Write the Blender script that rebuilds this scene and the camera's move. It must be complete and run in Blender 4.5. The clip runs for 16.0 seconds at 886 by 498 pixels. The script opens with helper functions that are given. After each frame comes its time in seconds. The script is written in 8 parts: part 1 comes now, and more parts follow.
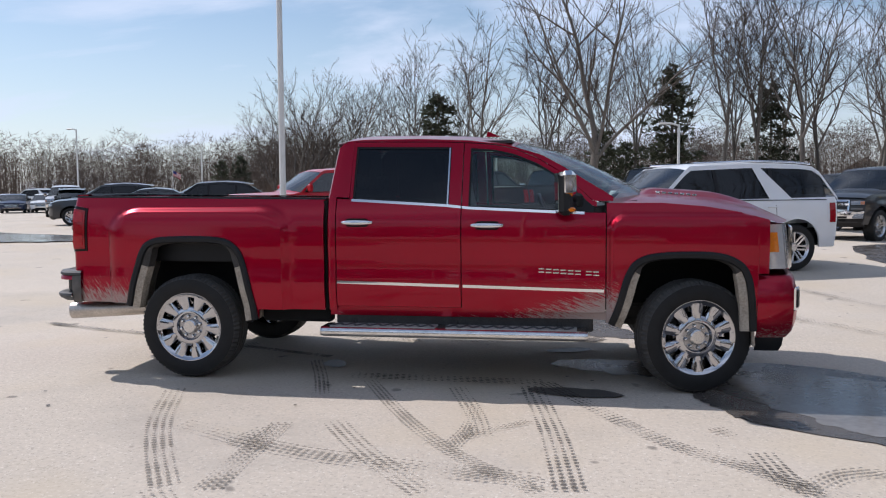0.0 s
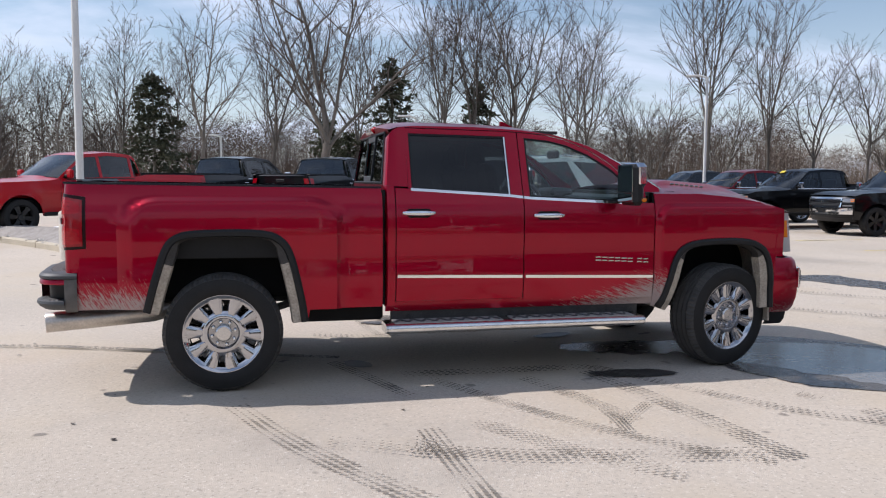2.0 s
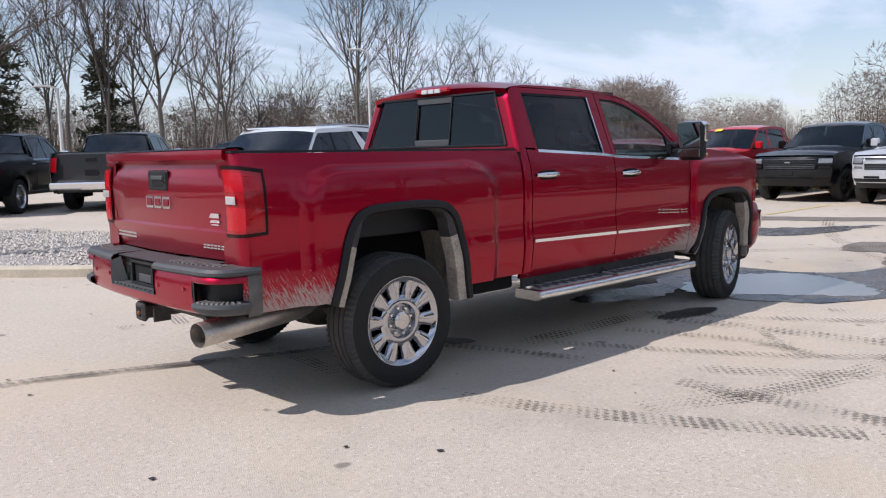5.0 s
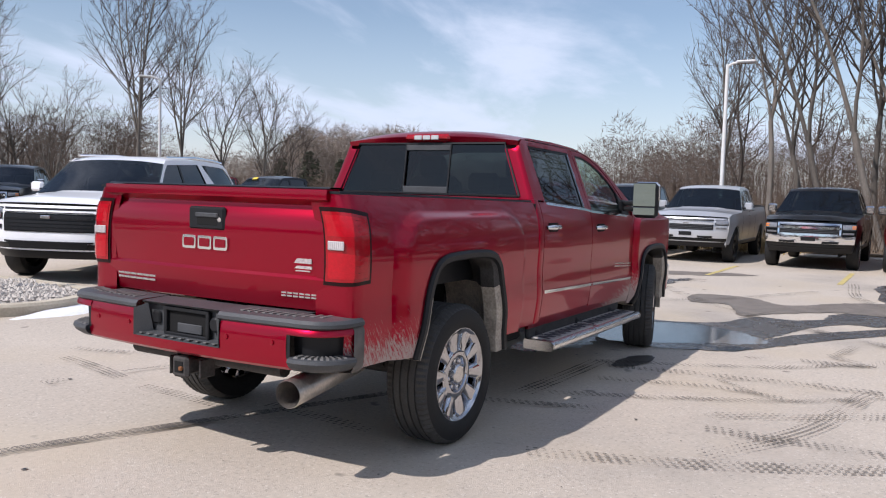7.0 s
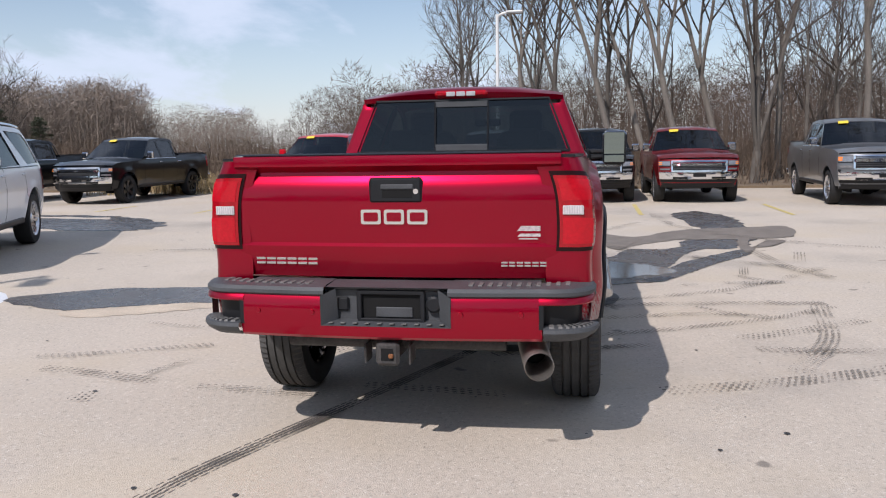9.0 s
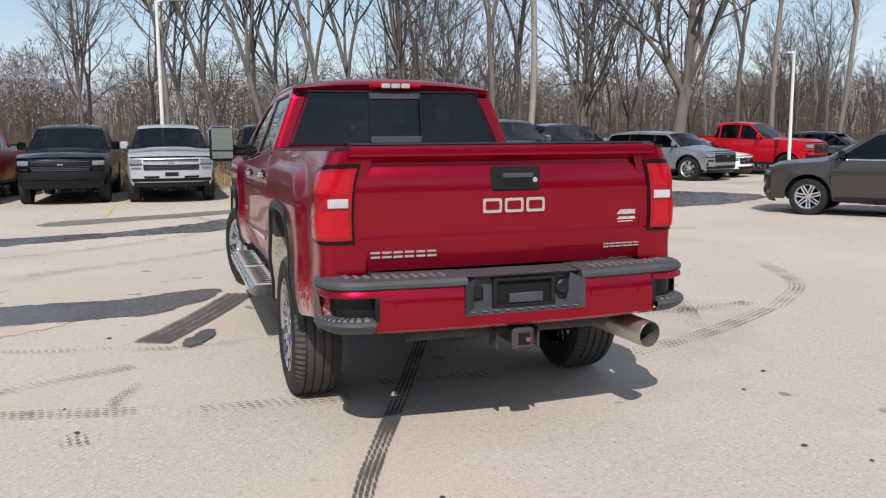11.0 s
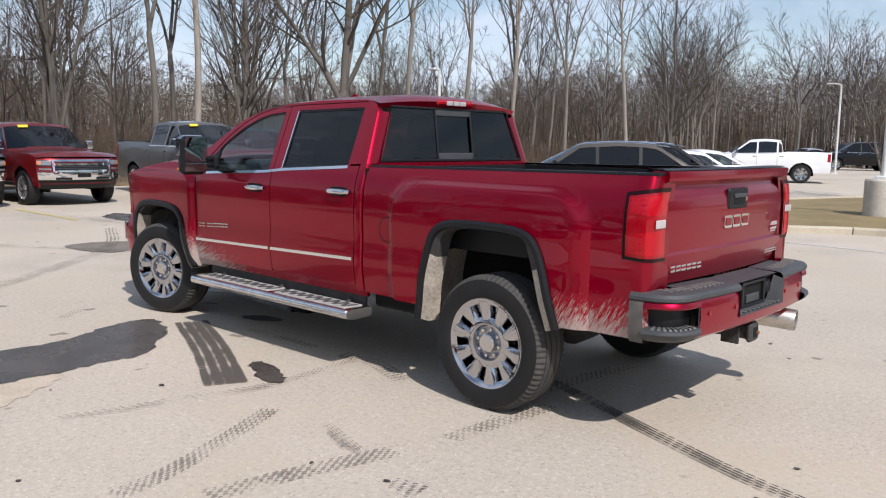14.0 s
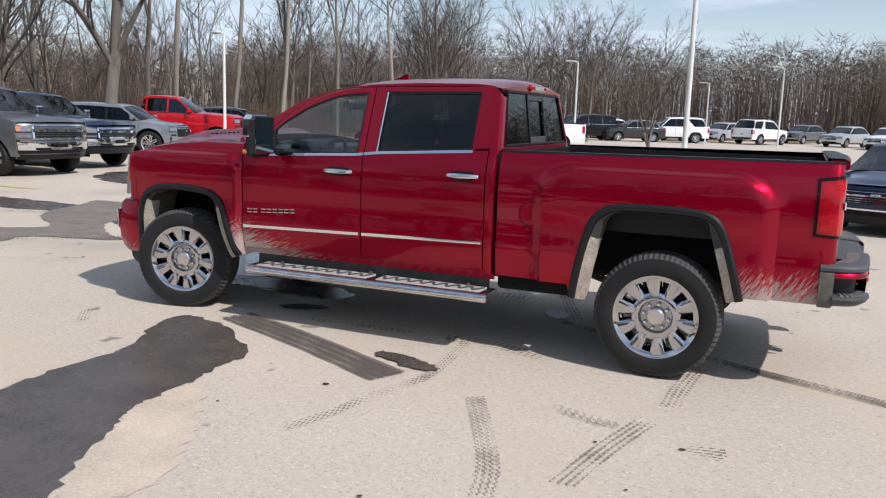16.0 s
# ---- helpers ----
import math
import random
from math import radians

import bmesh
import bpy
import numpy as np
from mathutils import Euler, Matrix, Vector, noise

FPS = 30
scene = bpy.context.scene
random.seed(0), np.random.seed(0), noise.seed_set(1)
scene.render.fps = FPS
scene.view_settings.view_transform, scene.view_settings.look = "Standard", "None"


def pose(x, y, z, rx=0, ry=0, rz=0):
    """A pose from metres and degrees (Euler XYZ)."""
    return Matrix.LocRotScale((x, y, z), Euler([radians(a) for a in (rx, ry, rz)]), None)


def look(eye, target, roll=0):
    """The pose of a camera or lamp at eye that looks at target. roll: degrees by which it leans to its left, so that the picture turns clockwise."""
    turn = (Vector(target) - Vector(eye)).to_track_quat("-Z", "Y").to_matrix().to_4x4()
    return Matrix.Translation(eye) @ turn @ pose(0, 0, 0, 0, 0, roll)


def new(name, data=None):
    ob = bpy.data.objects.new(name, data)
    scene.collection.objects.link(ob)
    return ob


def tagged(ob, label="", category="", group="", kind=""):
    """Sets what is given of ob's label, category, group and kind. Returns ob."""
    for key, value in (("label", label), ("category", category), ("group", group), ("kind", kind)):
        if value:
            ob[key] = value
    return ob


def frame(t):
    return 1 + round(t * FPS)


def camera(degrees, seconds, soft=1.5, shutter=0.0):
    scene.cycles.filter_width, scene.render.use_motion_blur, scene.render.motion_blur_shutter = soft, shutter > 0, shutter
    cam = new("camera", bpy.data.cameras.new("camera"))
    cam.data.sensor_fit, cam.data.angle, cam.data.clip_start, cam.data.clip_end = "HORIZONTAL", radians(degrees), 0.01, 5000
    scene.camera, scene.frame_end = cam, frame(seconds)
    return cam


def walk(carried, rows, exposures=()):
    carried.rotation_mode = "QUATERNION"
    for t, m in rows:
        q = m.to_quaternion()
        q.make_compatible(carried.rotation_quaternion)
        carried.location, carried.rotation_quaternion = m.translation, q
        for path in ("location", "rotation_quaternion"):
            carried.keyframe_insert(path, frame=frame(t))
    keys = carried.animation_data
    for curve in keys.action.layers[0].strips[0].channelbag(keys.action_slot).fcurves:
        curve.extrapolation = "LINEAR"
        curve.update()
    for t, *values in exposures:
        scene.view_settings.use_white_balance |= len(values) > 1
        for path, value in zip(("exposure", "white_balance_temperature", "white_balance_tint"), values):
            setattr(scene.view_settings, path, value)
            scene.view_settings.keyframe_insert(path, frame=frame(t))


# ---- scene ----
cam = camera(56.7, 16.0, soft=1.15)
PATH = [
    (0, (3.089, -7.114, 1.492), (2.763, -5.146, 1.35), -0.4),
    (0.5, (2.32, -7.158, 1.46), (2.255, -5.166, 1.294), 0.7),
    (1, (1.617, -7.157, 1.476), (1.729, -5.169, 1.282), 0.4),
    (1.5, (0.873, -7.002, 1.505), (1.145, -5.03, 1.318), -0.3),
    (2, (0.184, -6.86, 1.497), (0.643, -4.921, 1.328), 0.3),
    (2.5, (-0.494, -6.597, 1.484), (0.133, -4.706, 1.31), 0.1),
    (3, (-1.163, -6.327, 1.456), (-0.367, -4.501, 1.269), 0.3),
    (3.5, (-1.728, -5.938, 1.457), (-0.751, -4.2, 1.309), 0.9),
    (4, (-2.318, -5.577, 1.45), (-1.219, -3.912, 1.308), 1.0),
    (4.2, (-2.48, -5.407, 1.418), (-1.325, -3.782, 1.25), 0.5),
    (6.3, (-3.968, -3.933, 1.487), (-2.399, -2.71, 1.281), -0.9),
    (6.5, (-4.034, -3.773, 1.477), (-2.425, -2.599, 1.29), -0.1),
    (7, (-4.184, -3.312, 1.473), (-2.463, -2.302, 1.338), 1.7),
    (7.5, (-4.498, -2.787, 1.509), (-2.684, -1.957, 1.373), 1.1),
    (8, (-4.756, -2.214, 1.514), (-2.89, -1.52, 1.319), -0.3),
    (8.2, (-4.831, -1.963, 1.519), (-2.948, -1.326, 1.302), -0.3),
    (10.3, (-4.975, 0.752, 1.517), (-3.008, 0.489, 1.268), -1.2),
    (10.5, (-4.964, 1.02, 1.501), (-3.014, 0.653, 1.249), -0.7),
    (11, (-4.844, 1.592, 1.511), (-2.959, 0.979, 1.242), -0.4),
    (11.5, (-4.671, 2.172, 1.537), (-2.865, 1.352, 1.276), 0.1),
    (12, (-4.492, 2.73, 1.569), (-2.76, 1.759, 1.33), 0.6),
    (12.5, (-4.217, 3.181, 1.585), (-2.551, 2.098, 1.357), 0.7),
    (13, (-3.921, 3.688, 1.597), (-2.345, 2.483, 1.344), 0.7),
    (13.5, (-3.527, 4.175, 1.614), (-2.058, 2.841, 1.366), -0.1),
    (14, (-3.069, 4.711, 1.616), (-1.725, 3.254, 1.354), 0.9),
    (14.5, (-2.532, 5.16, 1.622), (-1.342, 3.577, 1.341), 1.5),
    (15, (-1.953, 5.603, 1.622), (-0.915, 3.921, 1.319), 1.6),
    (15.5, (-1.379, 5.947, 1.632), (-0.488, 4.186, 1.311), 0.1),
    (16, (-0.78, 6.337, 1.681), (0.0, 4.524, 1.355), 1.8),
]
walk(cam, [(t, look(eye, target, roll)) for t, eye, target, roll in PATH], [(0, -0.02, 6330, 13.0), (3, 0.10, 6420, 13.5), (7, 0.05, 6400, 15.0), (8.2, -0.02, 6400, 15.0), (10.3, 0.00, 6540, 12.0), (16, 0.06, 6500, 11.0)])

# ---- daylight ----
SUN = Vector((-0.91, 0.37, 1.0)).normalized()
world = bpy.data.worlds.new("world")
scene.world = world
world.use_nodes = True
wn, wl = world.node_tree.nodes, world.node_tree.links
wn.clear()
sky = wn.new("ShaderNodeTexSky")
sky.sky_type, sky.sun_disc = "NISHITA", False
sky.sun_elevation, sky.sun_rotation = math.asin(SUN.z), math.atan2(SUN.x, SUN.y)
sky.air_density, sky.dust_density, sky.ozone_density = 1.15, 0.3, 2.6
wco = wn.new("ShaderNodeTexCoord")
wsep = wn.new("ShaderNodeSeparateXYZ")
wl.new(wco.outputs["Generated"], wsep.inputs[0])
wz = wn.new("ShaderNodeMath")
wz.operation, wz.inputs[1].default_value = "MAXIMUM", 0.0
wl.new(wsep.outputs[2], wz.inputs[0])
wadd = wn.new("ShaderNodeMath")
wadd.inputs[1].default_value = 0.22
wl.new(wz.outputs[0], wadd.inputs[0])
wdiv = wn.new("ShaderNodeVectorMath")
wdiv.operation = "DIVIDE"
wl.new(wco.outputs["Generated"], wdiv.inputs[0])
wl.new(wadd.outputs[0], wdiv.inputs[1])
wmap = wn.new("ShaderNodeMapping")
wmap.inputs["Scale"].default_value = (0.75, 1.5, 0.0)
wmap.inputs["Rotation"].default_value = (0, 0, radians(25))
wmap.inputs["Location"].default_value = (3.1, 1.4, 0)
wl.new(wdiv.outputs[0], wmap.inputs[0])
wno = wn.new("ShaderNodeTexNoise")
wno.inputs["Scale"].default_value, wno.inputs["Detail"].default_value = 0.9, 9
wno.inputs["Roughness"].default_value, wno.inputs["Distortion"].default_value = 0.58, 0.35
wl.new(wmap.outputs[0], wno.inputs["Vector"])
wra = wn.new("ShaderNodeMapRange")
wra.interpolation_type = "SMOOTHSTEP"
wra.inputs["From Min"].default_value, wra.inputs["From Max"].default_value = 0.42, 0.64
wra.inputs["To Min"].default_value, wra.inputs["To Max"].default_value = 0.10, 0.85
wl.new(wno.outputs["Fac"], wra.inputs["Value"])
wlow = wn.new("ShaderNodeMapRange")
wlow.interpolation_type = "SMOOTHSTEP"
wlow.inputs["From Min"].default_value, wlow.inputs["From Max"].default_value = 0.30, -0.02
wlow.inputs["To Max"].default_value = 0.50
wl.new(wz.outputs[0], wlow.inputs["Value"])
wmax = wn.new("ShaderNodeMath")
wmax.operation = "MAXIMUM"
wl.new(wra.outputs[0], wmax.inputs[0])
wl.new(wlow.outputs[0], wmax.inputs[1])
wmix = wn.new("ShaderNodeMixRGB")
wmix.inputs[2].default_value = (7.0, 7.9, 9.6, 1)
wl.new(wmax.outputs[0], wmix.inputs[0])
wl.new(sky.outputs[0], wmix.inputs[1])
wbg = wn.new("ShaderNodeBackground")
wbg.inputs[1].default_value = 0.106
wl.new(wmix.outputs[0], wbg.inputs[0])
wout = wn.new("ShaderNodeOutputWorld")
wl.new(wbg.outputs[0], wout.inputs[0])

lamp = bpy.data.lights.new("sun", "SUN")
lamp.energy, lamp.angle, lamp.color = 4.3, radians(0.6), (1.0, 0.955, 0.925)
sun = new("sun", lamp)
sun.matrix_world = look(SUN * 60, (0, 0, 0))


# ---- materials ----
def mat(name, color, rough=0.5, metal=0.0, coat=0.0, coat_rough=0.03, trans=0.0, ior=1.45, spec=0.5,
        vary=0.12, scale=6.0, fine=60.0, bump=0.0, bump_scale=80.0, emit=None, rough_vary=0.1, space="Object", rand=0.0, stretch=(1, 1, 1)):
    """A surface with colour variation at two scales, uneven gloss and fine relief."""
    m = bpy.data.materials.new(name)
    m.use_nodes = True
    n, l = m.node_tree.nodes, m.node_tree.links
    b = n["Principled BSDF"]
    b.inputs["Metallic"].default_value = metal
    b.inputs["Coat Weight"].default_value = coat
    b.inputs["Coat Roughness"].default_value = coat_rough
    b.inputs["Transmission Weight"].default_value = trans
    b.inputs["IOR"].default_value = ior
    b.inputs["Specular IOR Level"].default_value = spec
    co = n.new("ShaderNodeTexCoord")
    mp = n.new("ShaderNodeMapping")
    mp.inputs["Scale"].default_value = stretch
    l.new(co.outputs[space], mp.inputs[0])
    src = mp.outputs[0]
    a = n.new("ShaderNodeTexNoise")
    a.inputs["Scale"].default_value, a.inputs["Detail"].default_value = scale, 4
    c = n.new("ShaderNodeTexNoise")
    c.inputs["Scale"].default_value, c.inputs["Detail"].default_value = fine, 3
    for t in (a, c):
        l.new(src, t.inputs["Vector"])
    mx = n.new("ShaderNodeMath")
    l.new(a.outputs["Fac"], mx.inputs[0])
    l.new(c.outputs["Fac"], mx.inputs[1])
    rg = n.new("ShaderNodeMapRange")
    rg.inputs["From Min"].default_value, rg.inputs["From Max"].default_value = 0.6, 1.4
    rg.inputs["To Min"].default_value, rg.inputs["To Max"].default_value = 1 - vary, 1 + vary
    l.new(mx.outputs[0], rg.inputs["Value"])
    out = rg.outputs[0]
    if rand:
        oi = n.new("ShaderNodeObjectInfo")
        rr = n.new("ShaderNodeMapRange")
        rr.inputs["To Min"].default_value, rr.inputs["To Max"].default_value = 1 - rand, 1 + rand
        l.new(oi.outputs["Random"], rr.inputs["Value"])
        mm = n.new("ShaderNodeMath")
        mm.operation = "MULTIPLY"
        l.new(out, mm.inputs[0])
        l.new(rr.outputs[0], mm.inputs[1])
        out = mm.outputs[0]
    sc = n.new("ShaderNodeVectorMath")
    sc.operation = "SCALE"
    sc.inputs[0].default_value = color
    l.new(out, sc.inputs["Scale"])
    l.new(sc.outputs[0], b.inputs["Base Color"])
    rv = n.new("ShaderNodeMapRange")
    rv.inputs["To Min"].default_value, rv.inputs["To Max"].default_value = max(rough * (1 - rough_vary), 0), min(rough * (1 + rough_vary), 1)
    l.new(a.outputs["Fac"], rv.inputs["Value"])
    l.new(rv.outputs[0], b.inputs["Roughness"])
    if bump:
        bt = n.new("ShaderNodeTexNoise")
        bt.inputs["Scale"].default_value, bt.inputs["Detail"].default_value = bump_scale, 5
        l.new(src, bt.inputs["Vector"])
        bn = n.new("ShaderNodeBump")
        bn.inputs["Distance"].default_value = bump
        l.new(bt.outputs["Fac"], bn.inputs["Height"])
        l.new(bn.outputs[0], b.inputs["Normal"])
    if emit:
        b.inputs["Emission Color"].default_value = (*emit[:3], 1)
        b.inputs["Emission Strength"].default_value = emit[3]
    return m


def car_paint(name, color, metal=0.35, rough=0.32, coat=0.7):
    """Clear-coated car paint with faint flake and a little road film low down on the sides."""
    m = mat(name, color, rough, metal, coat=coat, coat_rough=0.008, vary=0.05, scale=1.5, fine=900, rough_vary=0.15, spec=0.12)
    return m


def muddy_paint(name, color, zones):
    """Paint with dried road salt thrown up behind the wheels. zones: (x0, x1, z top) in the thing's own metres."""
    m = car_paint(name, color, 0.80, 0.32, 0.55)
    n, l = m.node_tree.nodes, m.node_tree.links
    b = n["Principled BSDF"]
    co = n.new("ShaderNodeTexCoord")
    se = n.new("ShaderNodeSeparateXYZ")
    l.new(co.outputs["Object"], se.inputs[0])
    sp = n.new("ShaderNodeTexNoise")
    sp.inputs["Scale"].default_value, sp.inputs["Detail"].default_value = 160, 4
    l.new(co.outputs["Object"], sp.inputs["Vector"])
    total = None

    def math_node(op, a, c, clamp=False):
        k = n.new("ShaderNodeMath")
        k.operation, k.use_clamp = op, clamp
        for i, v in enumerate((a, c)):
            if isinstance(v, (int, float)):
                k.inputs[i].default_value = v
            else:
                l.new(v, k.inputs[i])
        return k.outputs[0]

    for x0, x1, zt, peak, angle in zones:
        mp = n.new("ShaderNodeMapping")
        mp.vector_type = "TEXTURE"
        mp.inputs["Rotation"].default_value = (0, radians(angle), 0)
        mp.inputs["Scale"].default_value = (1 / 115, 1 / 115, 1 / 9)
        l.new(co.outputs["Object"], mp.inputs[0])
        st = n.new("ShaderNodeTexNoise")
        st.inputs["Scale"].default_value, st.inputs["Detail"].default_value = 1.0, 3
        l.new(mp.outputs[0], st.inputs["Vector"])
        h = n.new("ShaderNodeMapRange")
        h.inputs["From Min"].default_value, h.inputs["From Max"].default_value = zt - 0.22, zt + 0.1
        h.inputs["To Min"].default_value, h.inputs["To Max"].default_value = 1.25, -0.35
        h.clamp = False
        l.new(se.outputs[2], h.inputs["Value"])
        a = n.new("ShaderNodeMapRange")
        a.inputs["From Min"].default_value, a.inputs["From Max"].default_value = x0, x0 + (x1 - x0) * peak
        l.new(se.outputs[0], a.inputs["Value"])
        c = n.new("ShaderNodeMapRange")
        c.inputs["From Min"].default_value, c.inputs["From Max"].default_value = x1, x1 - (x1 - x0) * 0.08
        l.new(se.outputs[0], c.inputs["Value"])
        z = math_node("MULTIPLY", a.outputs[0], c.outputs[0])
        w = math_node("ADD", h.outputs[0], math_node("MULTIPLY", math_node("SUBTRACT", z, 1.0), 1.6))
        w = math_node("ADD", w, math_node("MULTIPLY", math_node("SUBTRACT", st.outputs["Fac"], 0.5), 2.6))
        total = w if total is None else math_node("MAXIMUM", total, w)
    f = total
    f = math_node("ADD", f, math_node("MULTIPLY", math_node("SUBTRACT", sp.outputs["Fac"], 0.5), 1.3))
    k = n.new("ShaderNodeMapRange")
    k.inputs["From Min"].default_value, k.inputs["From Max"].default_value = 0.25, 0.85
    k.inputs["To Max"].default_value = 0.9
    l.new(f, k.inputs["Value"])
    mix = n.new("ShaderNodeMixRGB")
    mix.inputs[2].default_value = (0.42, 0.355, 0.32, 1)
    old = b.inputs["Base Color"].links[0].from_socket
    l.new(k.outputs[0], mix.inputs[0])
    l.new(old, mix.inputs[1])
    l.new(mix.outputs[0], b.inputs["Base Color"])
    inv = math_node("SUBTRACT", 1.0, k.outputs[0])
    l.new(math_node("MULTIPLY", inv, 0.55), b.inputs["Coat Weight"])
    l.new(math_node("MULTIPLY", inv, 0.80), b.inputs["Metallic"])
    ro = n.new("ShaderNodeMapRange")
    ro.inputs["To Min"].default_value, ro.inputs["To Max"].default_value = 0.32, 0.9
    l.new(k.outputs[0], ro.inputs["Value"])
    l.new(ro.outputs[0], b.inputs["Roughness"])
    return m


def glass_mat(name, tint, rough=0.0, base=0.055):
    """Car glass: a clear or smoked pane that lets light through and mirrors the sky."""
    m = bpy.data.materials.new(name)
    m.use_nodes = True
    n, l = m.node_tree.nodes, m.node_tree.links
    n.clear()
    t = n.new("ShaderNodeBsdfTransparent")
    t.inputs[0].default_value = (*tint, 1)
    g = n.new("ShaderNodeBsdfGlossy")
    g.inputs["Roughness"].default_value = 0.015 + rough
    f = n.new("ShaderNodeLayerWeight")
    f.inputs["Blend"].default_value = 0.5
    pw = n.new("ShaderNodeMath")
    pw.operation, pw.inputs[1].default_value = "POWER", 4.5
    l.new(f.outputs["Facing"], pw.inputs[0])
    ma = n.new("ShaderNodeMath")
    ma.operation, ma.inputs[1].default_value, ma.inputs[2].default_value = "MULTIPLY_ADD", 0.85, base
    l.new(pw.outputs[0], ma.inputs[0])
    x = n.new("ShaderNodeMixShader")
    l.new(ma.outputs[0], x.inputs[0])
    l.new(t.outputs[0], x.inputs[1])
    l.new(g.outputs[0], x.inputs[2])
    o = n.new("ShaderNodeOutputMaterial")
    l.new(x.outputs[0], o.inputs[0])
    return m


CANDY = (0.33, 0.0005, 0.0185)
ZONES = [(-1.30, -0.40, 0.765, 0.1, -30), (2.35, 3.46, 0.785, 0.85, -68)]
RED = muddy_paint("candy_red_paint", CANDY, ZONES)
REDCLEAN = car_paint("candy_red_clean", CANDY, 0.80, 0.32, 0.55)
WHEELCHROME = mat("wheel_chrome", (0.50, 0.50, 0.52), 0.06, 1.0, vary=0.06, rough_vary=0.3)
# hub chrome toned down to hold the dark reflections of its recess
HUBMETAL = mat("shaded_hub_metal", (0.36, 0.36, 0.37), 0.22, 1.0, vary=0.2, scale=30, fine=160)
BOARDCHROME = mat("salted_chrome", (0.74, 0.73, 0.72), 0.2, 1.0, vary=0.22, scale=9, fine=140, rough_vary=0.8)
CHROME = mat("chrome", (0.78, 0.78, 0.79), 0.07, 1.0, vary=0.04, rough_vary=0.4)
DULLCHROME = mat("dull_chrome", (0.62, 0.61, 0.6), 0.22, 1.0, vary=0.12, scale=14, fine=120, rough_vary=0.4)
STEEL = mat("stainless_exhaust", (0.50, 0.46, 0.42), 0.38, 0.9, vary=0.25, scale=9, fine=70, bump=0.0006)
RUST = mat("rusty_steel", (0.24, 0.10, 0.04), 0.8, 0.2, vary=0.4, scale=30, fine=140, bump=0.002)
BLACK = mat("black_plastic", (0.010, 0.0108, 0.0125), 0.45, spec=0.35, vary=0.2, scale=8, fine=300, bump=0.0003, bump_scale=600)
GREYPLASTIC = mat("grey_plastic", (0.055, 0.058, 0.062), 0.55, vary=0.3, scale=7, fine=160, bump=0.0004, bump_scale=500)
TREADPAD = mat("dusty_step_pad", (0.34, 0.325, 0.30), 0.75, vary=0.35, scale=20, fine=160, bump=0.0006, bump_scale=300)
DIRTY = mat("dried_mud_liner", (0.38, 0.33, 0.27), 0.95, vary=0.45, scale=9, fine=60, bump=0.004, bump_scale=60)
DUSTY = mat("dusty_black_steel", (0.045, 0.042, 0.04), 0.8, vary=0.5, scale=12, fine=80, bump=0.001)
RUBBER = mat("tyre_rubber", (0.017, 0.017, 0.0172), 0.64, spec=0.3, vary=0.3, scale=10, fine=150, bump=0.0006, bump_scale=240)
RUBBERDUSTY = mat("dusty_tread_rubber", (0.052, 0.050, 0.047), 0.8, vary=0.4, scale=14, fine=150, bump=0.001, bump_scale=200)
# near-black that puts shade into gaps, recesses, arches and undersides
VOID = mat("cavity_shade_black", (0.003, 0.003, 0.003), 0.9, vary=0.2)
GLASS = glass_mat("clear_glass", (0.70, 0.80, 0.77), base=0.08)
TINT = glass_mat("privacy_glass", (0.06, 0.07, 0.073), base=0.05)
REDLENS = mat("red_lens", (0.30, 0.001, 0.007), 0.22, spec=0.2, coat=0.7, vary=0.25, scale=30, fine=240, bump=0.0005, bump_scale=120)
HEADLENS = mat("headlamp_glass", (0.26, 0.26, 0.27), 0.1, 0.5, coat=1.0, vary=0.4, scale=40, fine=200)
DARKLENS = mat("smoked_lens_edge", (0.015, 0.002, 0.003), 0.3, spec=0.2, coat=0.1, vary=0.1)
CLEARLENS = mat("clear_lens", (0.58, 0.57, 0.57), 0.12, 0.35, coat=1.0, vary=0.12, scale=60, fine=300)
REDFACET = mat("red_lens_facets", (0.42, 0.0015, 0.010), 0.2, spec=0.2, coat=0.6, vary=0.2, scale=60, fine=300, bump=0.001, bump_scale=160)
REVLENS = mat("reversing_lens", (0.50, 0.46, 0.46), 0.2, coat=0.4, vary=0.25, scale=90, fine=300)
AMBER = mat("amber_lens", (0.75, 0.20, 0.01), 0.15, coat=1.0, vary=0.1, scale=60)
LEATHER = mat("dark_leather", (0.04, 0.04, 0.042), 0.5, vary=0.25, bump=0.0006, bump_scale=300)
MIRROR = mat("mirror_glass", (0.26, 0.32, 0.31), 0.015, 1.0, vary=0.01)


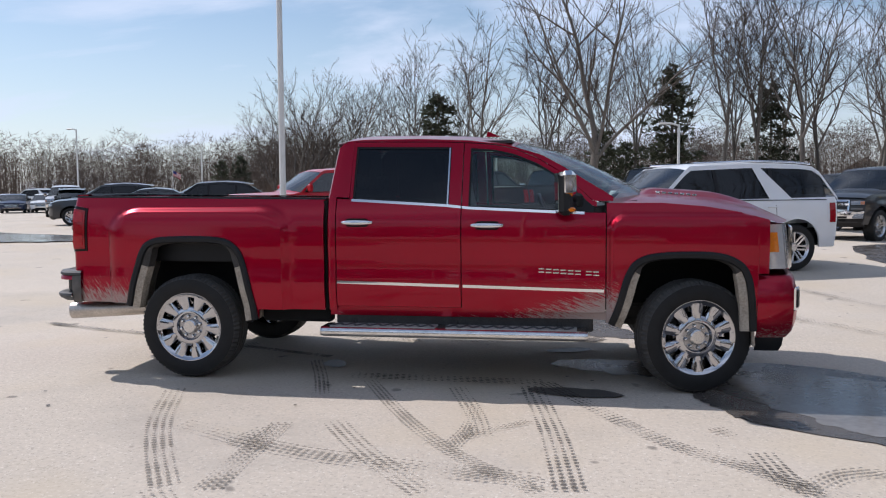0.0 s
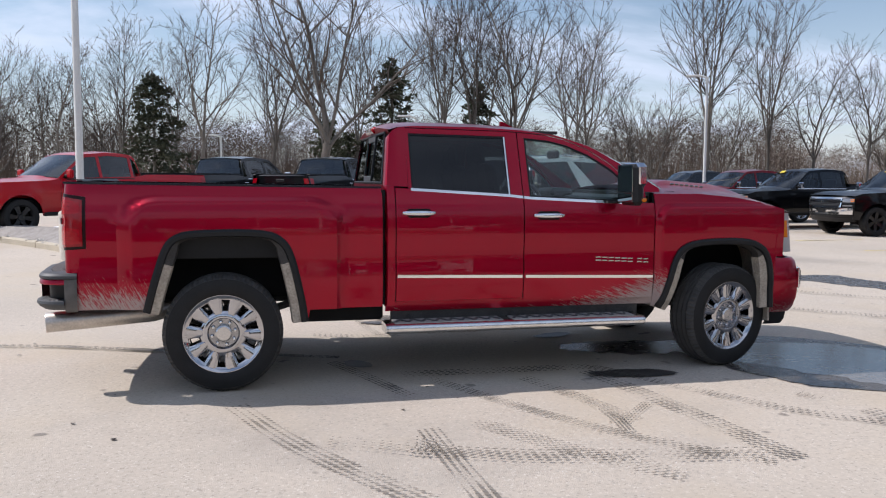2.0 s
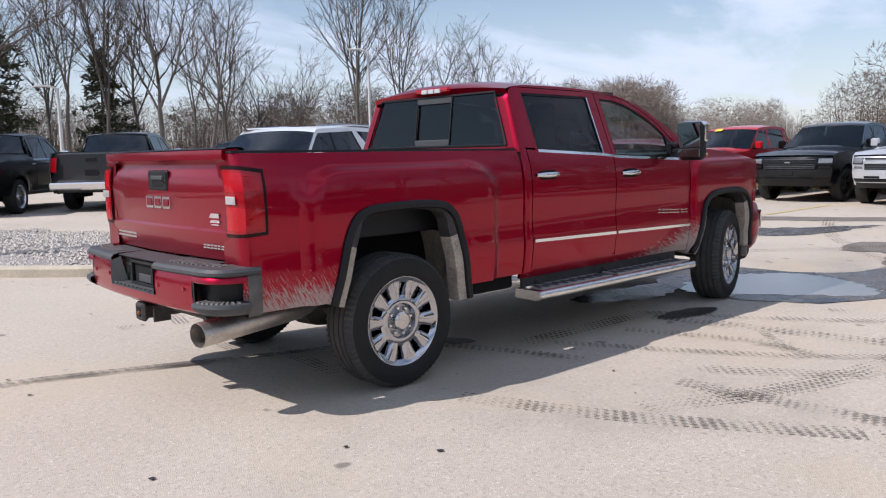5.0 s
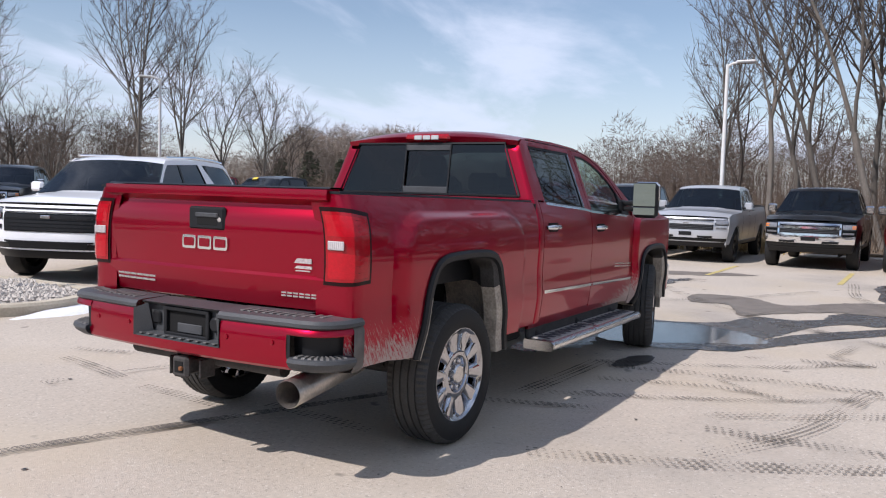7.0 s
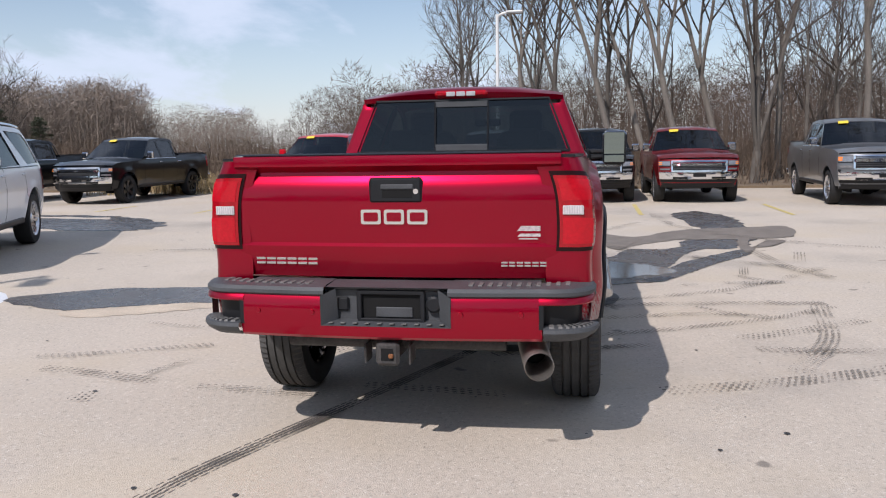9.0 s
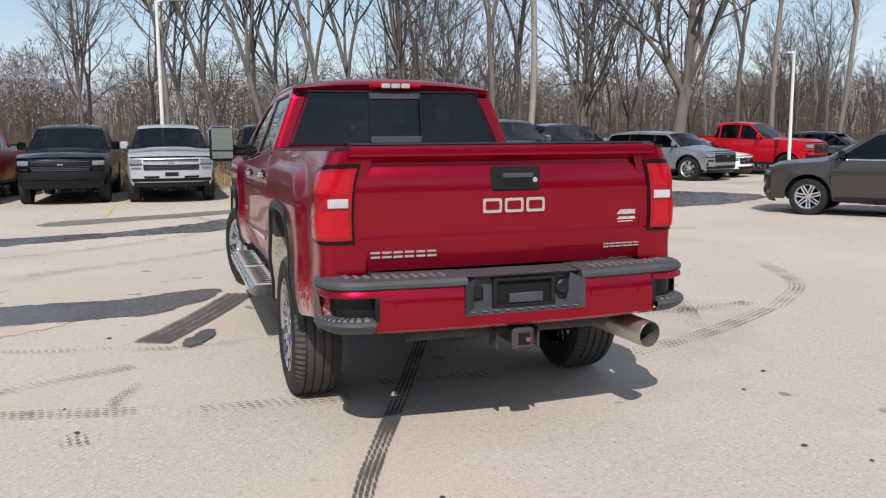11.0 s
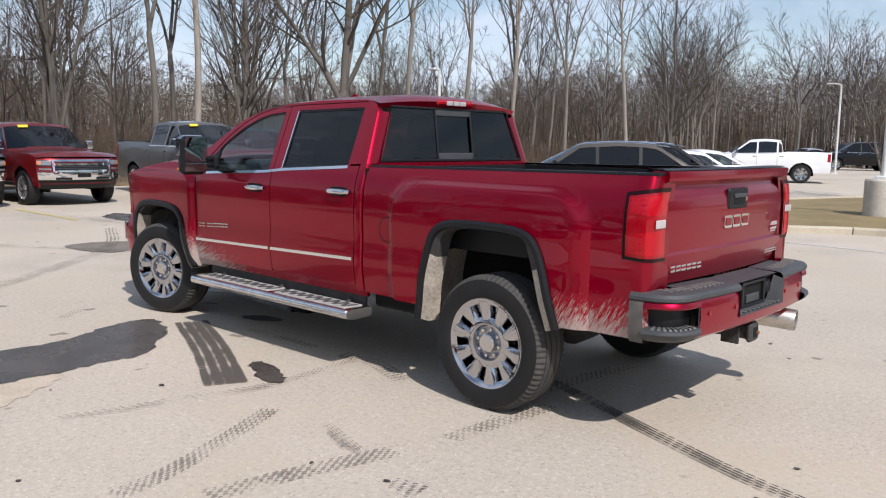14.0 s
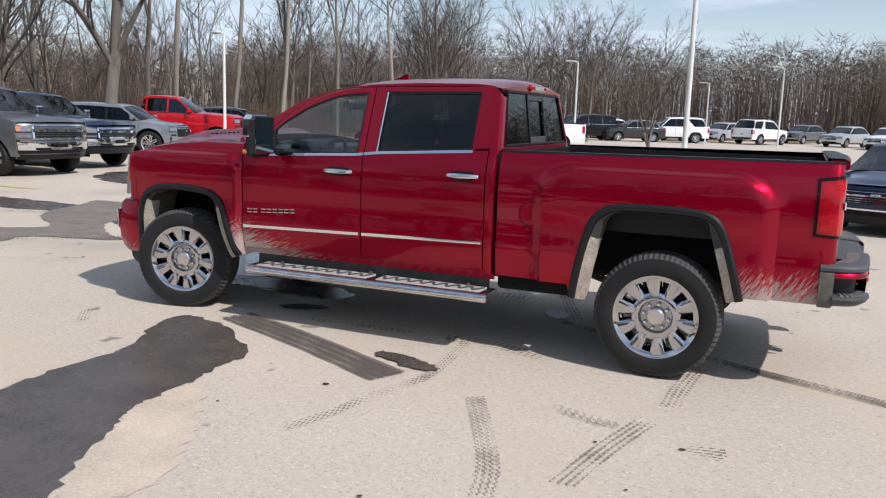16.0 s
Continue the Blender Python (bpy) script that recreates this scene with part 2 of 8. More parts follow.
# ---- building blocks ----
class Build:
    """Collects vertices and faces for one mesh."""

    def __init__(self):
        self.v, self.f = [], []

    def add(self, verts, faces):
        k = len(self.v)
        self.v += [tuple(p) for p in verts]
        self.f += [tuple(i + k for i in q) for q in faces]
        return self

    def grid(self, rows, flip=False, closed=False):
        """rows: lists of points of one length."""
        nu, nv = len(rows), len(rows[0])
        faces = []
        for i in range(nu - 1):
            for j in range(nv if closed else nv - 1):
                q = (i * nv + j, i * nv + (j + 1) % nv, (i + 1) * nv + (j + 1) % nv, (i + 1) * nv + j)
                faces.append(q[::-1] if flip else q)
        return self.add([p for r in rows for p in r], faces)

    def box(self, c, s, m=None, bevel=0.0):
        """A chamfered box round c with the full size s, turned by the matrix m."""
        h = Vector(s) / 2
        b = min(bevel, min(h) * 0.95)
        bm = bmesh.new()
        bmesh.ops.create_cube(bm, size=1.0)
        for v in bm.verts:
            v.co = Vector((v.co.x * s[0], v.co.y * s[1], v.co.z * s[2]))
        if b > 0:
            bmesh.ops.bevel(bm, geom=bm.edges[:], offset=b, segments=1, affect="EDGES")
        bm.verts.index_update()
        m = m or Matrix()
        self.add([m @ v.co + Vector(c) for v in bm.verts], [[v.index for v in f.verts] for f in bm.faces])
        bm.free()
        return self

    def tube(self, path, radius, n=8, caps=True):
        """A tube along path; radius may be a number or one for each point."""
        path = [Vector(p) for p in path]
        rs = radius if isinstance(radius, (list, tuple)) else [radius] * len(path)
        rows, up = [], None
        for i, p in enumerate(path):
            d = (path[min(i + 1, len(path) - 1)] - path[max(i - 1, 0)]).normalized()
            if up is None:
                up = d.orthogonal().normalized()
            a = (up - d * up.dot(d)).normalized()
            up = a
            c = d.cross(a)
            rows.append([p + (a * math.cos(t) + c * math.sin(t)) * rs[i] for t in (2 * math.pi * k / n for k in range(n))])
        self.grid(rows, closed=True)
        if caps:
            k = len(self.v) - n * len(path)
            self.f.append(tuple(range(k + n - 1, k - 1, -1)))
            self.f.append(tuple(range(len(self.v) - n, len(self.v))))
        return self

    def spin(self, profile, n, m=None, closed=True):
        """A turned shape round the y axis: profile of (radius, y)."""
        m = m or Matrix()
        rows = [[m @ Vector((r * math.cos(t), y, r * math.sin(t))) for t in (2 * math.pi * k / n for k in range(n))] for r, y in profile]
        return self.grid(rows, closed=True)

    def prism(self, outline, axis, a, c):
        """A flat outline of (u, w) pushed from a to c along the axis x, y or z."""
        def place(u, w, d):
            return {"x": (d, u, w), "y": (u, d, w), "z": (u, w, d)}[axis]
        n = len(outline)
        area = sum(outline[i][0] * outline[(i + 1) % n][1] - outline[(i + 1) % n][0] * outline[i][1] for i in range(n))
        if (area < 0) != ((axis == "y") != (a > c)):
            outline = outline[::-1]
        verts = [place(u, w, a) for u, w in outline] + [place(u, w, c) for u, w in outline]
        faces = [tuple(range(n))[::-1], tuple(range(n, 2 * n))]
        faces += [(i, (i + 1) % n, n + (i + 1) % n, n + i) for i in range(n)]
        return self.add(verts, faces)

    def flipped(self):
        self.f = [q[::-1] for q in self.f]
        return self

    def mirrored(self):
        """The same shape on the other side of the y axis' zero."""
        o = Build()
        o.v = [(x, -y, z) for x, y, z in self.v]
        o.f = [q[::-1] for q in self.f]
        return o

    def mesh(self, name, material, smooth=35):
        me = bpy.data.meshes.new(name)
        me.from_pydata(self.v, [], self.f)
        me.materials.append(material)
        if smooth:
            me.shade_smooth()
            me.set_sharp_from_angle(angle=radians(smooth))
        me.update()
        return me


def part(name, b, material, parent, label="", smooth=35):
    """Links what b holds as one mesh object under parent."""
    ob = new(name, b.mesh(name, material, smooth))
    ob.parent = parent
    return tagged(ob, label)


def both(name, b, material, parent, label="", smooth=35):
    """The same part on both sides."""
    return part(name, b, material, parent, label, smooth), part(name, b.mirrored(), material, parent, label, smooth)


def thing(name, label, category, m=None, group="", kind=""):
    ob = new(name)
    ob.empty_display_size = 0.2
    if m is not None:
        ob.matrix_basis = m
    return tagged(ob, label, category, group, kind)


def flat(name, b, material, label="", category="", kind="", smooth=35):
    return tagged(new(name, b.mesh(name, material, smooth)), label, category, "", kind)


def step(x, a, c):
    """Smooth step from 0 at a to 1 at c; a may be above c."""
    t = min(max((x - a) / (c - a), 0.0), 1.0)
    return t * t * (3 - 2 * t)


def spline(points, n):
    """n points on a smooth curve through points."""
    p = [Vector(q) for q in points]
    p = [p[0] * 2 - p[1]] + p + [p[-1] * 2 - p[-2]]
    out, segs = [], len(p) - 3
    for k in range(n):
        s = k / (n - 1) * segs
        i = min(int(s), segs - 1)
        t = s - i
        a, b, c, d = p[i:i + 4]
        out.append(0.5 * (2 * b + (c - a) * t + (2 * a - 5 * b + 4 * c - d) * t * t + (3 * b - a - 3 * c + d) * t ** 3))
    return out


def rounded(points, r, n=4):
    """A closed outline with its corners rounded to the radius r."""
    out = []
    k = len(points)
    for i in range(k):
        p, a, c = Vector(points[i]), Vector(points[i - 1]), Vector(points[(i + 1) % k])
        ra = min(r, (a - p).length * 0.45)
        rc = min(r, (c - p).length * 0.45)
        s, e = p + (a - p).normalized() * ra, p + (c - p).normalized() * rc
        for j in range(n + 1):
            t = j / n
            out.append(tuple(s * (1 - t) ** 2 + p * 2 * t * (1 - t) + e * t * t))
    return out


def sheet(cols, zb, zt, nz, wide, lip=0.022, power=1.0):
    """A body panel: columns (x, tuck) from zb(x) to zt(x) on the surface y = wide(x, z) - tuck, with its edges turned in."""
    rows = []
    for x, tuck in cols:
        a, c = zb(x), zt(x)
        zs = [a + (c - a) * (k / nz) ** power for k in range(nz + 1)]
        col = [(x, wide(x, z) - tuck, z) for z in zs]
        rows.append([(x, col[0][1] - lip, col[0][2])] + col + [(x, col[-1][1] - lip, col[-1][2])])
    first = [(p[0], p[1] - lip, p[2]) for p in rows[0]]
    last = [(p[0], p[1] - lip, p[2]) for p in rows[-1]]
    return Build().grid([first] + rows + [last], flip=False)


# ---- ground ----
def lift(x, y):
    """The car park rises a little to the north."""
    return 0.22 * step(y, 3.5, 16) * step(x, 14, 9) * step(x, -34, -18) * step(y, 70, 40)


def asphalt():
    """Worn pale asphalt: aggregate, blotches, damp patches and hairline cracks."""
    m = mat("worn_asphalt", (0.490, 0.427, 0.352), 0.88, vary=0.16, scale=0.4, fine=30, bump=0.003, bump_scale=140, rough_vary=0.08)
    n, l = m.node_tree.nodes, m.node_tree.links
    b = n["Principled BSDF"]
    co = n.new("ShaderNodeTexCoord")
    old = b.inputs["Base Color"].links[0].from_socket

    def layer(old, tex, lo, hi, color, most):
        r = n.new("ShaderNodeMapRange")
        r.inputs["From Min"].default_value, r.inputs["From Max"].default_value, r.inputs["To Max"].default_value = lo, hi, most
        l.new(tex, r.inputs["Value"])
        x = n.new("ShaderNodeMixRGB")
        x.inputs[2].default_value = (*color, 1)
        l.new(r.outputs[0], x.inputs[0])
        l.new(old, x.inputs[1])
        l.new(x.outputs[0], old_to)
        return x.outputs[0]

    old_to = b.inputs["Base Color"]
    v = n.new("ShaderNodeTexVoronoi")
    v.inputs["Scale"].default_value = 80
    l.new(co.outputs["Object"], v.inputs["Vector"])
    g = n.new("ShaderNodeSeparateColor")
    l.new(v.outputs["Color"], g.inputs[0])
    old = layer(old, g.outputs[0], 0.90, 1.0, (0.70, 0.65, 0.58), 0.45)
    old = layer(old, g.outputs[1], 0.86, 1.0, (0.22, 0.195, 0.17), 0.45)
    chip = n.new("ShaderNodeTexVoronoi")
    chip.inputs["Scale"].default_value = 42
    l.new(co.outputs["Object"], chip.inputs["Vector"])
    cs = n.new("ShaderNodeSeparateColor")
    l.new(chip.outputs["Color"], cs.inputs[0])
    few = n.new("ShaderNodeMath")
    few.operation = "MULTIPLY_ADD"
    l.new(cs.outputs[2], few.inputs[0])
    few.inputs[1].default_value = 1.0
    far = n.new("ShaderNodeMath")
    far.operation = "MULTIPLY"
    far.inputs[1].default_value = -0.35
    l.new(chip.outputs["Distance"], far.inputs[0])
    l.new(far.outputs[0], few.inputs[2])
    old = layer(old, few.outputs[0], 0.905, 0.97, (0.80, 0.77, 0.72), 0.62)
    big = n.new("ShaderNodeTexNoise")
    big.inputs["Scale"].default_value, big.inputs["Detail"].default_value, big.inputs["Roughness"].default_value = 0.22, 6, 0.6
    l.new(co.outputs["Object"], big.inputs["Vector"])
    old = layer(old, big.outputs["Fac"], 0.56, 0.72, (0.24, 0.215, 0.19), 0.55)
    sp = n.new("ShaderNodeTexNoise")
    sp.inputs["Scale"].default_value, sp.inputs["Detail"].default_value = 3.2, 2
    l.new(co.outputs["Object"], sp.inputs["Vector"])
    tan = n.new("ShaderNodeTexNoise")
    tan.inputs["Scale"].default_value, tan.inputs["Detail"].default_value = 0.55, 5
    l.new(co.outputs["Object"], tan.inputs["Vector"])
    old = layer(old, tan.outputs["Fac"], 0.50, 0.68, (0.50, 0.415, 0.30), 0.55)
    old = layer(old, sp.outputs["Fac"], 0.70, 0.74, (0.13, 0.115, 0.10), 0.7)
    return m


ASPHALT = asphalt()
gv = Build()
gx = [-1500, -400, -150, -70, -45, -34, -30, -26, -22, -18, -14, -8, -4, 0, 4, 8, 9, 10, 11, 12, 13, 14, 18, 26, 45, 80, 200, 600, 1500]
gy = [-1500, -400, -150, -70, -30, -12, -5, 0, 3, 4, 5, 6, 7, 8, 9, 10, 11, 12, 13, 14, 15, 16, 20, 28, 40, 50, 60, 70, 150, 400, 1500]
gv.grid([[(x, y, lift(x, y)) for y in gy] for x in gx], flip=True)
flat("ground", gv, ASPHALT, "worn pale grey asphalt car park with fine aggregate", "ground", "structure")

# wood floors and verges round the car park
LITTER = mat("leaf_litter", (0.17, 0.125, 0.08), 0.95, vary=0.45, scale=0.8, fine=20, bump=0.03, bump_scale=25)
DRYGRASS = mat("winter_grass", (0.25, 0.19, 0.095), 0.95, vary=0.4, scale=1.2, fine=35, bump=0.02, bump_scale=60)
KERB = mat("concrete_kerb", (0.50, 0.44, 0.34), 0.85, vary=0.2, scale=3, fine=40, bump=0.002, bump_scale=120)
GRAVEL = mat("pale_gravel_bed", (0.34, 0.31, 0.28), 0.95, vary=0.35, scale=6, fine=50, bump=0.02, bump_scale=45)
STONE = mat("pale_gravel_stone", (0.47, 0.43, 0.38), 0.85, vary=0.3, scale=25, fine=90)
SNOW = mat("dirty_snow", (0.78, 0.79, 0.80), 0.7, vary=0.12, scale=12, fine=60, bump=0.01, bump_scale=40)


def verge(name, outline, z, material, label, kind="structure"):
    b = Build().prism(outline, "z", z - 0.25, z)
    return flat(name, b, material, label, "verge", kind, smooth=0)


def blob(points, n=60, rough=0.06, seed=0):
    """A closed, softly uneven outline through points."""
    r = random.Random(seed)
    p = [Vector(q) for q in points]
    k = len(p)
    out = []
    for i in range(n):
        s = i / n * k
        j = int(s)
        t = s - j
        a, b, c, d = (p[(j + o) % k] for o in (-1, 0, 1, 2))
        q = 0.5 * (2 * b + (c - a) * t + (2 * a - 5 * b + 4 * c - d) * t * t + (3 * b - a - 3 * c + d) * t ** 3)
        out.append((q.x + r.uniform(-rough, rough), q.y + r.uniform(-rough, rough)))
    return out


def kerb_ring(name, outline, parent_label, z0=0.0, width=0.16, height=0.13):
    """A kerb round an outline, in stones of about two metres."""
    root = thing(name, parent_label, "kerb", kind="structure")
    pts = [Vector(p) for p in outline]
    n = len(pts)
    ring = []
    for i, p in enumerate(pts):
        d = (pts[(i + 1) % n] - pts[i - 1]).normalized()
        nx, ny = -d.y, d.x
        g = lift(p.x, p.y) + z0
        ring.append([(p.x + nx * o, p.y + ny * o, g + h) for o, h in ((0, -0.05), (0, height - 0.03), (0.025, height), (width, height), (width, -0.05))])
    i = 0
    while i < n:
        j, run = i, 0.0
        while j < n and run < 2.0:
            run += (pts[(j + 1) % n] - pts[j % n]).length
            j += 1
        rows = [ring[k % n] for k in range(i, j + 1)]
        a, c = Vector(rows[-1][2]), Vector(rows[-2][2])
        gap = min(0.02 / max((a - c).length, 0.02), 0.5)
        rows[-1] = [tuple(Vector(p) + (Vector(q) - Vector(p)) * gap) for p, q in zip(rows[-1], rows[-2])]
        b = Build().grid(rows)
        m = len(rows[0])
        b.f += [tuple(range(m))[::-1], tuple(range(len(b.v) - m, len(b.v)))]
        part("kerb_stone", b, KERB, root)
        i = j
    return root


def heap(name, outline, material, label, top, edge=0.25, z0=0.1):
    """A low mound inside an outline."""
    pts = [Vector(p) for p in outline]
    c = sum(pts, Vector((0, 0))) / len(pts)
    rows = []
    for t in (1.0, 0.93, 0.8, 0.55, 0.25, 0.02):
        rows.append([(c.x + (p.x - c.x) * t, c.y + (p.y - c.y) * t, lift(p.x, p.y) + z0 + top * (1 - t ** 3) + (noise.noise((p.x * 0.9 * t, p.y * 0.9 * t, 3)) * 0.05 * (1 - t))) for p in pts])
    return flat(name, Build().grid(rows, closed=True), material, label, "verge", "structure")


# gravel island between the two lots
ISLAND = blob([(-12.5, 18.0), (-8.5, 14.6), (-5.3, 12.0), (-3.9, 10.5), (-1.9, 7.8), (-0.5, 6.3), (0.5, 5.35), (1.5, 5.05), (2.35, 5.45), (2.55, 6.4), (2.2, 8.2), (1.2, 10.6), (-0.6, 12.0), (-4.0, 12.6), (-7.0, 15.4), (-11.0, 19.0)], 90, 0.0)
ISLAND = ISLAND if sum(a[0] * b[1] - b[0] * a[1] for a, b in zip(ISLAND, ISLAND[1:] + ISLAND[:1])) > 0 else ISLAND[::-1]
kerb_ring("kerb_island", ISLAND, "pale concrete kerb round a gravel island")
heap("gravel_island", [(p[0] * 0.99 - 0.03, p[1] * 0.99 + 0.1) for p in ISLAND], GRAVEL, "pale gravel filling the kerbed island", 0.16, z0=0.08)
rng = random.Random(11)


def inside(p, outline):
    hit = False
    for (x0, y0), (x1, y1) in zip(outline, outline[1:] + outline[:1]):
        if (y0 > p[1]) != (y1 > p[1]) and p[0] < (x1 - x0) * (p[1] - y0) / (y1 - y0) + x0:
            hit = not hit
    return hit


stones = Build()
cx, cy = sum(p[0] for p in ISLAND) / len(ISLAND), sum(p[1] for p in ISLAND) / len(ISLAND)
small = [(cx + (p[0] - cx) * 0.985, cy + (p[1] - cy) * 0.97) for p in ISLAND]
while len(stones.v) < 6 * 9000:
    x, y = rng.uniform(-9, 2.5), rng.uniform(5, 15)
    if not inside((x, y), small):
        continue
    r = rng.uniform(0.016, 0.048)
    edge = min(1, min((x - p[0]) ** 2 + (y - p[1]) ** 2 for p in ISLAND[::3]) ** 0.5 / 1.5)
    z = lift(x, y) + 0.09 + 0.13 * edge
    a = rng.uniform(0, 3)
    e = [(r * math.cos(a), r * math.sin(a), 0), (-r * math.sin(a) * 0.8, r * math.cos(a) * 0.8, 0), (0, 0, r * 0.7)]
    c = Vector((x, y, z))
    v = [c + Vector(e[0]), c + Vector(e[1]), c - Vector(e[0]), c - Vector(e[1]), c + Vector(e[2]), c - Vector(e[2])]
    stones.add(v, [(0, 1, 4), (1, 2, 4), (2, 3, 4), (3, 0, 4)])
flat("gravel_stones", stones, STONE, "loose pale gravel stones on the island", "gravel", "stuff", smooth=0)
heap("snow_patch", blob([(0.9, 4.95), (1.6, 4.75), (2.6, 5.05), (2.95, 5.6), (2.7, 5.7), (2.3, 5.2), (1.5, 4.95)], 40, 0.02, 2), SNOW, "thin dirty snow left along the kerb", 0.05, z0=0.0)
heap("snow_patch", blob([(-4.2, 12.2), (-3.3, 11.9), (-2.6, 12.1), (-3.3, 12.5)], 30, 0.03, 3), SNOW, "thin dirty snow left on gravel", 0.1, z0=0.2)

# grassy island with the lamp on its concrete foot, to the south
GRASSY = blob([(5.1, -12.3), (4.2, -11.3), (2.8, -10.9), (1.5, -11.6), (-0.5, -11.9), (-4.0, -12.6), (-9, -14), (-9, -22), (-2, -26), (3, -25), (5.6, -20), (5.9, -15)], 90, 0.0)
GRASSY = GRASSY if sum(a[0] * b[1] - b[0] * a[1] for a, b in zip(GRASSY, GRASSY[1:] + GRASSY[:1])) > 0 else GRASSY[::-1]
kerb_ring("kerb_island", GRASSY, "pale concrete kerb round a grass island")
heap("grass_island", [(p[0] * 0.985 + 0.02, -17 + (p[1] + 17) * 0.975) for p in GRASSY], DRYGRASS, "brown winter grass on the kerbed island", 0.15, z0=0.08)

# the woods' floor east, north and south of the cars, and the tan strip before them
verge("woods_floor_east", [(22.5, -60), (120, -60), (120, 26), (30, 34), (22.5, 30)], 0.08, LITTER, "brown leaf litter under bare woods")
verge("woods_floor_north", [(-30, 46), (30, 34), (120, 26), (200, 200), (-120, 200), (-60, 90)], 0.30, LITTER, "brown leaf litter under bare woods")
verge("woods_floor_south", [(-150, -95), (-20, -92), (22.5, -60), (120, -60), (200, -260), (-200, -260)], 0.06, LITTER, "brown leaf litter under far bare woods")
verge("woods_floor_west", [(-220, 60), (-60, 90), (-120, 200), (-300, 200)], 0.06, LITTER, "brown leaf litter under far bare woods")


# ---- the red pickup ----
HUB, TYRE, FRONT = 0.413, 0.413, 3.92          # hub height, tyre radius, place of the front axle ahead of the rear one


def lerp(table, x):
    return float(np.interp(x, [p[0] for p in table], [p[1] for p in table]))


SIDE = [(0.45, 0.925), (0.60, 0.955), (0.76, 0.976), (0.93, 0.966), (1.12, 0.975), (1.27, 0.967), (1.36, 0.945), (1.86, 0.75), (2.0, 0.70)]
BELT = [(1.15, 1.45), (1.5, 1.43), (2.09, 1.395), (2.27, 1.375), (3.12, 1.335), (3.4, 1.33)]
ROOFLINE = [(1.14, 1.80), (1.19, 1.86), (1.26, 1.885), (1.40, 1.898), (1.85, 1.898), (2.25, 1.88), (2.55, 1.838), (2.8, 1.762), (2.95, 1.68), (3.36, 1.425)]
GLASSTOP = [(1.33, 1.838), (2.09, 1.825), (2.27, 1.815), (2.45, 1.80), (2.6, 1.765), (2.78, 1.69), (2.95, 1.585), (3.10, 1.45), (3.20, 1.36)]
HOODLINE = [(3.30, 1.392), (3.69, 1.392), (4.0, 1.365), (4.23, 1.325), (4.45, 1.262), (4.60, 1.20), (4.8, 1.10)]


def flare(x, z):
    """Swollen panels over the wheels, with rounded corners."""
    out = 0.0
    for x0, x1, top, r in ((-0.61, 0.79, 1.365, 0.20), (3.33, 9.0, 1.315, 0.12)):
        d = math.hypot(max(x0 + r - x, x - (x1 - r), 0) * 0.8, max(z - (top - r), 0)) - r
        out = max(out, step(d, 0.010, -0.034))
    return 0.046 * out


def wide(x, z):
    """Half the truck's width at x, z."""
    y = sum(lerp(SIDE, z + d) for d in (-0.045, -0.022, 0, 0.022, 0.045)) / 5
    y += flare(x, z)
    if x > 4.1:
        y -= 0.22 * (x - 4.1) ** 2
    if x < -0.3:
        y -= 0.03 * (x + 0.3) ** 2
    return y


ARCH_REAR = spline([(-0.525, 0.585), (-0.46, 0.82), (-0.385, 1.03), (-0.29, 1.115), (-0.10, 1.14), (0.26, 1.135), (0.41, 1.08), (0.49, 0.95), (0.56, 0.65), (0.585, 0.485)], 44)
ARCH_FRONT = spline([(3.31, 0.50), (3.365, 0.65), (3.43, 0.87), (3.52, 0.985), (3.70, 1.03), (4.03, 1.035), (4.20, 0.99), (4.295, 0.89), (4.335, 0.69), (4.35, 0.47)], 44)


def arch_z(arch):
    xs, zs = [p.x for p in arch], [p.y for p in arch]
    return lambda x, low: float(np.interp(x, xs, zs)) if xs[0] <= x <= xs[-1] else low


rear_z, front_z = arch_z(ARCH_REAR), arch_z(ARCH_FRONT)
truck = thing("pickup_truck", "glossy candy red crew-cab pickup truck with salt-splashed lower panels", "pickup truck")


def span(a, c, n):
    return [a + (c - a) * k / (n - 1) for k in range(n)]


# body panels
CORNER = [(-0.985, 0.19), (-0.985, 0.10), (-0.984, 0.06), (-0.978, 0.03), (-0.962, 0.009), (-0.94, 0.0)]
cols = CORNER + [(x, 0) for x in span(-0.88, -0.53, 8)] + [(p.x, 0) for p in ARCH_REAR] + [(x, 0) for x in span(0.60, 1.128, 12)]
both("bed_side", sheet(cols, lambda x: rear_z(x, 0.60 if x < 0 else 0.565), lambda x: 1.441 - 0.012 * x, 46, wide), RED, truck)
both("rail_cap", sheet([(x, 0.012) for x in span(-0.985, 1.128, 20)], lambda x: 1.443 - 0.012 * x, lambda x: 1.456 - 0.012 * x, 2, wide, lip=0.075), BLACK, truck, "black plastic bed rail cap")
cols = [(1.148, 0.10), (1.148, 0.05), (1.152, 0.02), (1.165, 0.004)] + [(x, 0) for x in span(1.185, 1.222, 3)]


def lean(b):
    """The cab's back leans forward above the belt."""
    b.v = [(x + max(1.34 - x, 0) / 0.19 * max(z - 1.44, 0) * 0.12, y, z) for x, y, z in b.v]
    return b


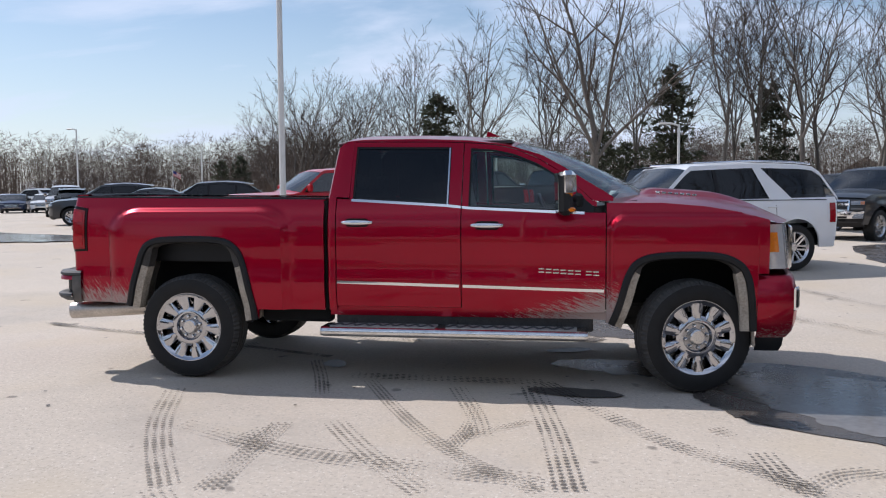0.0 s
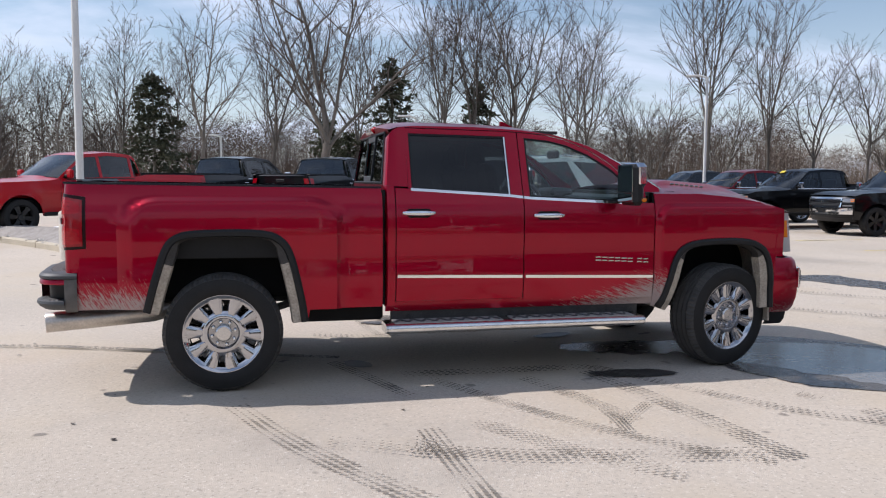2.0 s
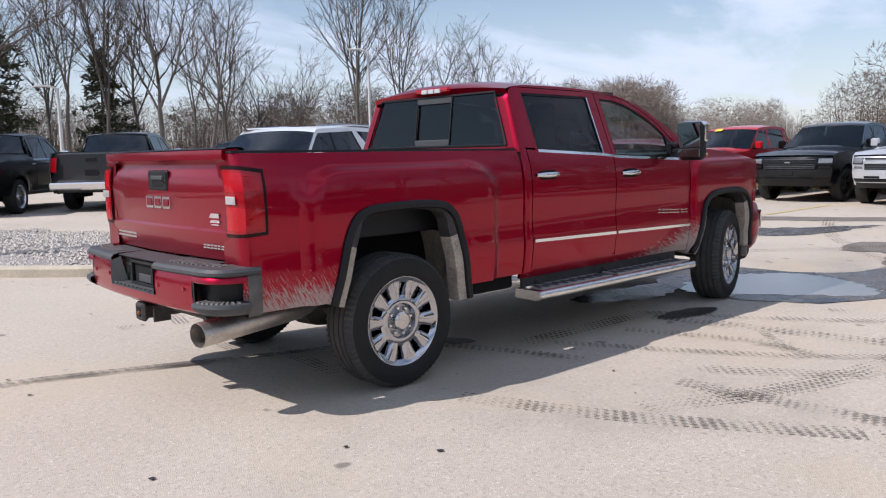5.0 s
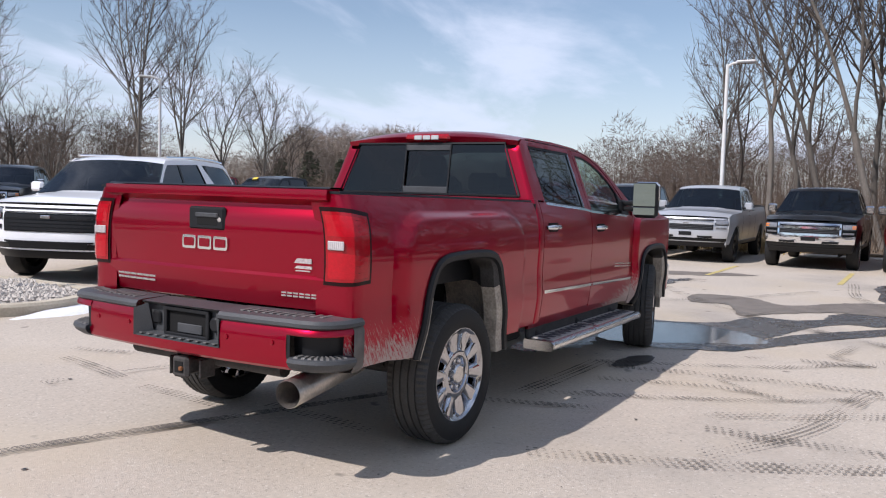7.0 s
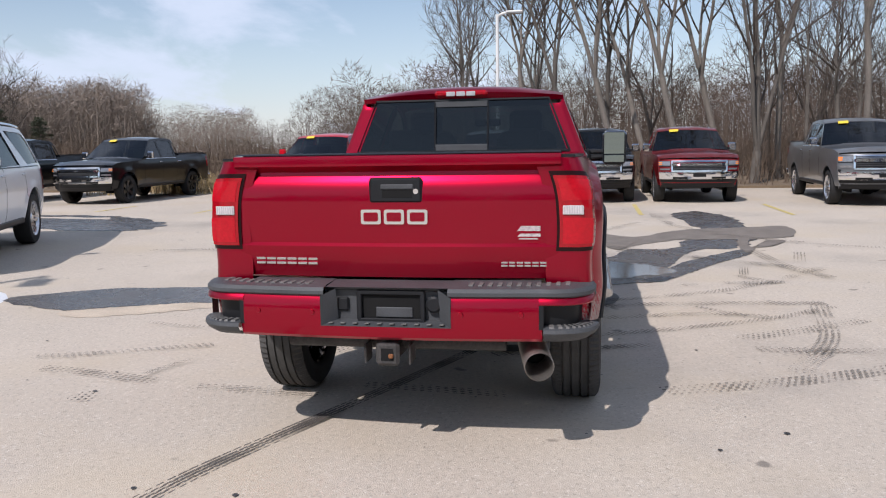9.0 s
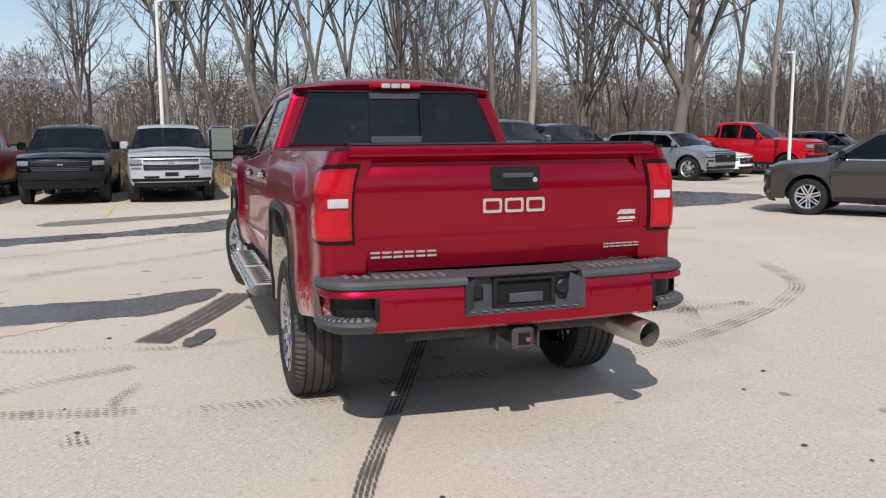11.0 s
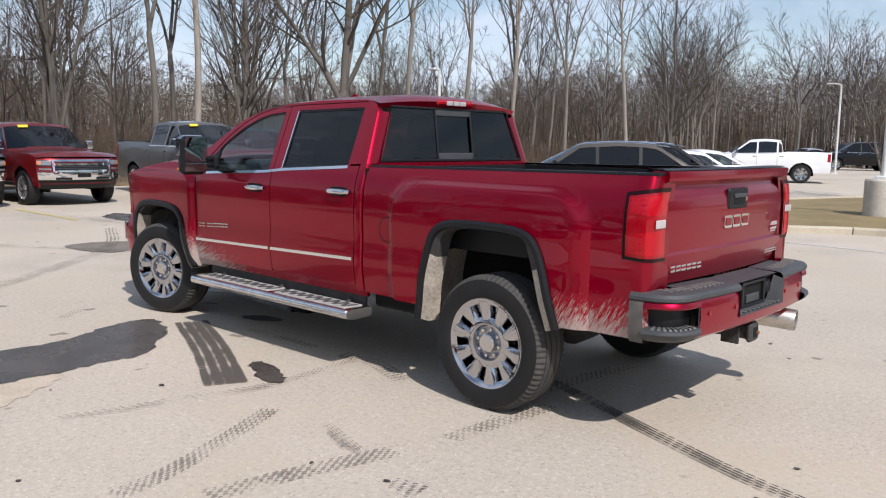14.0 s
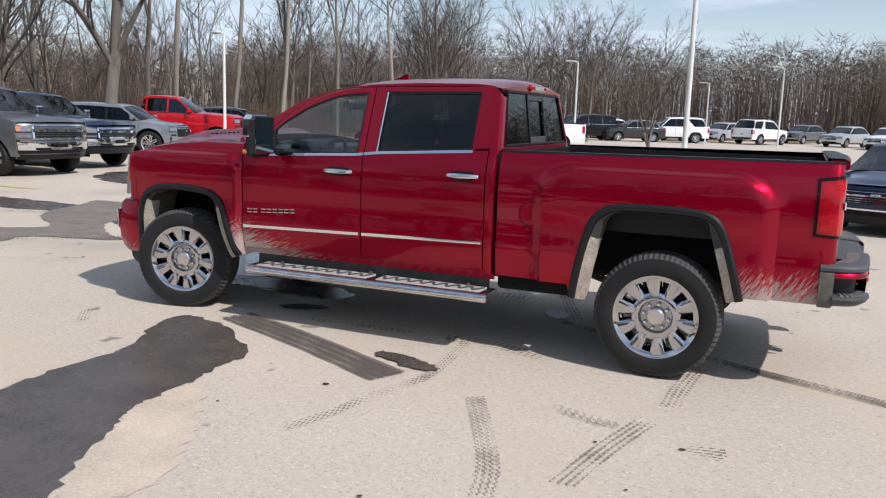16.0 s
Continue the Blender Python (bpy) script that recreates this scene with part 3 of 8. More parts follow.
both("cab_corner", sheet(cols, lambda x: 0.565, lambda x: lerp(BELT, x), 26, wide), RED, truck)
both("rear_door", sheet([(x, 0) for x in span(1.230, 2.205, 26)], lambda x: 0.60, lambda x: lerp(BELT, x) - 0.012, 34, wide), RED, truck)
both("front_door", sheet([(x, 0) for x in span(2.213, 3.285, 28)], lambda x: 0.59 - 0.015 * (x - 2.2), lambda x: lerp(BELT, x) - 0.012, 34, wide), RED, truck)
both("rocker_panel", sheet([(x, 0.012 + 0.03) for x in span(1.16, 3.34, 14)], lambda x: 0.52, lambda x: 0.592 - 0.008 * max(x - 2.2, 0), 4, wide), RED, truck)
cols = [(x, 0) for x in span(3.293, 3.308, 2)] + [(p.x, 0) for p in ARCH_FRONT] + [(x, 0) for x in span(4.36, 4.43, 4)]
both("fender", sheet(cols, lambda x: front_z(x, 0.50 if x < 4 else 0.885), lambda x: lerp(HOODLINE, x), 32, wide), RED, truck)
both("rear_pillar", lean(sheet(cols=[(1.148, 0.10), (1.148, 0.05), (1.152, 0.02), (1.165, 0.004), (1.2, 0), (1.26, 0), (1.325, 0)], zb=lambda x: lerp(BELT, x) + 0.001, zt=lambda x: lerp(ROOFLINE, x), nz=14, wide=wide, lip=0.02)), REDCLEAN, truck)
both("roof_side", sheet([(x, 0) for x in span(1.327, 3.34, 44)], lambda x: lerp(GLASSTOP, x) + 0.047, lambda x: max(lerp(ROOFLINE, x), lerp(GLASSTOP, x) + 0.052), 5, wide, lip=0.012), REDCLEAN, truck)
both("rear_door_frame", sheet([(x, 0.004) for x in span(1.328, 2.205, 22)], lambda x: lerp(GLASSTOP, x) + 0.004, lambda x: lerp(GLASSTOP, x) + 0.041, 2, wide), REDCLEAN, truck)
both("front_door_frame", sheet([(x, 0.004) for x in span(2.213, 3.22, 30)], lambda x: lerp(GLASSTOP, x) + 0.004, lambda x: lerp(GLASSTOP, x) + 0.041, 2, wide), REDCLEAN, truck)
both("door_post", sheet([(x, 0.003) for x in span(2.112, 2.205, 4)], lambda x: lerp(BELT, x) - 0.010, lambda x: lerp(GLASSTOP, x) + 0.004, 10, wide), REDCLEAN, truck)
both("door_post", sheet([(x, 0.003) for x in span(2.213, 2.262, 3)], lambda x: lerp(BELT, x) - 0.010, lambda x: lerp(GLASSTOP, x) + 0.004, 10, wide), REDCLEAN, truck)
both("quarter_post", sheet([(x, 0.003) for x in span(1.328, 1.352, 2)], lambda x: lerp(BELT, x) - 0.010, lambda x: lerp(GLASSTOP, x) + 0.004, 10, wide), REDCLEAN, truck)
both("sail_panel", sheet([(x, 0.004) for x in span(3.02, 3.2, 5)], lambda x: lerp(BELT, x) - 0.010, lambda x: max(lerp(GLASSTOP, x) + 0.004, lerp(BELT, x)), 8, wide), BLACK, truck)
# glass with its rubber surround
both("rear_door_glass", sheet([(x, 0.016) for x in span(1.34, 2.12, 12)], lambda x: lerp(BELT, x) - 0.02, lambda x: lerp(GLASSTOP, x) + 0.012, 8, wide, lip=0.004), TINT, truck, "dark tinted door glass")
both("front_door_glass", sheet([(x, 0.016) for x in span(2.25, 3.06, 16)], lambda x: lerp(BELT, x) - 0.02, lambda x: lerp(GLASSTOP, x) + 0.012, 8, wide, lip=0.004), GLASS, truck, "clear door glass")
for a, c in ((1.352, 2.112), (2.262, 3.03)):
    seal = Build()
    for lo, hi in ((lambda x: lerp(GLASSTOP, x) - 0.012, lambda x: lerp(GLASSTOP, x) + 0.006), (lambda x: lerp(BELT, x) - 0.012, lambda x: lerp(BELT, x) + 0.004)):
        s = sheet([(x, 0.009) for x in span(a, c, 24)], lo, hi, 1, wide, lip=0.01)
        seal.add(s.v, s.f)
    for x in (a, c - 0.014):
        s = sheet([(x, 0.009), (x + 0.014, 0.009)], lambda x: lerp(BELT, x) - 0.01, lambda x: lerp(GLASSTOP, x), 6, wide, lip=0.01)
        seal.add(s.v, s.f)
    both("window_seal", seal, BLACK, truck)
for a, c in ((1.345, 2.205), (2.213, 3.13)):
    both("belt_strip", sheet([(x, -0.006) for x in span(a, c, 18)], lambda x: lerp(BELT, x) - 0.026, lambda x: lerp(BELT, x) - 0.006, 3, wide, lip=0.012), CHROME, truck, "chrome belt strip")
both("window_edge_strip", sheet([(x, -0.001) for x in span(2.095, 2.106, 2)], lambda x: lerp(BELT, x) - 0.008, lambda x: lerp(GLASSTOP, x), 8, wide, lip=0.01), CHROME, truck)
for a, c in ((1.236, 2.195), (2.222, 3.275)):
    both("side_moulding", sheet([(x, -0.012) for x in span(a, c, 14)], lambda x: 0.778 - 0.022 * (x - 1.23), lambda x: 0.800 - 0.022 * (x - 1.23), 3, wide, lip=0.02), CHROME, truck, "bright chrome side moulding")
# dark gap behind the door seams
for x in (1.226, 2.209, 3.289):
    both("door_seam", Build().add([(x - 0.012, wide(x, z) - 0.012, z) for z in span(0.6, 1.40, 14)] + [(x + 0.012, wide(x, z) - 0.012, z) for z in span(0.6, 1.40, 14)], [(i, i + 1, i + 15, i + 14) for i in range(13)]), VOID, truck)
both("bed_gap", Build().box((1.138, 0.88, 1.0), (0.03, 0.1, 0.84)), VOID, truck)

# roof and windscreen
def cabin_top(xs, u):
    """A point of the roof or windscreen; u runs from -1 to 1 across."""
    z, fall = lerp(ROOFLINE, xs), step(xs, 2.45, 3.36)
    y = wide(xs, z) - 0.004 - 0.01 * fall
    crown = 0.062 * (1 - abs(u) ** 2.4) * (1 - 0.45 * fall)
    return (xs + (0.05 + 0.23 * fall) * (1 - u * u) * step(xs, 2.3, 3.0), y * u, z + crown)


us = span(-1, 1, 25)
rows = [[(1.21, wide(1.2, 1.84) * 0.99 * u, 1.838) for u in us]]
rows += [[(1.175 + 0.02 * u * u, wide(1.19, 1.86) * u, 1.868 + 0.035 * (1 - abs(u) ** 2.4)) for u in us]]
rows += [[cabin_top(x, u) for u in us] for x in span(1.21, 2.60, 22)]
part("roof", Build().grid(rows, flip=True), REDCLEAN, truck)
part("windscreen", Build().grid([[cabin_top(x, u) for u in us] for x in span(2.605, 3.36, 16)], flip=True), GLASS, truck, "clear windscreen")
for s in (1, -1):
    part("roof_ditch", Build().tube([Vector(cabin_top(x, s)) + Vector((0, -s * 0.055, 0.006)) for x in span(1.24, 2.6, 12)], 0.004, 6), BLACK, truck)
fin = Build()
fin.prism([(2.30, 1.95), (2.42, 1.95), (2.325, 1.995), (2.305, 1.995)], "y", -0.014, 0.014)
part("roof_antenna", fin, REDCLEAN, truck)

# cab back with its sliding window
rows = []
for z in span(1.16, 1.475, 8):
    x = 1.147 + max(z - 1.44, 0) * 0.12
    rows.append([(x, (wide(1.15, z) - 0.098) * u, z) for u in span(-1, 1, 9)])
part("cab_back", Build().grid(rows, flip=False), REDCLEAN, truck)


def back_pane(y0, y1, y2, y3, inset, nz=6):
    """A pane of the back window; y0, y1 at the sill, y2, y3 at the top."""
    return Build().grid([[(1.152 + (z - 1.44) * 0.13 + inset, y0 + (y2 - y0) * t + ((y1 + (y3 - y1) * t) - (y0 + (y2 - y0) * t)) * k / 4, z)
                          for k in range(5)] for z, t in ((1.468 + 0.382 * t, t) for t in span(0, 1, nz))])


part("back_glass", back_pane(-0.80, -0.20, -0.648, -0.20, 0.0), TINT, truck, "dark tinted back glass")
part("back_glass", back_pane(0.20, 0.80, 0.20, 0.648, 0.0), TINT, truck, "dark tinted back glass")
part("sliding_glass", back_pane(-0.195, 0.195, -0.195, 0.195, 0.010), TINT, truck, "dark sliding back window")
for z in (1.495, 1.825):
    part("slider_rail", Build().box((1.150 + (z - 1.44) * 0.13, 0, z), (0.012, 0.40, 0.055), bevel=0.004), GREYPLASTIC, truck)
for y in (-0.198, 0.198):
    part("slider_post", Build().tube([(1.149 + (z - 1.44) * 0.13, y, z) for z in (1.47, 1.85)], 0.008, 6), BLACK, truck)
edge = [(1.149, -0.80, 1.468), (1.199, -0.648, 1.85), (1.199, 0.648, 1.85), (1.149, 0.80, 1.468), (1.149, -0.80, 1.468)]
part("back_window_seal", Build().tube(edge, 0.010, 6), BLACK, truck)
brake = part("high_brake_light", Build().box((1.186, 0, 1.893), (0.05, 0.40, 0.052), bevel=0.018), REDLENS, truck, "red high-mounted brake light")
for y in (-0.075, 0, 0.075):
    part("cargo_lamp", Build().box((1.160, y, 1.893), (0.008, 0.066, 0.034), bevel=0.003), CLEARLENS, brake)

# bonnet
rows = []
for k in range(27):
    x0 = 3.30 + 1.19 * k / 26
    row = []
    for u in span(-1, 1, 41):
        x = x0 + 0.20 * step(x0, 3.6, 4.47) * (1 - abs(u) ** 2.6) + 0.12 * (1 - u * u) * step(x0, 3.9, 3.3)
        z = lerp(HOODLINE, x0) - 0.002 + 0.07 * (1 - abs(u) ** 2.6) * step(x0, 4.62, 4.0)
        y = (wide(x0, lerp(HOODLINE, x0)) - 0.006) * u
        z += 0.045 * step(abs(y), 0.50, 0.40) * step(x0, 3.42, 3.62) * step(x0, 4.47, 4.0)
        row.append((x, y, z))
    rows.append(row)
part("bonnet", Build().grid(rows, flip=True), REDCLEAN, truck)
for s in (1, -1):
    for k in range(7):
        part("bonnet_badge_bar", Build().box((3.70 + 0.046 * k, s * 0.47, lerp(HOODLINE, 3.70 + 0.046 * k) + 0.072), (0.034, 0.008, 0.026), bevel=0.003), CHROME, truck, "chrome badge bar")
part("wiper_cowl", Build().prism([(3.30, 1.40), (3.52, 1.41), (3.48, 1.30), (3.30, 1.30)], "y", -0.84, 0.84), BLACK, truck)

# tailgate: a lip at the top, a hollow face and a fold low down
TG = [(0.862, -0.962), (0.875, -0.992), (0.99, -1.014), (1.03, -1.020), (1.045, -1.006), (1.10, -1.010), (1.24, -1.017), (1.31, -1.014), (1.352, -1.003), (1.376, -0.988), (1.394, -0.984), (1.408, -1.006), (1.424, -1.036), (1.450, -1.037), (1.474, -1.034), (1.478, -0.96)]


def tail_x(z, y):
    return lerp([(a, c) for a, c in TG], z) + 0.030 * (y / 0.8) ** 2


rows = [[(c + 0.030 * (y / 0.8) ** 2, y, a) for y in span(-0.814, 0.814, 25)] for a, c in TG]
rows = [[(-0.93, p[1], p[2]) for p in rows[0]]] + rows + [[(-0.90, p[1], p[2]) for p in rows[-1]]]
gate = part("tailgate", Build().grid(rows, flip=False), REDCLEAN, truck)
for s in (1, -1):
    part("tailgate_end", Build().add([(c + 0.03, s * 0.813, a) for a, c in TG] + [(-0.91, s * 0.813, a) for a, c in TG], [(i, i + 1, i + len(TG) + 1, i + len(TG)) for i in range(len(TG) - 1)]), REDCLEAN, gate)
part("tailgate_cap", Build().grid([[(x + 0.03 * (y / 0.8) ** 2, y, z) for y in span(-0.813, 0.813, 13)] for x, z in ((-1.018, 1.479), (-1.0, 1.486), (-0.92, 1.486), (-0.90, 1.47))], flip=False), BLACK, gate, "black plastic tailgate cap")
part("tailgate_inner", Build().box((-0.90, 0, 1.18), (0.03, 1.55, 0.56), bevel=0.005), REDCLEAN, gate)
hx = -1.010
bezel = part("gate_handle", Build().box((hx, -0.02, 1.305), (0.03, 0.265, 0.125), bevel=0.012), BLACK, gate, "black tailgate handle")
part("handle_recess", Build().box((hx - 0.0145, -0.03, 1.300), (0.004, 0.15, 0.062), bevel=0.0015), VOID, bezel)
part("handle_paddle", Build().box((hx - 0.018, -0.03, 1.322), (0.012, 0.165, 0.026), bevel=0.005), GREYPLASTIC, bezel)
part("gate_lock", Build().spin([(0.0, 0.0), (0.013, 0.0), (0.013, 0.006), (0, 0.006)], 12, pose(hx - 0.012, -0.122, 1.30, 0, 0, 90)), CHROME, bezel)
# badges as plain chrome shapes
for k in range(3):
    y = 0.105 - 0.116 * k
    b = Build()
    o = rounded([(y - 0.050, 1.140), (y + 0.050, 1.140), (y + 0.050, 1.212), (y - 0.050, 1.212)], 0.012)
    b.prism(o, "x", -1.000, -1.024)
    em = part("gate_badge", b, CHROME, gate, "red and chrome badge block")
    o = rounded([(y - 0.036, 1.154), (y + 0.036, 1.154), (y + 0.036, 1.198), (y - 0.036, 1.198)], 0.008)
    part("badge_inlay", Build().prism(o, "x", -1.018, -1.0275), REDCLEAN, em)
def name_bars(n, y0, pitch, z, w, h, thick):
    """A product name as plain chrome bars, two to a letter."""
    for k in range(n):
        y = y0 - pitch * k
        b = Build()
        x = tail_x(z, abs(y)) - 0.002
        for dz in ((h - thick) / 2, (thick - h) / 2):
            b.box((x, y, z + dz), (0.009, w, thick), bevel=0.001)
        part("name_bar", b, DULLCHROME, gate, "chrome name bar")


name_bars(6, 0.695, 0.056, 0.953, 0.048, 0.034, 0.012)
name_bars(6, -0.545, 0.037, 0.945, 0.031, 0.024, 0.009)
STICKER = mat("white_sticker", (0.42, 0.36, 0.36), 0.5, vary=0.5, scale=60, fine=240)
for k, (w, h, z) in enumerate(((0.125, 0.024, 1.118), (0.125, 0.014, 1.086), (0.10, 0.006, 1.068))):
    part("dealer_sticker_bar", Build().box((tail_x(z, 0.65) + 0.0, -0.655, z), (0.004, w, h)), STICKER, gate, "white dealer sticker bar")

# tail lamps wrap round the corners
for s in (1, -1):
    def lamp_shell(grow, z0, z1, xe, narrow=0.0, x_in=0.152):
        cs = [(-0.985 - grow, x_in - narrow), (-0.985 - grow, 0.10), (-0.985 - grow, 0.06), (-0.979 - grow * 0.7, 0.03), (-0.962 - grow * 0.4, 0.009 - grow), (-0.94, -grow), (-0.90, -grow), (xe, -grow)]
        b = sheet(cs, lambda x: z0 + (x + 0.985) * 0.06, lambda x: z1 - (x + 0.985) * 0.16, 12, wide, lip=0.012)
        return b if s > 0 else b.mirrored()
    lampb = part("tail_lamp", lamp_shell(0.006, 1.010, 1.390, -0.838), DARKLENS, truck, "red tail lamp with dark edge")
    lens = part("red_lens", lamp_shell(0.011, 1.030, 1.368, -0.858, 0.014), REDLENS, lampb)
    for z0, z1 in ((1.046, 1.168), (1.252, 1.352)):
        part("lamp_chamber", lamp_shell(0.0135, z0, z1, -0.875, 0.030), REDFACET, lens, "brighter red lamp chamber")
    rev = part("reversing_lens", Build().box((-1.0005, s * 0.872, 1.206), (0.008, 0.098, 0.044), bevel=0.003), REVLENS, lampb, "clear ribbed reversing lens")
    for k in range(8):
        part("lens_rib", Build().box((-1.0052, s * (0.832 + 0.0115 * k), 1.206), (0.003, 0.0035, 0.038), bevel=0.001), CLEARLENS, rev)
    for z in (1.075, 1.107, 1.139, 1.275, 1.303, 1.331):
        part("lens_ridge", lamp_shell(0.0150, z, z + 0.007, -0.885, 0.036), REDFACET, lens)

# bed inside
part("bed_floor", Build().box((0.08, 0, 0.93), (2.05, 1.5, 0.02)), BLACK, truck)
for k in range(14):
    part("bed_rib", Build().box((0.08, -0.70 + 1.4 * k / 13, 0.945), (2.0, 0.05, 0.014), bevel=0.004), BLACK, truck)
both("bed_inner_side", Build().box((0.09, 0.80, 1.18), (2.05, 0.03, 0.5)), BLACK, truck)
part("bed_front_wall", Build().box((1.10, 0, 1.18), (0.03, 1.62, 0.5)), BLACK, truck)

# arch trims, liners
def arch_trim(arch, inset):
    a, b = Build(), Build()
    n = len(arch)
    cx, cz = sum(p.x for p in arch) / n, 0.45
    rows, inner = [], []
    for i, p in enumerate(arch):
        d = (arch[min(i + 1, n - 1)] - arch[max(i - 1, 0)]).normalized()
        nx, nz = d.y, -d.x
        w = wide(p.x, max(p.y, 0.6))
        def at(k, y):
            return (p.x + nx * k, y, p.y + nz * k)
        rows.append([at(-0.004, w - 0.02), at(-0.004, w + 0.012), at(0.012, w + 0.022), at(0.040, w + 0.020), at(0.048, w + 0.006), at(0.050, w - 0.05)])
        lipw = 0.05 + 0.055 * abs(d.y) ** 2
        inner.append([at(0.046, w + 0.002), at(lipw, w - 0.012), at(lipw + 0.008, w - 0.10), at(0.03, w - 0.18), at(-0.02, w - 0.45)])
    a.grid(rows)
    legs = [i for i, p in enumerate(arch) if p.y < 0.93]
    split = [i for i in range(1, len(legs)) if legs[i] - legs[i - 1] > 1][0]
    b.grid([inner[i] for i in legs[:split]])
    c = Build().grid([inner[i] for i in legs[split:]])
    top = Build().grid(inner[legs[split - 1]:legs[split] + 1])
    return a, b, c, top


for arch in (ARCH_REAR, ARCH_FRONT):
    trim, liner, leg, top = arch_trim(arch, 0)
    both("arch_liner", leg.flipped(), DIRTY, truck, "mud-caked wheel arch liner")
    both("arch_liner_top", top.flipped(), DUSTY, truck)
    both("arch_trim", trim.flipped(), BLACK if arch is ARCH_REAR else BLACK, truck, "black plastic wheel arch trim")
    both("arch_liner", liner.flipped(), DIRTY, truck, "mud-caked wheel arch liner")
    x = 0.03 if arch is ARCH_REAR else 3.86
    # near-black sheet stands for the shade deep in the arch
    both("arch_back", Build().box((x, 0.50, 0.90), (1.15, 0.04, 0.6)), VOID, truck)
both("mud_flap", Build().box((4.335, 0.915, 0.45), (0.018, 0.09, 0.20), pose(0, 0, 0, 0, -4, 0).to_3x3().to_4x4(), bevel=0.004), DIRTY, truck)
both("arch_tail", Build().box((0.555, 0.93, 0.56), (0.03, 0.11, 0.16), bevel=0.008), DIRTY, truck)

# door handles, fuel flap, side badges
for x in (1.275, 2.285):
    z = 1.250 - 0.022 * (x - 1.275)
    y = wide(x + 0.12, z)
    b = Build()
    rows = []
    for k in range(13):
        t = k / 12
        r = 0.019 * (0.55 + 0.45 * math.sin(math.pi * min(max(t, 0.02), 0.98)) ** 0.5)
        out = y + 0.006 + 0.030 * math.sin(math.pi * min(max(t, 0.0), 1.0)) ** 0.45
        rows.append([(x + 0.245 * t, out + 0.012 * math.cos(a) - 0.004, z + r * math.sin(a)) for a in span(0, 2 * math.pi * 11 / 12, 12)])
    b.grid(rows, closed=True)
    both("door_handle", b, CHROME, truck, "chrome door handle")
    # flat near-black patch in place of the shaded hollow behind the handle
    cup = rounded([(x + 0.03, z - 0.034), (x + 0.215, z - 0.034), (x + 0.215, z + 0.032), (x + 0.03, z + 0.032)], 0.03)
    both("handle_cup", Build().prism(cup, "y", y - 0.002, y + 0.0035), VOID, truck)
ring = [(0.885 + 0.083 * math.cos(a), wide(0.885, 1.02 + 0.083 * math.sin(a)) + 0.001, 1.02 + 0.083 * math.sin(a)) for a in span(0, 2 * math.pi, 33)]
part("fuel_flap_seam", Build().tube(ring, 0.0035, 5, False), VOID, truck)
ring = [(0.885, wide(0.885, 1.02) + 0.0015, 1.02)] + [(0.885 + 0.079 * math.cos(a), wide(0.885, 1.02 + 0.079 * math.sin(a)) + 0.003, 1.02 + 0.079 * math.sin(a)) for a in span(0, 2 * math.pi * 31 / 32, 32)]
part("fuel_flap", Build().add(ring, [(0, 1 + (i + 1) % 32, 1 + i) for i in range(32)]), RED, truck)
for k in range(8):
    x, z = 2.815 + 0.054 * k + (0.025 if k > 5 else 0), 0.892 - 0.003 * k
    b, y = Build(), wide(x, 0.885) + 0.003
    for dz in (0.012, -0.012):
        b.box((x, y, z + dz), (0.042, 0.007, 0.010), bevel=0.001)
    both("door_badge_bar", b, DULLCHROME, truck, "chrome badge bar")

STEPRIB = mat("dusty_step_rib", (0.13, 0.127, 0.12), 0.7, vary=0.35, scale=20, fine=160, bump=0.0005, bump_scale=300)
DUSTYGREY = mat("salt_stained_plastic", (0.11, 0.10, 0.09), 0.85, vary=0.55, scale=2.2, fine=14, bump=0.0005)
# rear bumper
def bumper_x(y):
    return -1.215 + 0.05 * (abs(y) / 0.8) ** 2 + 0.30 * max(abs(y) - 0.80, 0) ** 1.2 * 2.6


def band(y0, y1, n, section):
    """A strip along the bumper; section of (inset from the bumper's back, z)."""
    return Build().grid([[(bumper_x(y) + i, y, z) for i, z in section] for y in span(y0, y1, n)])


bump = part("rear_bumper", band(-0.70, 0.70, 21, [(0.16, 0.60), (0.03, 0.605), (0.012, 0.62), (0.004, 0.655), (0.004, 0.672)]), REDCLEAN, truck, "red painted rear bumper with grey step")
def corner_strip(t0, t1, n, section):
    """A strip round the bumper's corner, from its back (0) to its side (1); section of (inset, z)."""
    def at(t):
        a = t * math.pi / 2
        x0 = bumper_x(0.72)
        return Vector((x0 + (-0.90 - x0) * (1 - math.cos(a) ** 0.72), 0.72 + 0.262 * math.sin(a) ** 0.72))
    rows = []
    for t in span(t0, t1, n):
        d = (at(min(t + 0.02, 1.0)) - at(max(t - 0.02, 0.0))).normalized()
        c = at(t)
        rows.append([(c.x + d.y * i, c.y - d.x * i, z) for i, z in section])
    return Build().grid(rows)


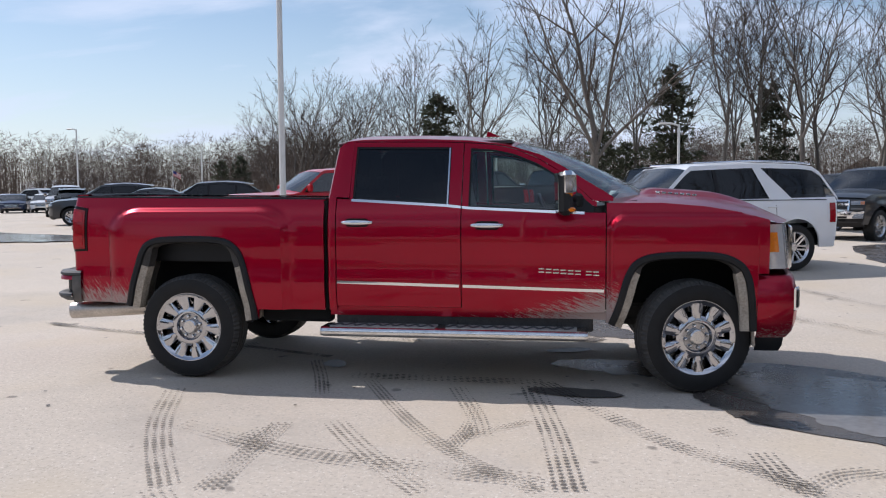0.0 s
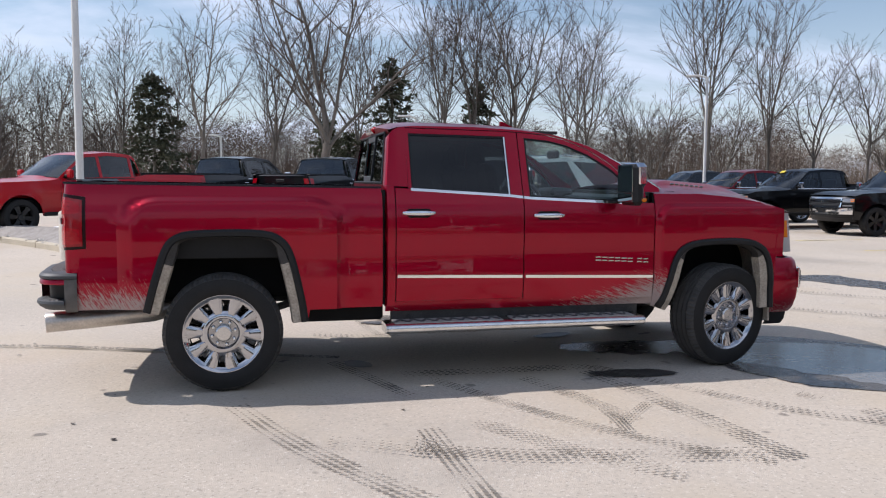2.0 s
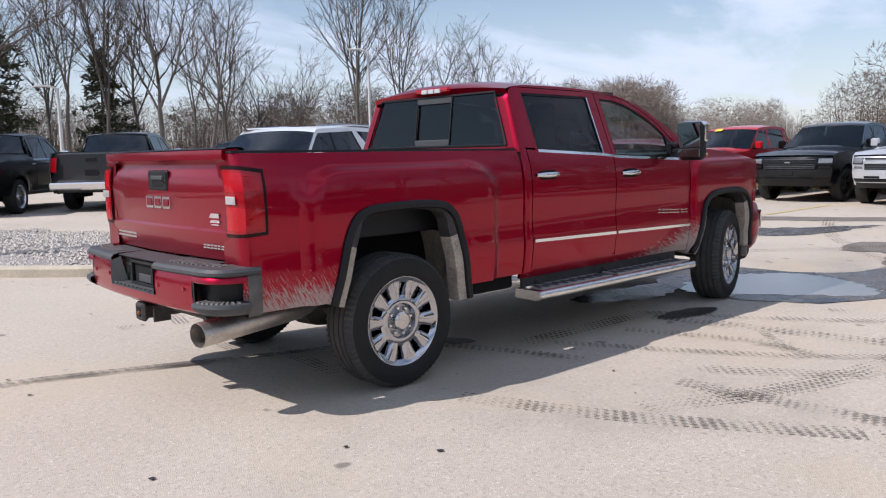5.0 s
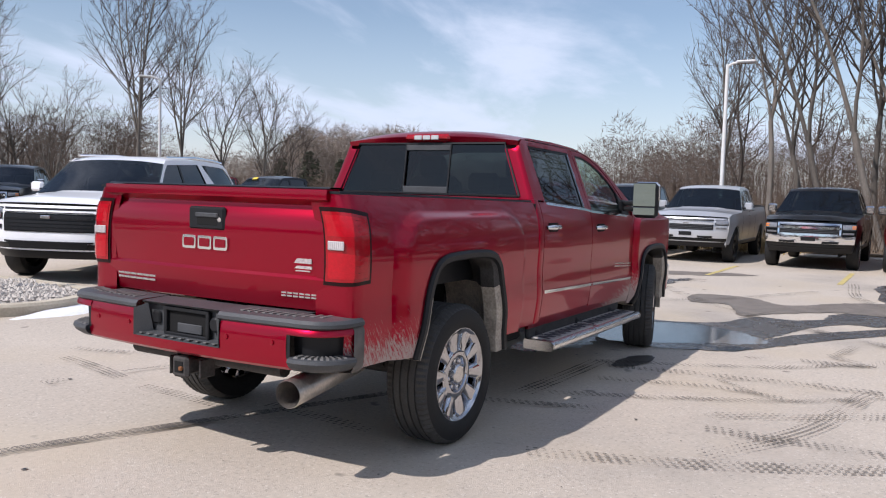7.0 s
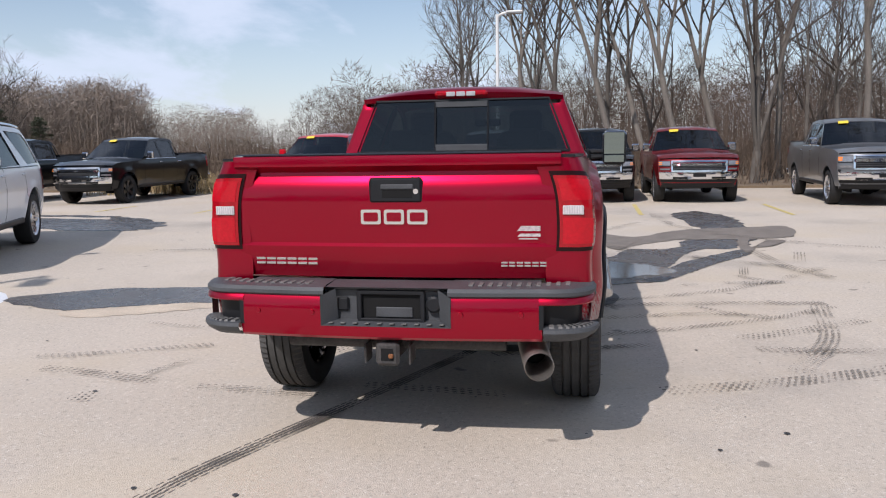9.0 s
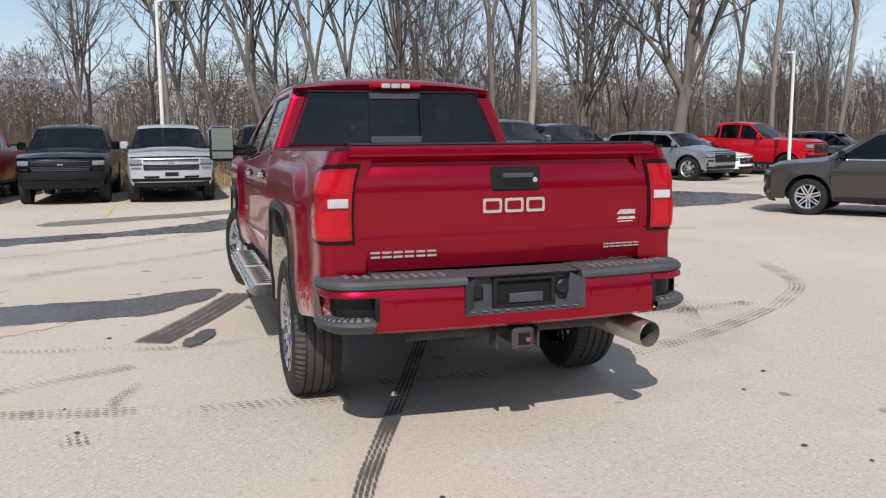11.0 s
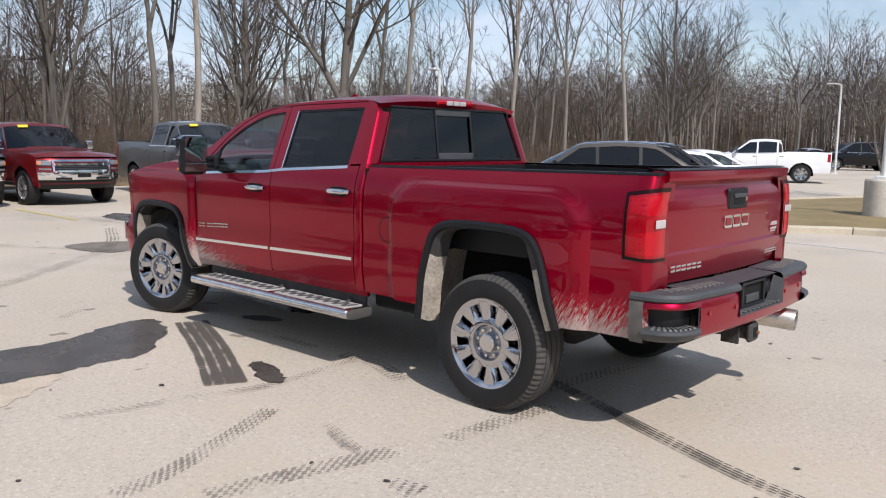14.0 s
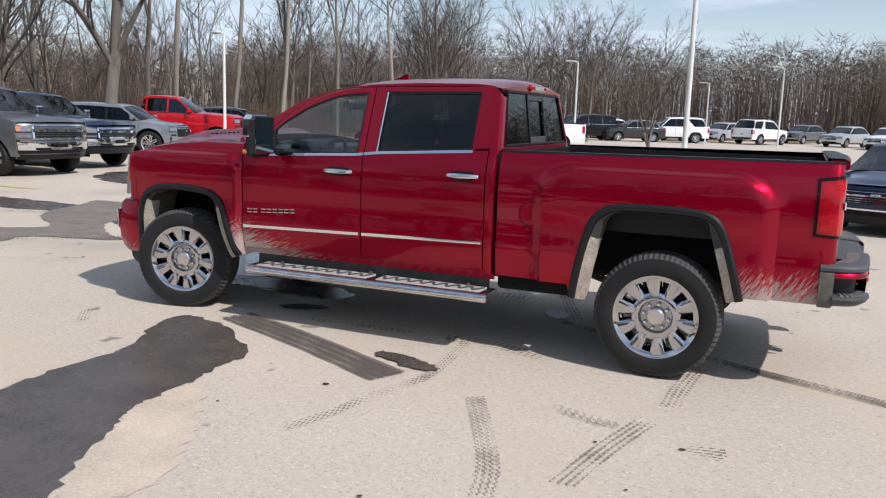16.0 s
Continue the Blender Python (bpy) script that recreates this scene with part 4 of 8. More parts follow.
for s in (1, -1):
    def sided(b):
        return b if s > 0 else b.mirrored()
    part("bumper_skin", sided(band(0.315, 0.72, 10, [(0.05, 0.665), (0.004, 0.667), (0.0, 0.72), (0.004, 0.790), (0.014, 0.812), (0.05, 0.815)])), REDCLEAN, bump)
    part("bumper_skin_low", sided(band(0.70, 0.735, 3, [(0.16, 0.60), (0.03, 0.605), (0.012, 0.62), (0.004, 0.655), (0.004, 0.672)])), REDCLEAN, bump)
    part("corner_band", sided(corner_strip(0.0, 0.89, 16, [(0.05, 0.778), (0.004, 0.779), (0.0, 0.785), (0.004, 0.805), (0.014, 0.815)])), REDCLEAN, bump)
    part("corner_pocket", sided(corner_strip(0.0, 0.87, 16, [(0.02, 0.780), (0.060, 0.775), (0.066, 0.672)])), BLACK, bump, "black plastic corner step pocket")
    part("pocket_side", sided(corner_strip(0.0, 0.02, 2, [(0.004, 0.78), (0.004, 0.665), (0.07, 0.665), (0.07, 0.78)])), BLACK, bump)
    pad = part("corner_step", sided(corner_strip(0.02, 0.89, 16, [(0.085, 0.676), (0.0, 0.674), (-0.016, 0.668), (-0.020, 0.652), (-0.006, 0.630), (0.03, 0.606), (0.12, 0.60)])), GREYPLASTIC, bump, "grey plastic corner step")
    for k in range(9):
        t = 0.06 + 0.68 * k / 8
        part("step_rib", sided(corner_strip(t, t + 0.045, 3, [(0.060, 0.675), (0.056, 0.681), (0.004, 0.680), (-0.004, 0.672)])), STEPRIB, pad)
    part("bumper_side", sided(corner_strip(0.885, 1.0, 6, [(0.10, 0.585), (0.02, 0.592), (0.004, 0.62), (0.0, 0.68), (0.0, 0.80), (0.012, 0.818)])), DUSTYGREY, bump, "salt-stained bumper side")
    part("step_cap", sided(band(0.30, 0.722, 12, [(0.012, 0.813), (0.0, 0.822), (0.0, 0.838), (0.014, 0.854), (0.05, 0.860), (0.22, 0.864)])), GREYPLASTIC, bump)
    part("corner_cap", sided(corner_strip(0.0, 1.0, 18, [(0.012, 0.813), (0.0, 0.822), (0.0, 0.838), (0.014, 0.854), (0.05, 0.860), (0.14, 0.864)])), GREYPLASTIC, bump)
    for k in range(11):
        y = 0.40 + 0.045 * k
        part("cap_rib", Build().box((bumper_x(min(y, 0.74)) + 0.10 + 0.3 * max(y - 0.72, 0), s * y, 0.862), (0.080, 0.022, 0.008), bevel=0.002), STEPRIB, bump)
    for y in (0.36, 0.64):
        part("parking_sensor", Build().spin([(0.0, 0.008), (0.012, 0.008), (0.014, 0)], 12, pose(bumper_x(y) + 0.002, s * y, 0.735, 0, 0, 90)), RED, bump)
    part("recess_side", Build().add([(-1.212, s * 0.315, 0.67), (-1.212, s * 0.315, 0.815), (-1.17, s * 0.25, 0.845), (-1.13, s * 0.25, 0.68)], [(0, 1, 2, 3)]), GREYPLASTIC, bump)
part("step_cap_middle", Build().grid([[(-1.215 + i, y, z) for i, z in ((0.055, 0.845), (0.045, 0.853), (0.22, 0.862))] for y in span(-0.30, 0.30, 5)]), GREYPLASTIC, bump)
part("plate_recess", Build().grid([[(x, y, z) for x, z in ((-1.16, 0.845), (-1.125, 0.83), (-1.12, 0.69), (-1.17, 0.682), (-1.212, 0.672))] for y in span(-0.315, 0.315, 5)], flip=True), GREYPLASTIC, bump)
for k in range(10):
    part("cap_rib", Build().box((-1.175, -0.27 + 0.06 * k, 0.681), (0.06, 0.022, 0.006), pose(0, 0, 0, 0, 8, 0), bevel=0.002), STEPRIB, bump)
pf = Build()
for c, s_ in (((0, 0.005, 0.068), (0.022, 0.33, 0.022)), ((0, 0.005, -0.068), (0.022, 0.33, 0.022)), ((0, 0.16, 0), (0.022, 0.024, 0.13)), ((0, -0.15, 0), (0.022, 0.024, 0.13))):
    pf.box(Vector((-1.142, -0.02, 0.757)) + Vector(c), s_, bevel=0.004)
part("plate_frame", pf, BLACK, bump, "empty black number plate frame")
part("plate_hollow", Build().box((-1.128, -0.02, 0.757), (0.01, 0.30, 0.12)), VOID, bump)
part("plate_bracket", Build().box((-1.136, -0.03, 0.728), (0.01, 0.18, 0.05), bevel=0.004), GREYPLASTIC, bump)
part("trailer_socket", Build().spin([(0, 0.03), (0.03, 0.03), (0.04, 0.022), (0.04, 0)], 16, pose(-1.125, -0.225, 0.77, 0, 0, 90)), BLACK, bump)
part("socket_cover", Build().box((-1.13, 0.225, 0.765), (0.02, 0.06, 0.07), bevel=0.01), BLACK, bump)

# hitch, exhaust, frame and axle
hitch = part("tow_hitch", Build().box((-1.04, 0.0, 0.53), (0.26, 0.085, 0.085), bevel=0.01), DUSTY, truck, "black steel tow hitch receiver")
part("hitch_collar", Build().box((-1.16, 0.0, 0.53), (0.04, 0.115, 0.115), bevel=0.015), DUSTY, hitch)
part("hitch_mouth", Build().box((-1.181, 0.0, 0.53), (0.004, 0.06, 0.06)), VOID, hitch)
part("hitch_insert", Build().box((-1.185, -0.02, 0.525), (0.02, 0.022, 0.022), bevel=0.004), RUST, hitch, "rusty hitch insert")
part("hitch_tube", Build().tube([(-0.98, -0.55, 0.56), (-0.98, 0.55, 0.56)], 0.045, 12), DUSTY, hitch)
for y in (-0.10, 0.12):
    part("chain_plate", Build().box((-1.08, y, 0.52), (0.11, 0.012, 0.10), bevel=0.005), DUSTY, hitch)
pipe = [(0.15, -0.50, 0.62), (-0.2, -0.53, 0.57), (-0.42, -0.57, 0.535), (-0.62, -0.60, 0.522)]
ex = part("exhaust_pipe", Build().tube(pipe, 0.052, 16), STEEL, truck, "dull stainless exhaust pipe")
ax = (Vector((-1.10, -0.72, 0.490)) - Vector((-0.42, -0.60, 0.528))).normalized()
tip = Build()
rowp = [(0.0, 0.055), (0.06, 0.066), (0.08, 0.070), (0.745, 0.070), (0.750, 0.067), (0.67, 0.064), (0.4, 0.064)]
q = ax.to_track_quat("Y", "Z").to_matrix().to_4x4()
tip.spin([(r, d) for d, r in rowp], 28, Matrix.Translation((-0.42, -0.592, 0.528)) @ q)
part("exhaust_tip", tip.flipped(), STEEL, ex, "wide stainless exhaust tip")
part("exhaust_bore", Build().spin([(0.0, 0.50), (0.064, 0.50)], 20, Matrix.Translation((-0.42, -0.592, 0.528)) @ q), VOID, ex)
both("frame_rail", Build().box((1.7, 0.44, 0.64), (5.4, 0.08, 0.17), bevel=0.01), DUSTY, truck)
for x in (-0.85, 0.75, 1.6, 2.6, 3.4):
    part("cross_member", Build().box((x, 0, 0.62), (0.1, 0.86, 0.1), bevel=0.01), DUSTY, truck)
part("rear_axle", Build().tube([(0, -0.78, HUB), (0, -0.2, HUB), (0, -0.12, HUB), (0, 0.1, HUB), (0, 0.2, HUB), (0, 0.78, HUB)], [0.055, 0.06, 0.15, 0.16, 0.06, 0.055], 14), DUSTY, truck)
both("leaf_spring", Build().tube([(-0.68, 0.55, 0.66), (-0.3, 0.55, 0.50), (0, 0.55, 0.47), (0.3, 0.55, 0.50), (0.72, 0.55, 0.62)], 0.028, 8), DUSTY, truck)
both("shock_absorber", Build().tube([(-0.12, 0.50, 0.42), (0.18, 0.46, 0.88)], 0.032, 10), DUSTY, truck)
part("spare_wheel", Build().spin([(0.20, -0.1), (0.36, -0.11), (0.38, 0), (0.36, 0.11), (0.2, 0.1)], 28, pose(-0.62, 0, 0.66, 90, 0, 0)), RUBBER, truck)
part("fuel_tank", Build().box((1.9, 0.18, 0.55), (1.3, 0.42, 0.24), bevel=0.04), DUSTY, truck)
part("gearbox", Build().box((2.75, 0, 0.55), (0.9, 0.4, 0.28), bevel=0.06), DUSTY, truck)
part("oil_pan", Build().box((3.75, 0, 0.50), (0.7, 0.5, 0.25), bevel=0.06), DUSTY, truck)
part("front_axle", Build().tube([(FRONT, -0.74, HUB), (FRONT, -0.2, HUB), (FRONT, 0.2, HUB), (FRONT, 0.74, HUB)], [0.05, 0.05, 0.06, 0.05], 10), DUSTY, truck)
both("suspension_arm", Build().tube([(FRONT - 0.25, 0.42, 0.5), (FRONT, 0.72, 0.36), (FRONT + 0.25, 0.42, 0.5)], 0.035, 8), DUSTY, truck)
# added dark panel gives the shade between running board and rocker
both("sill_panel", Build().box((2.2, 0.87, 0.50), (2.0, 0.03, 0.16), bevel=0.01), DUSTY, truck)
# frame below the bed, with shade put in as near-black colour
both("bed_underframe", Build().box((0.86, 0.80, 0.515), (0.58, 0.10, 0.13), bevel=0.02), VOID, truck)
# belly and engine carry their shade as near-black colour
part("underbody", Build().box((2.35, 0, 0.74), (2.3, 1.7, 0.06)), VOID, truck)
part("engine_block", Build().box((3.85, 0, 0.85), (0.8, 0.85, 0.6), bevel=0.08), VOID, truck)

# running boards
for s in (1, -1):
    o = rounded([(0.875, 0.385), (1.085, 0.380), (1.118, 0.400), (1.116, 0.440), (1.085, 0.456), (0.875, 0.456)], 0.014, 3)
    b = Build().prism([(s * u, w) for u, w in o], "x", 1.15, 3.14)
    board = part("running_board", b, BOARDCHROME, truck, "chrome running board with tread pads", smooth=40)
    for x in (1.145, 3.145):
        part("board_end", Build().prism([(s * (1.02 + (u - 1.02) * 0.96), 0.422 + (w - 0.422) * 0.94) for u, w in o], "x", x - 0.012, x + 0.012), DULLCHROME, board)
    for x0, x1 in ((1.20, 2.02), (2.10, 3.08)):
        pad = part("tread_pad", Build().box(((x0 + x1) / 2, s * 0.995, 0.456), (x1 - x0, 0.17, 0.010), bevel=0.003), TREADPAD, board, "salt-whitened tread pad")
        n = int((x1 - x0) / 0.05)
        for k in range(n):
            part("tread_rib", Build().box((x0 + 0.03 + 0.05 * k, s * 1.0, 0.463), (0.020, 0.11, 0.008), pose(0, 0, 0, 0, 0, 24 if k % 2 else -24), bevel=0.002), GREYPLASTIC, pad)
    for x in (1.35, 2.15, 2.95):
        part("board_bracket", Build().tube([(x, s * 0.6, 0.58), (x, s * 0.8, 0.52), (x, s * 0.96, 0.42)], 0.025, 8), DUSTY, board)

# towing mirrors
for s in (1, -1):
    turn = pose(0, 0, 0, 0, -1.5, -s * 9)
    mir = part("towing_mirror", Build().box((2.985, s * 1.17, 1.465), (0.10, 0.215, 0.31), turn, bevel=0.03), BLACK, truck, "chrome-capped towing mirror")
    part("mirror_cap", Build().box((3.004, s * 1.172, 1.535), (0.112, 0.224, 0.186), turn, bevel=0.032), CHROME, mir, "chrome mirror cap")
    part("mirror_glass", Build().box((2.932, s * 1.166, 1.512), (0.006, 0.190, 0.200), turn, bevel=0.002), MIRROR, mir, "main mirror glass")
    part("spotter_glass", Build().box((2.934, s * 1.166, 1.368), (0.006, 0.185, 0.065), turn, bevel=0.002), MIRROR, mir)
    part("mirror_indicator", Build().box((3.03, s * 1.215, 1.352), (0.06, 0.12, 0.032), turn, bevel=0.012), AMBER, mir, "amber mirror indicator")
    for z in (1.385, 1.435):
        part("mirror_arm", Build().tube([(3.06, s * 0.90, z - 0.005), (3.05, s * 0.98, z), (3.01, s * 1.08, z)], 0.024, 10), BLACK, mir)
    part("mirror_foot", Build().box((3.06, s * 0.925, 1.41), (0.12, 0.05, 0.11), bevel=0.02), BLACK, mir)

# front end
plan = [(4.356, 0.985), (4.42, 0.988), (4.49, 0.978), (4.55, 0.945), (4.585, 0.88), (4.62, 0.74), (4.665, 0.5), (4.69, 0.25), (4.70, 0)]
plan = [(x + 0.068 * step(x, 4.40, 4.57), y) for x, y in plan]
plan = plan + [(x, -y) for x, y in plan[-2::-1]]


def plan_strip(section):
    """section of (inset, z) swept round the nose."""
    rows = []
    for i, (x, y) in enumerate(plan):
        a, c = Vector(plan[max(i - 1, 0)]), Vector(plan[min(i + 1, len(plan) - 1)])
        d = (c - a).normalized()
        nx, ny = -d.y, d.x
        rows.append([(x - nx * k, y - ny * k, z) for k, z in section])
    return Build().grid(rows)


part("front_bumper", plan_strip([(0.16, 0.40), (0.075, 0.412), (0.035, 0.46), (0.010, 0.54), (0.0, 0.64), (0.006, 0.74), (0.03, 0.84), (0.055, 0.866), (0.09, 0.87)]).flipped(), RED, truck, "red painted front bumper")
part("front_valance", plan_strip([(0.20, 0.30), (0.13, 0.305), (0.10, 0.35), (0.09, 0.415)]).flipped(), BLACK, truck, "black plastic front valance")
both("fog_lamp_bezel", Build().box((4.634, 0.918, 0.70), (0.02, 0.10, 0.17), pose(0, 0, 0, 0, 0, -62 + 90 - 0), bevel=0.008), CHROME, truck)
both("fog_lamp", Build().box((4.641, 0.921, 0.70), (0.02, 0.06, 0.13), pose(0, 0, 0, 0, 0, 28), bevel=0.008), BLACK, truck)
for s in (1, -1):
    rows = []
    for x, y in ((4.435, 0.940), (4.50, 0.936), (4.56, 0.908), (4.61, 0.82), (4.655, 0.62)):
        t = (x - 4.435) / 0.2
        rows.append([(x - 0.035 * k, s * y, 0.915 + (1.235 - 0.915) * k) for k in (0, 0.25, 0.5, 0.75, 1.0)])
    head = part("headlamp", Build().grid(rows, flip=s < 0), CLEARLENS, truck, "clear headlamp with amber corner")
    part("head_indicator", Build().grid([[(x + 0.004 - 0.035 * k, s * (y + 0.006), 0.915 + 0.32 * k) for k in (0.38, 0.6, 0.82)] for x, y in ((4.440, 0.941), (4.475, 0.942), (4.515, 0.934))], flip=s < 0), AMBER, head, "amber indicator")
    part("headlamp_seam", Build().tube([(4.434 - 0.035 * k, s * 0.941, 0.915 + 0.32 * k) for k in (0, 0.5, 1.0)], 0.006, 6), BLACK, head)
grille = part("grille", Build().box((4.65, 0, 1.05), (0.05, 1.22, 0.34), bevel=0.02), CHROME, truck, "chrome mesh grille")
for k in range(5):
    part("grille_bar", Build().tube([(x, y, 0.91 + 0.065 * k) for x, y in ((4.655, -0.60), (4.70, -0.3), (4.713, 0), (4.70, 0.3), (4.655, 0.60))], 0.016, 8), CHROME, grille)
# added near-black panel for the shade behind lamps and grille
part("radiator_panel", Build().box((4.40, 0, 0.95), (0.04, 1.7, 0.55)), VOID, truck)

# cabin inside
for y in (0.42, -0.42):
    seat = part("front_seat", Build().box((2.35, y, 1.00), (0.52, 0.52, 0.20), bevel=0.06), LEATHER, truck)
    part("seat_back", Build().box((2.06, y, 1.32), (0.16, 0.50, 0.62), pose(0, 0, 0, 0, -12, 0), bevel=0.06), LEATHER, seat)
    part("head_rest", Build().box((1.97, y, 1.70), (0.09, 0.27, 0.19), pose(0, 0, 0, 0, -8, 0), bevel=0.035), LEATHER, seat)
bench = part("rear_bench", Build().box((1.55, 0, 0.98), (0.5, 1.4, 0.2), bevel=0.05), LEATHER, truck)
part("bench_back", Build().box((1.30, 0, 1.25), (0.14, 1.4, 0.5), pose(0, 0, 0, 0, -8, 0), bevel=0.05), LEATHER, bench)
for y in (-0.45, 0.45):
    part("head_rest", Build().box((1.26, y, 1.56), (0.08, 0.25, 0.15), bevel=0.03), LEATHER, bench)
dash = part("dashboard", Build().prism([(2.92, 0.95), (2.90, 1.25), (3.0, 1.36), (3.42, 1.38), (3.42, 0.9)], "y", -0.82, 0.82), LEATHER, truck)
part("instrument_hood", Build().box((2.98, 0.42, 1.385), (0.22, 0.40, 0.08), bevel=0.03), LEATHER, dash)
wheelring = [Vector((2.80 - 0.07 * math.sin(a), 0.42 + 0.19 * math.cos(a), 1.27 + 0.18 * math.sin(a))) for a in span(0, 2 * math.pi, 25)]
steer = part("steering_wheel", Build().tube(wheelring, 0.016, 8, False), LEATHER, truck)
part("steering_hub", Build().box((2.83, 0.42, 1.27), (0.06, 0.15, 0.12), bevel=0.02), LEATHER, steer)
part("steering_column", Build().tube([(2.83, 0.42, 1.26), (3.0, 0.42, 1.20)], 0.03, 8), LEATHER, steer)
part("cabin_mirror", Build().box((2.80, 0, 1.72), (0.04, 0.24, 0.07), bevel=0.015), BLACK, truck)
part("cabin_floor", Build().box((2.2, 0, 0.84), (2.1, 1.7, 0.04)), LEATHER, truck)
part("headliner", Build().box((1.95, 0, 1.87), (1.25, 1.35, 0.02)), LEATHER, truck)
both("door_trim_panel", Build().box((2.2, 0.89, 1.1), (2.1, 0.03, 0.5)), LEATHER, truck)


# the tail reaches a little further back
for ob in truck.children_recursive:
    for v in ob.data.vertices:
        v.co.x -= 0.045 * step(v.co.x, -0.62, -0.82)

# ---- wheels ----
def road_wheel(parent, x, s, steer, spokes=10):
    """A chrome ten-spoke wheel with a ribbed tyre. s is the side, steer the turn in degrees."""
    turn = -14.0 * spin_seed.random()
    base = pose(x, s * 0.872, HUB, 0, 0, steer) @ (Matrix() if s > 0 else Matrix.Rotation(math.pi, 4, "Z")) @ Matrix.Rotation(turn, 4, "Y")
    w = new("road_wheel", WHEEL["rim"])
    w.parent, w.matrix_basis = parent, base
    for name in ("tyre", "spoke", "nut", "cap", "hub_ring", "hub_floor", "brake_disc"):
        n = {"spoke": spokes, "nut": 8}.get(name, 1)
        for k in range(n):
            o = new({"nut": "wheel_nut", "cap": "hub_cap"}.get(name, name), WHEEL[name])
            o.parent = w
            o.matrix_basis = Matrix.Rotation(2 * math.pi * k / n, 4, "Y")
            if name == "cap":
                tagged(o, "brushed centre cap")
    return w


spin_seed = random.Random(3)
WHEEL = {}
H = 0.136
prof = [(0.262, -H + 0.02), (0.275, -H + 0.006), (0.30, -H - 0.004), (0.345, -H - 0.006), (0.385, -H + 0.004), (0.403, -H + 0.018), (0.411, -H + 0.034)]
for g in (-0.072, -0.026, 0.026, 0.072):
    prof += [(0.413, g - 0.0065), (0.402, g - 0.0045), (0.402, g + 0.0045), (0.413, g + 0.0065)]
prof += [(0.411, H - 0.034), (0.403, H - 0.018), (0.385, H - 0.004), (0.345, H + 0.006), (0.30, H + 0.004), (0.275, H - 0.006), (0.262, H - 0.02)]
tyre = Build().spin(prof, 144)
tn = len(prof)
for i, (px, py, pz) in enumerate(tyre.v):           # shoulder grooves pressed into the one tyre mesh
    ring, k = divmod(i, 144)
    if k % 2 and ring in (5, 6, tn - 7, tn - 6):
        tyre.v[i] = (px * 0.968, py, pz * 0.968)
WHEEL["tyre"] = tyre.mesh("tyre", RUBBER, 30)
WHEEL["tyre"].materials.append(RUBBERDUSTY)
for p in WHEEL["tyre"].polygons:                    # dust lies on the tread and shoulders
    if math.hypot(p.center.x, p.center.z) > 0.388:
        p.material_index = 1
rim = Build().spin([(0.262, -H + 0.02), (0.25, -H + 0.03), (0.235, -0.02), (0.232, 0.04), (0.236, H - 0.045), (0.240, H - 0.024), (0.258, H - 0.016), (0.272, H - 0.006), (0.277, H - 0.006), (0.277, H - 0.014)], 64)
WHEEL["rim"] = rim.mesh("rim", WHEELCHROME)
# one wide spoke, flared to the rim, with chamfered edges
sp = Build()
rows = []
for t in span(0, 1, 6):
    r = 0.140 + 0.112 * t
    half = 0.033 + 0.022 * t
    y = H - 0.018 - 0.010 * (1 - t)
    rows.append([(r, y + d - 0.006 * e * e, q) for d, e, q in ((-0.060, 1, -half - 0.004), (-0.010, 1, -half), (0, 1, -half + 0.006), (0.003, 0.5, -half * 0.5), (0.0, 0, 0), (0.003, 0.5, half * 0.5), (0, 1, half - 0.006), (-0.010, 1, half), (-0.060, 1, half + 0.004))])
sp.grid(rows, flip=True)
WHEEL["spoke"] = sp.mesh("spoke", WHEELCHROME, 32)
WHEEL["hub_ring"] = Build().spin([(0.096, H - 0.074), (0.106, H - 0.035), (0.111, H - 0.026), (0.120, H - 0.026), (0.150, H - 0.030), (0.158, H - 0.036), (0.161, H - 0.09)], 48).mesh("hub_ring", WHEELCHROME)
WHEEL["hub_floor"] = Build().spin([(0.0, H - 0.060), (0.055, H - 0.060), (0.104, H - 0.058)], 32).mesh("hub_floor", HUBMETAL)
WHEEL["cap"] = Build().spin([(0.0, H - 0.014), (0.048, H - 0.015), (0.057, H - 0.022), (0.060, H - 0.075)], 32).mesh("cap", DULLCHROME)
WHEEL["nut"] = Build().spin([(0.0, H - 0.034), (0.010, H - 0.036), (0.0145, H - 0.044), (0.0145, H - 0.076)], 8, Matrix.Translation((0.0815, 0, 0))).mesh("nut", CHROME)
WHEEL["brake_disc"] = Build().spin([(0.06, 0.0), (0.18, 0.0), (0.18, -0.03), (0.06, -0.03)], 32).mesh("brake_disc", DUSTY)
for x, s, a in ((0, 1, 0), (0, -1, 0), (FRONT, 1, 15), (FRONT, -1, 14)):
    road_wheel(truck, x, s, a)


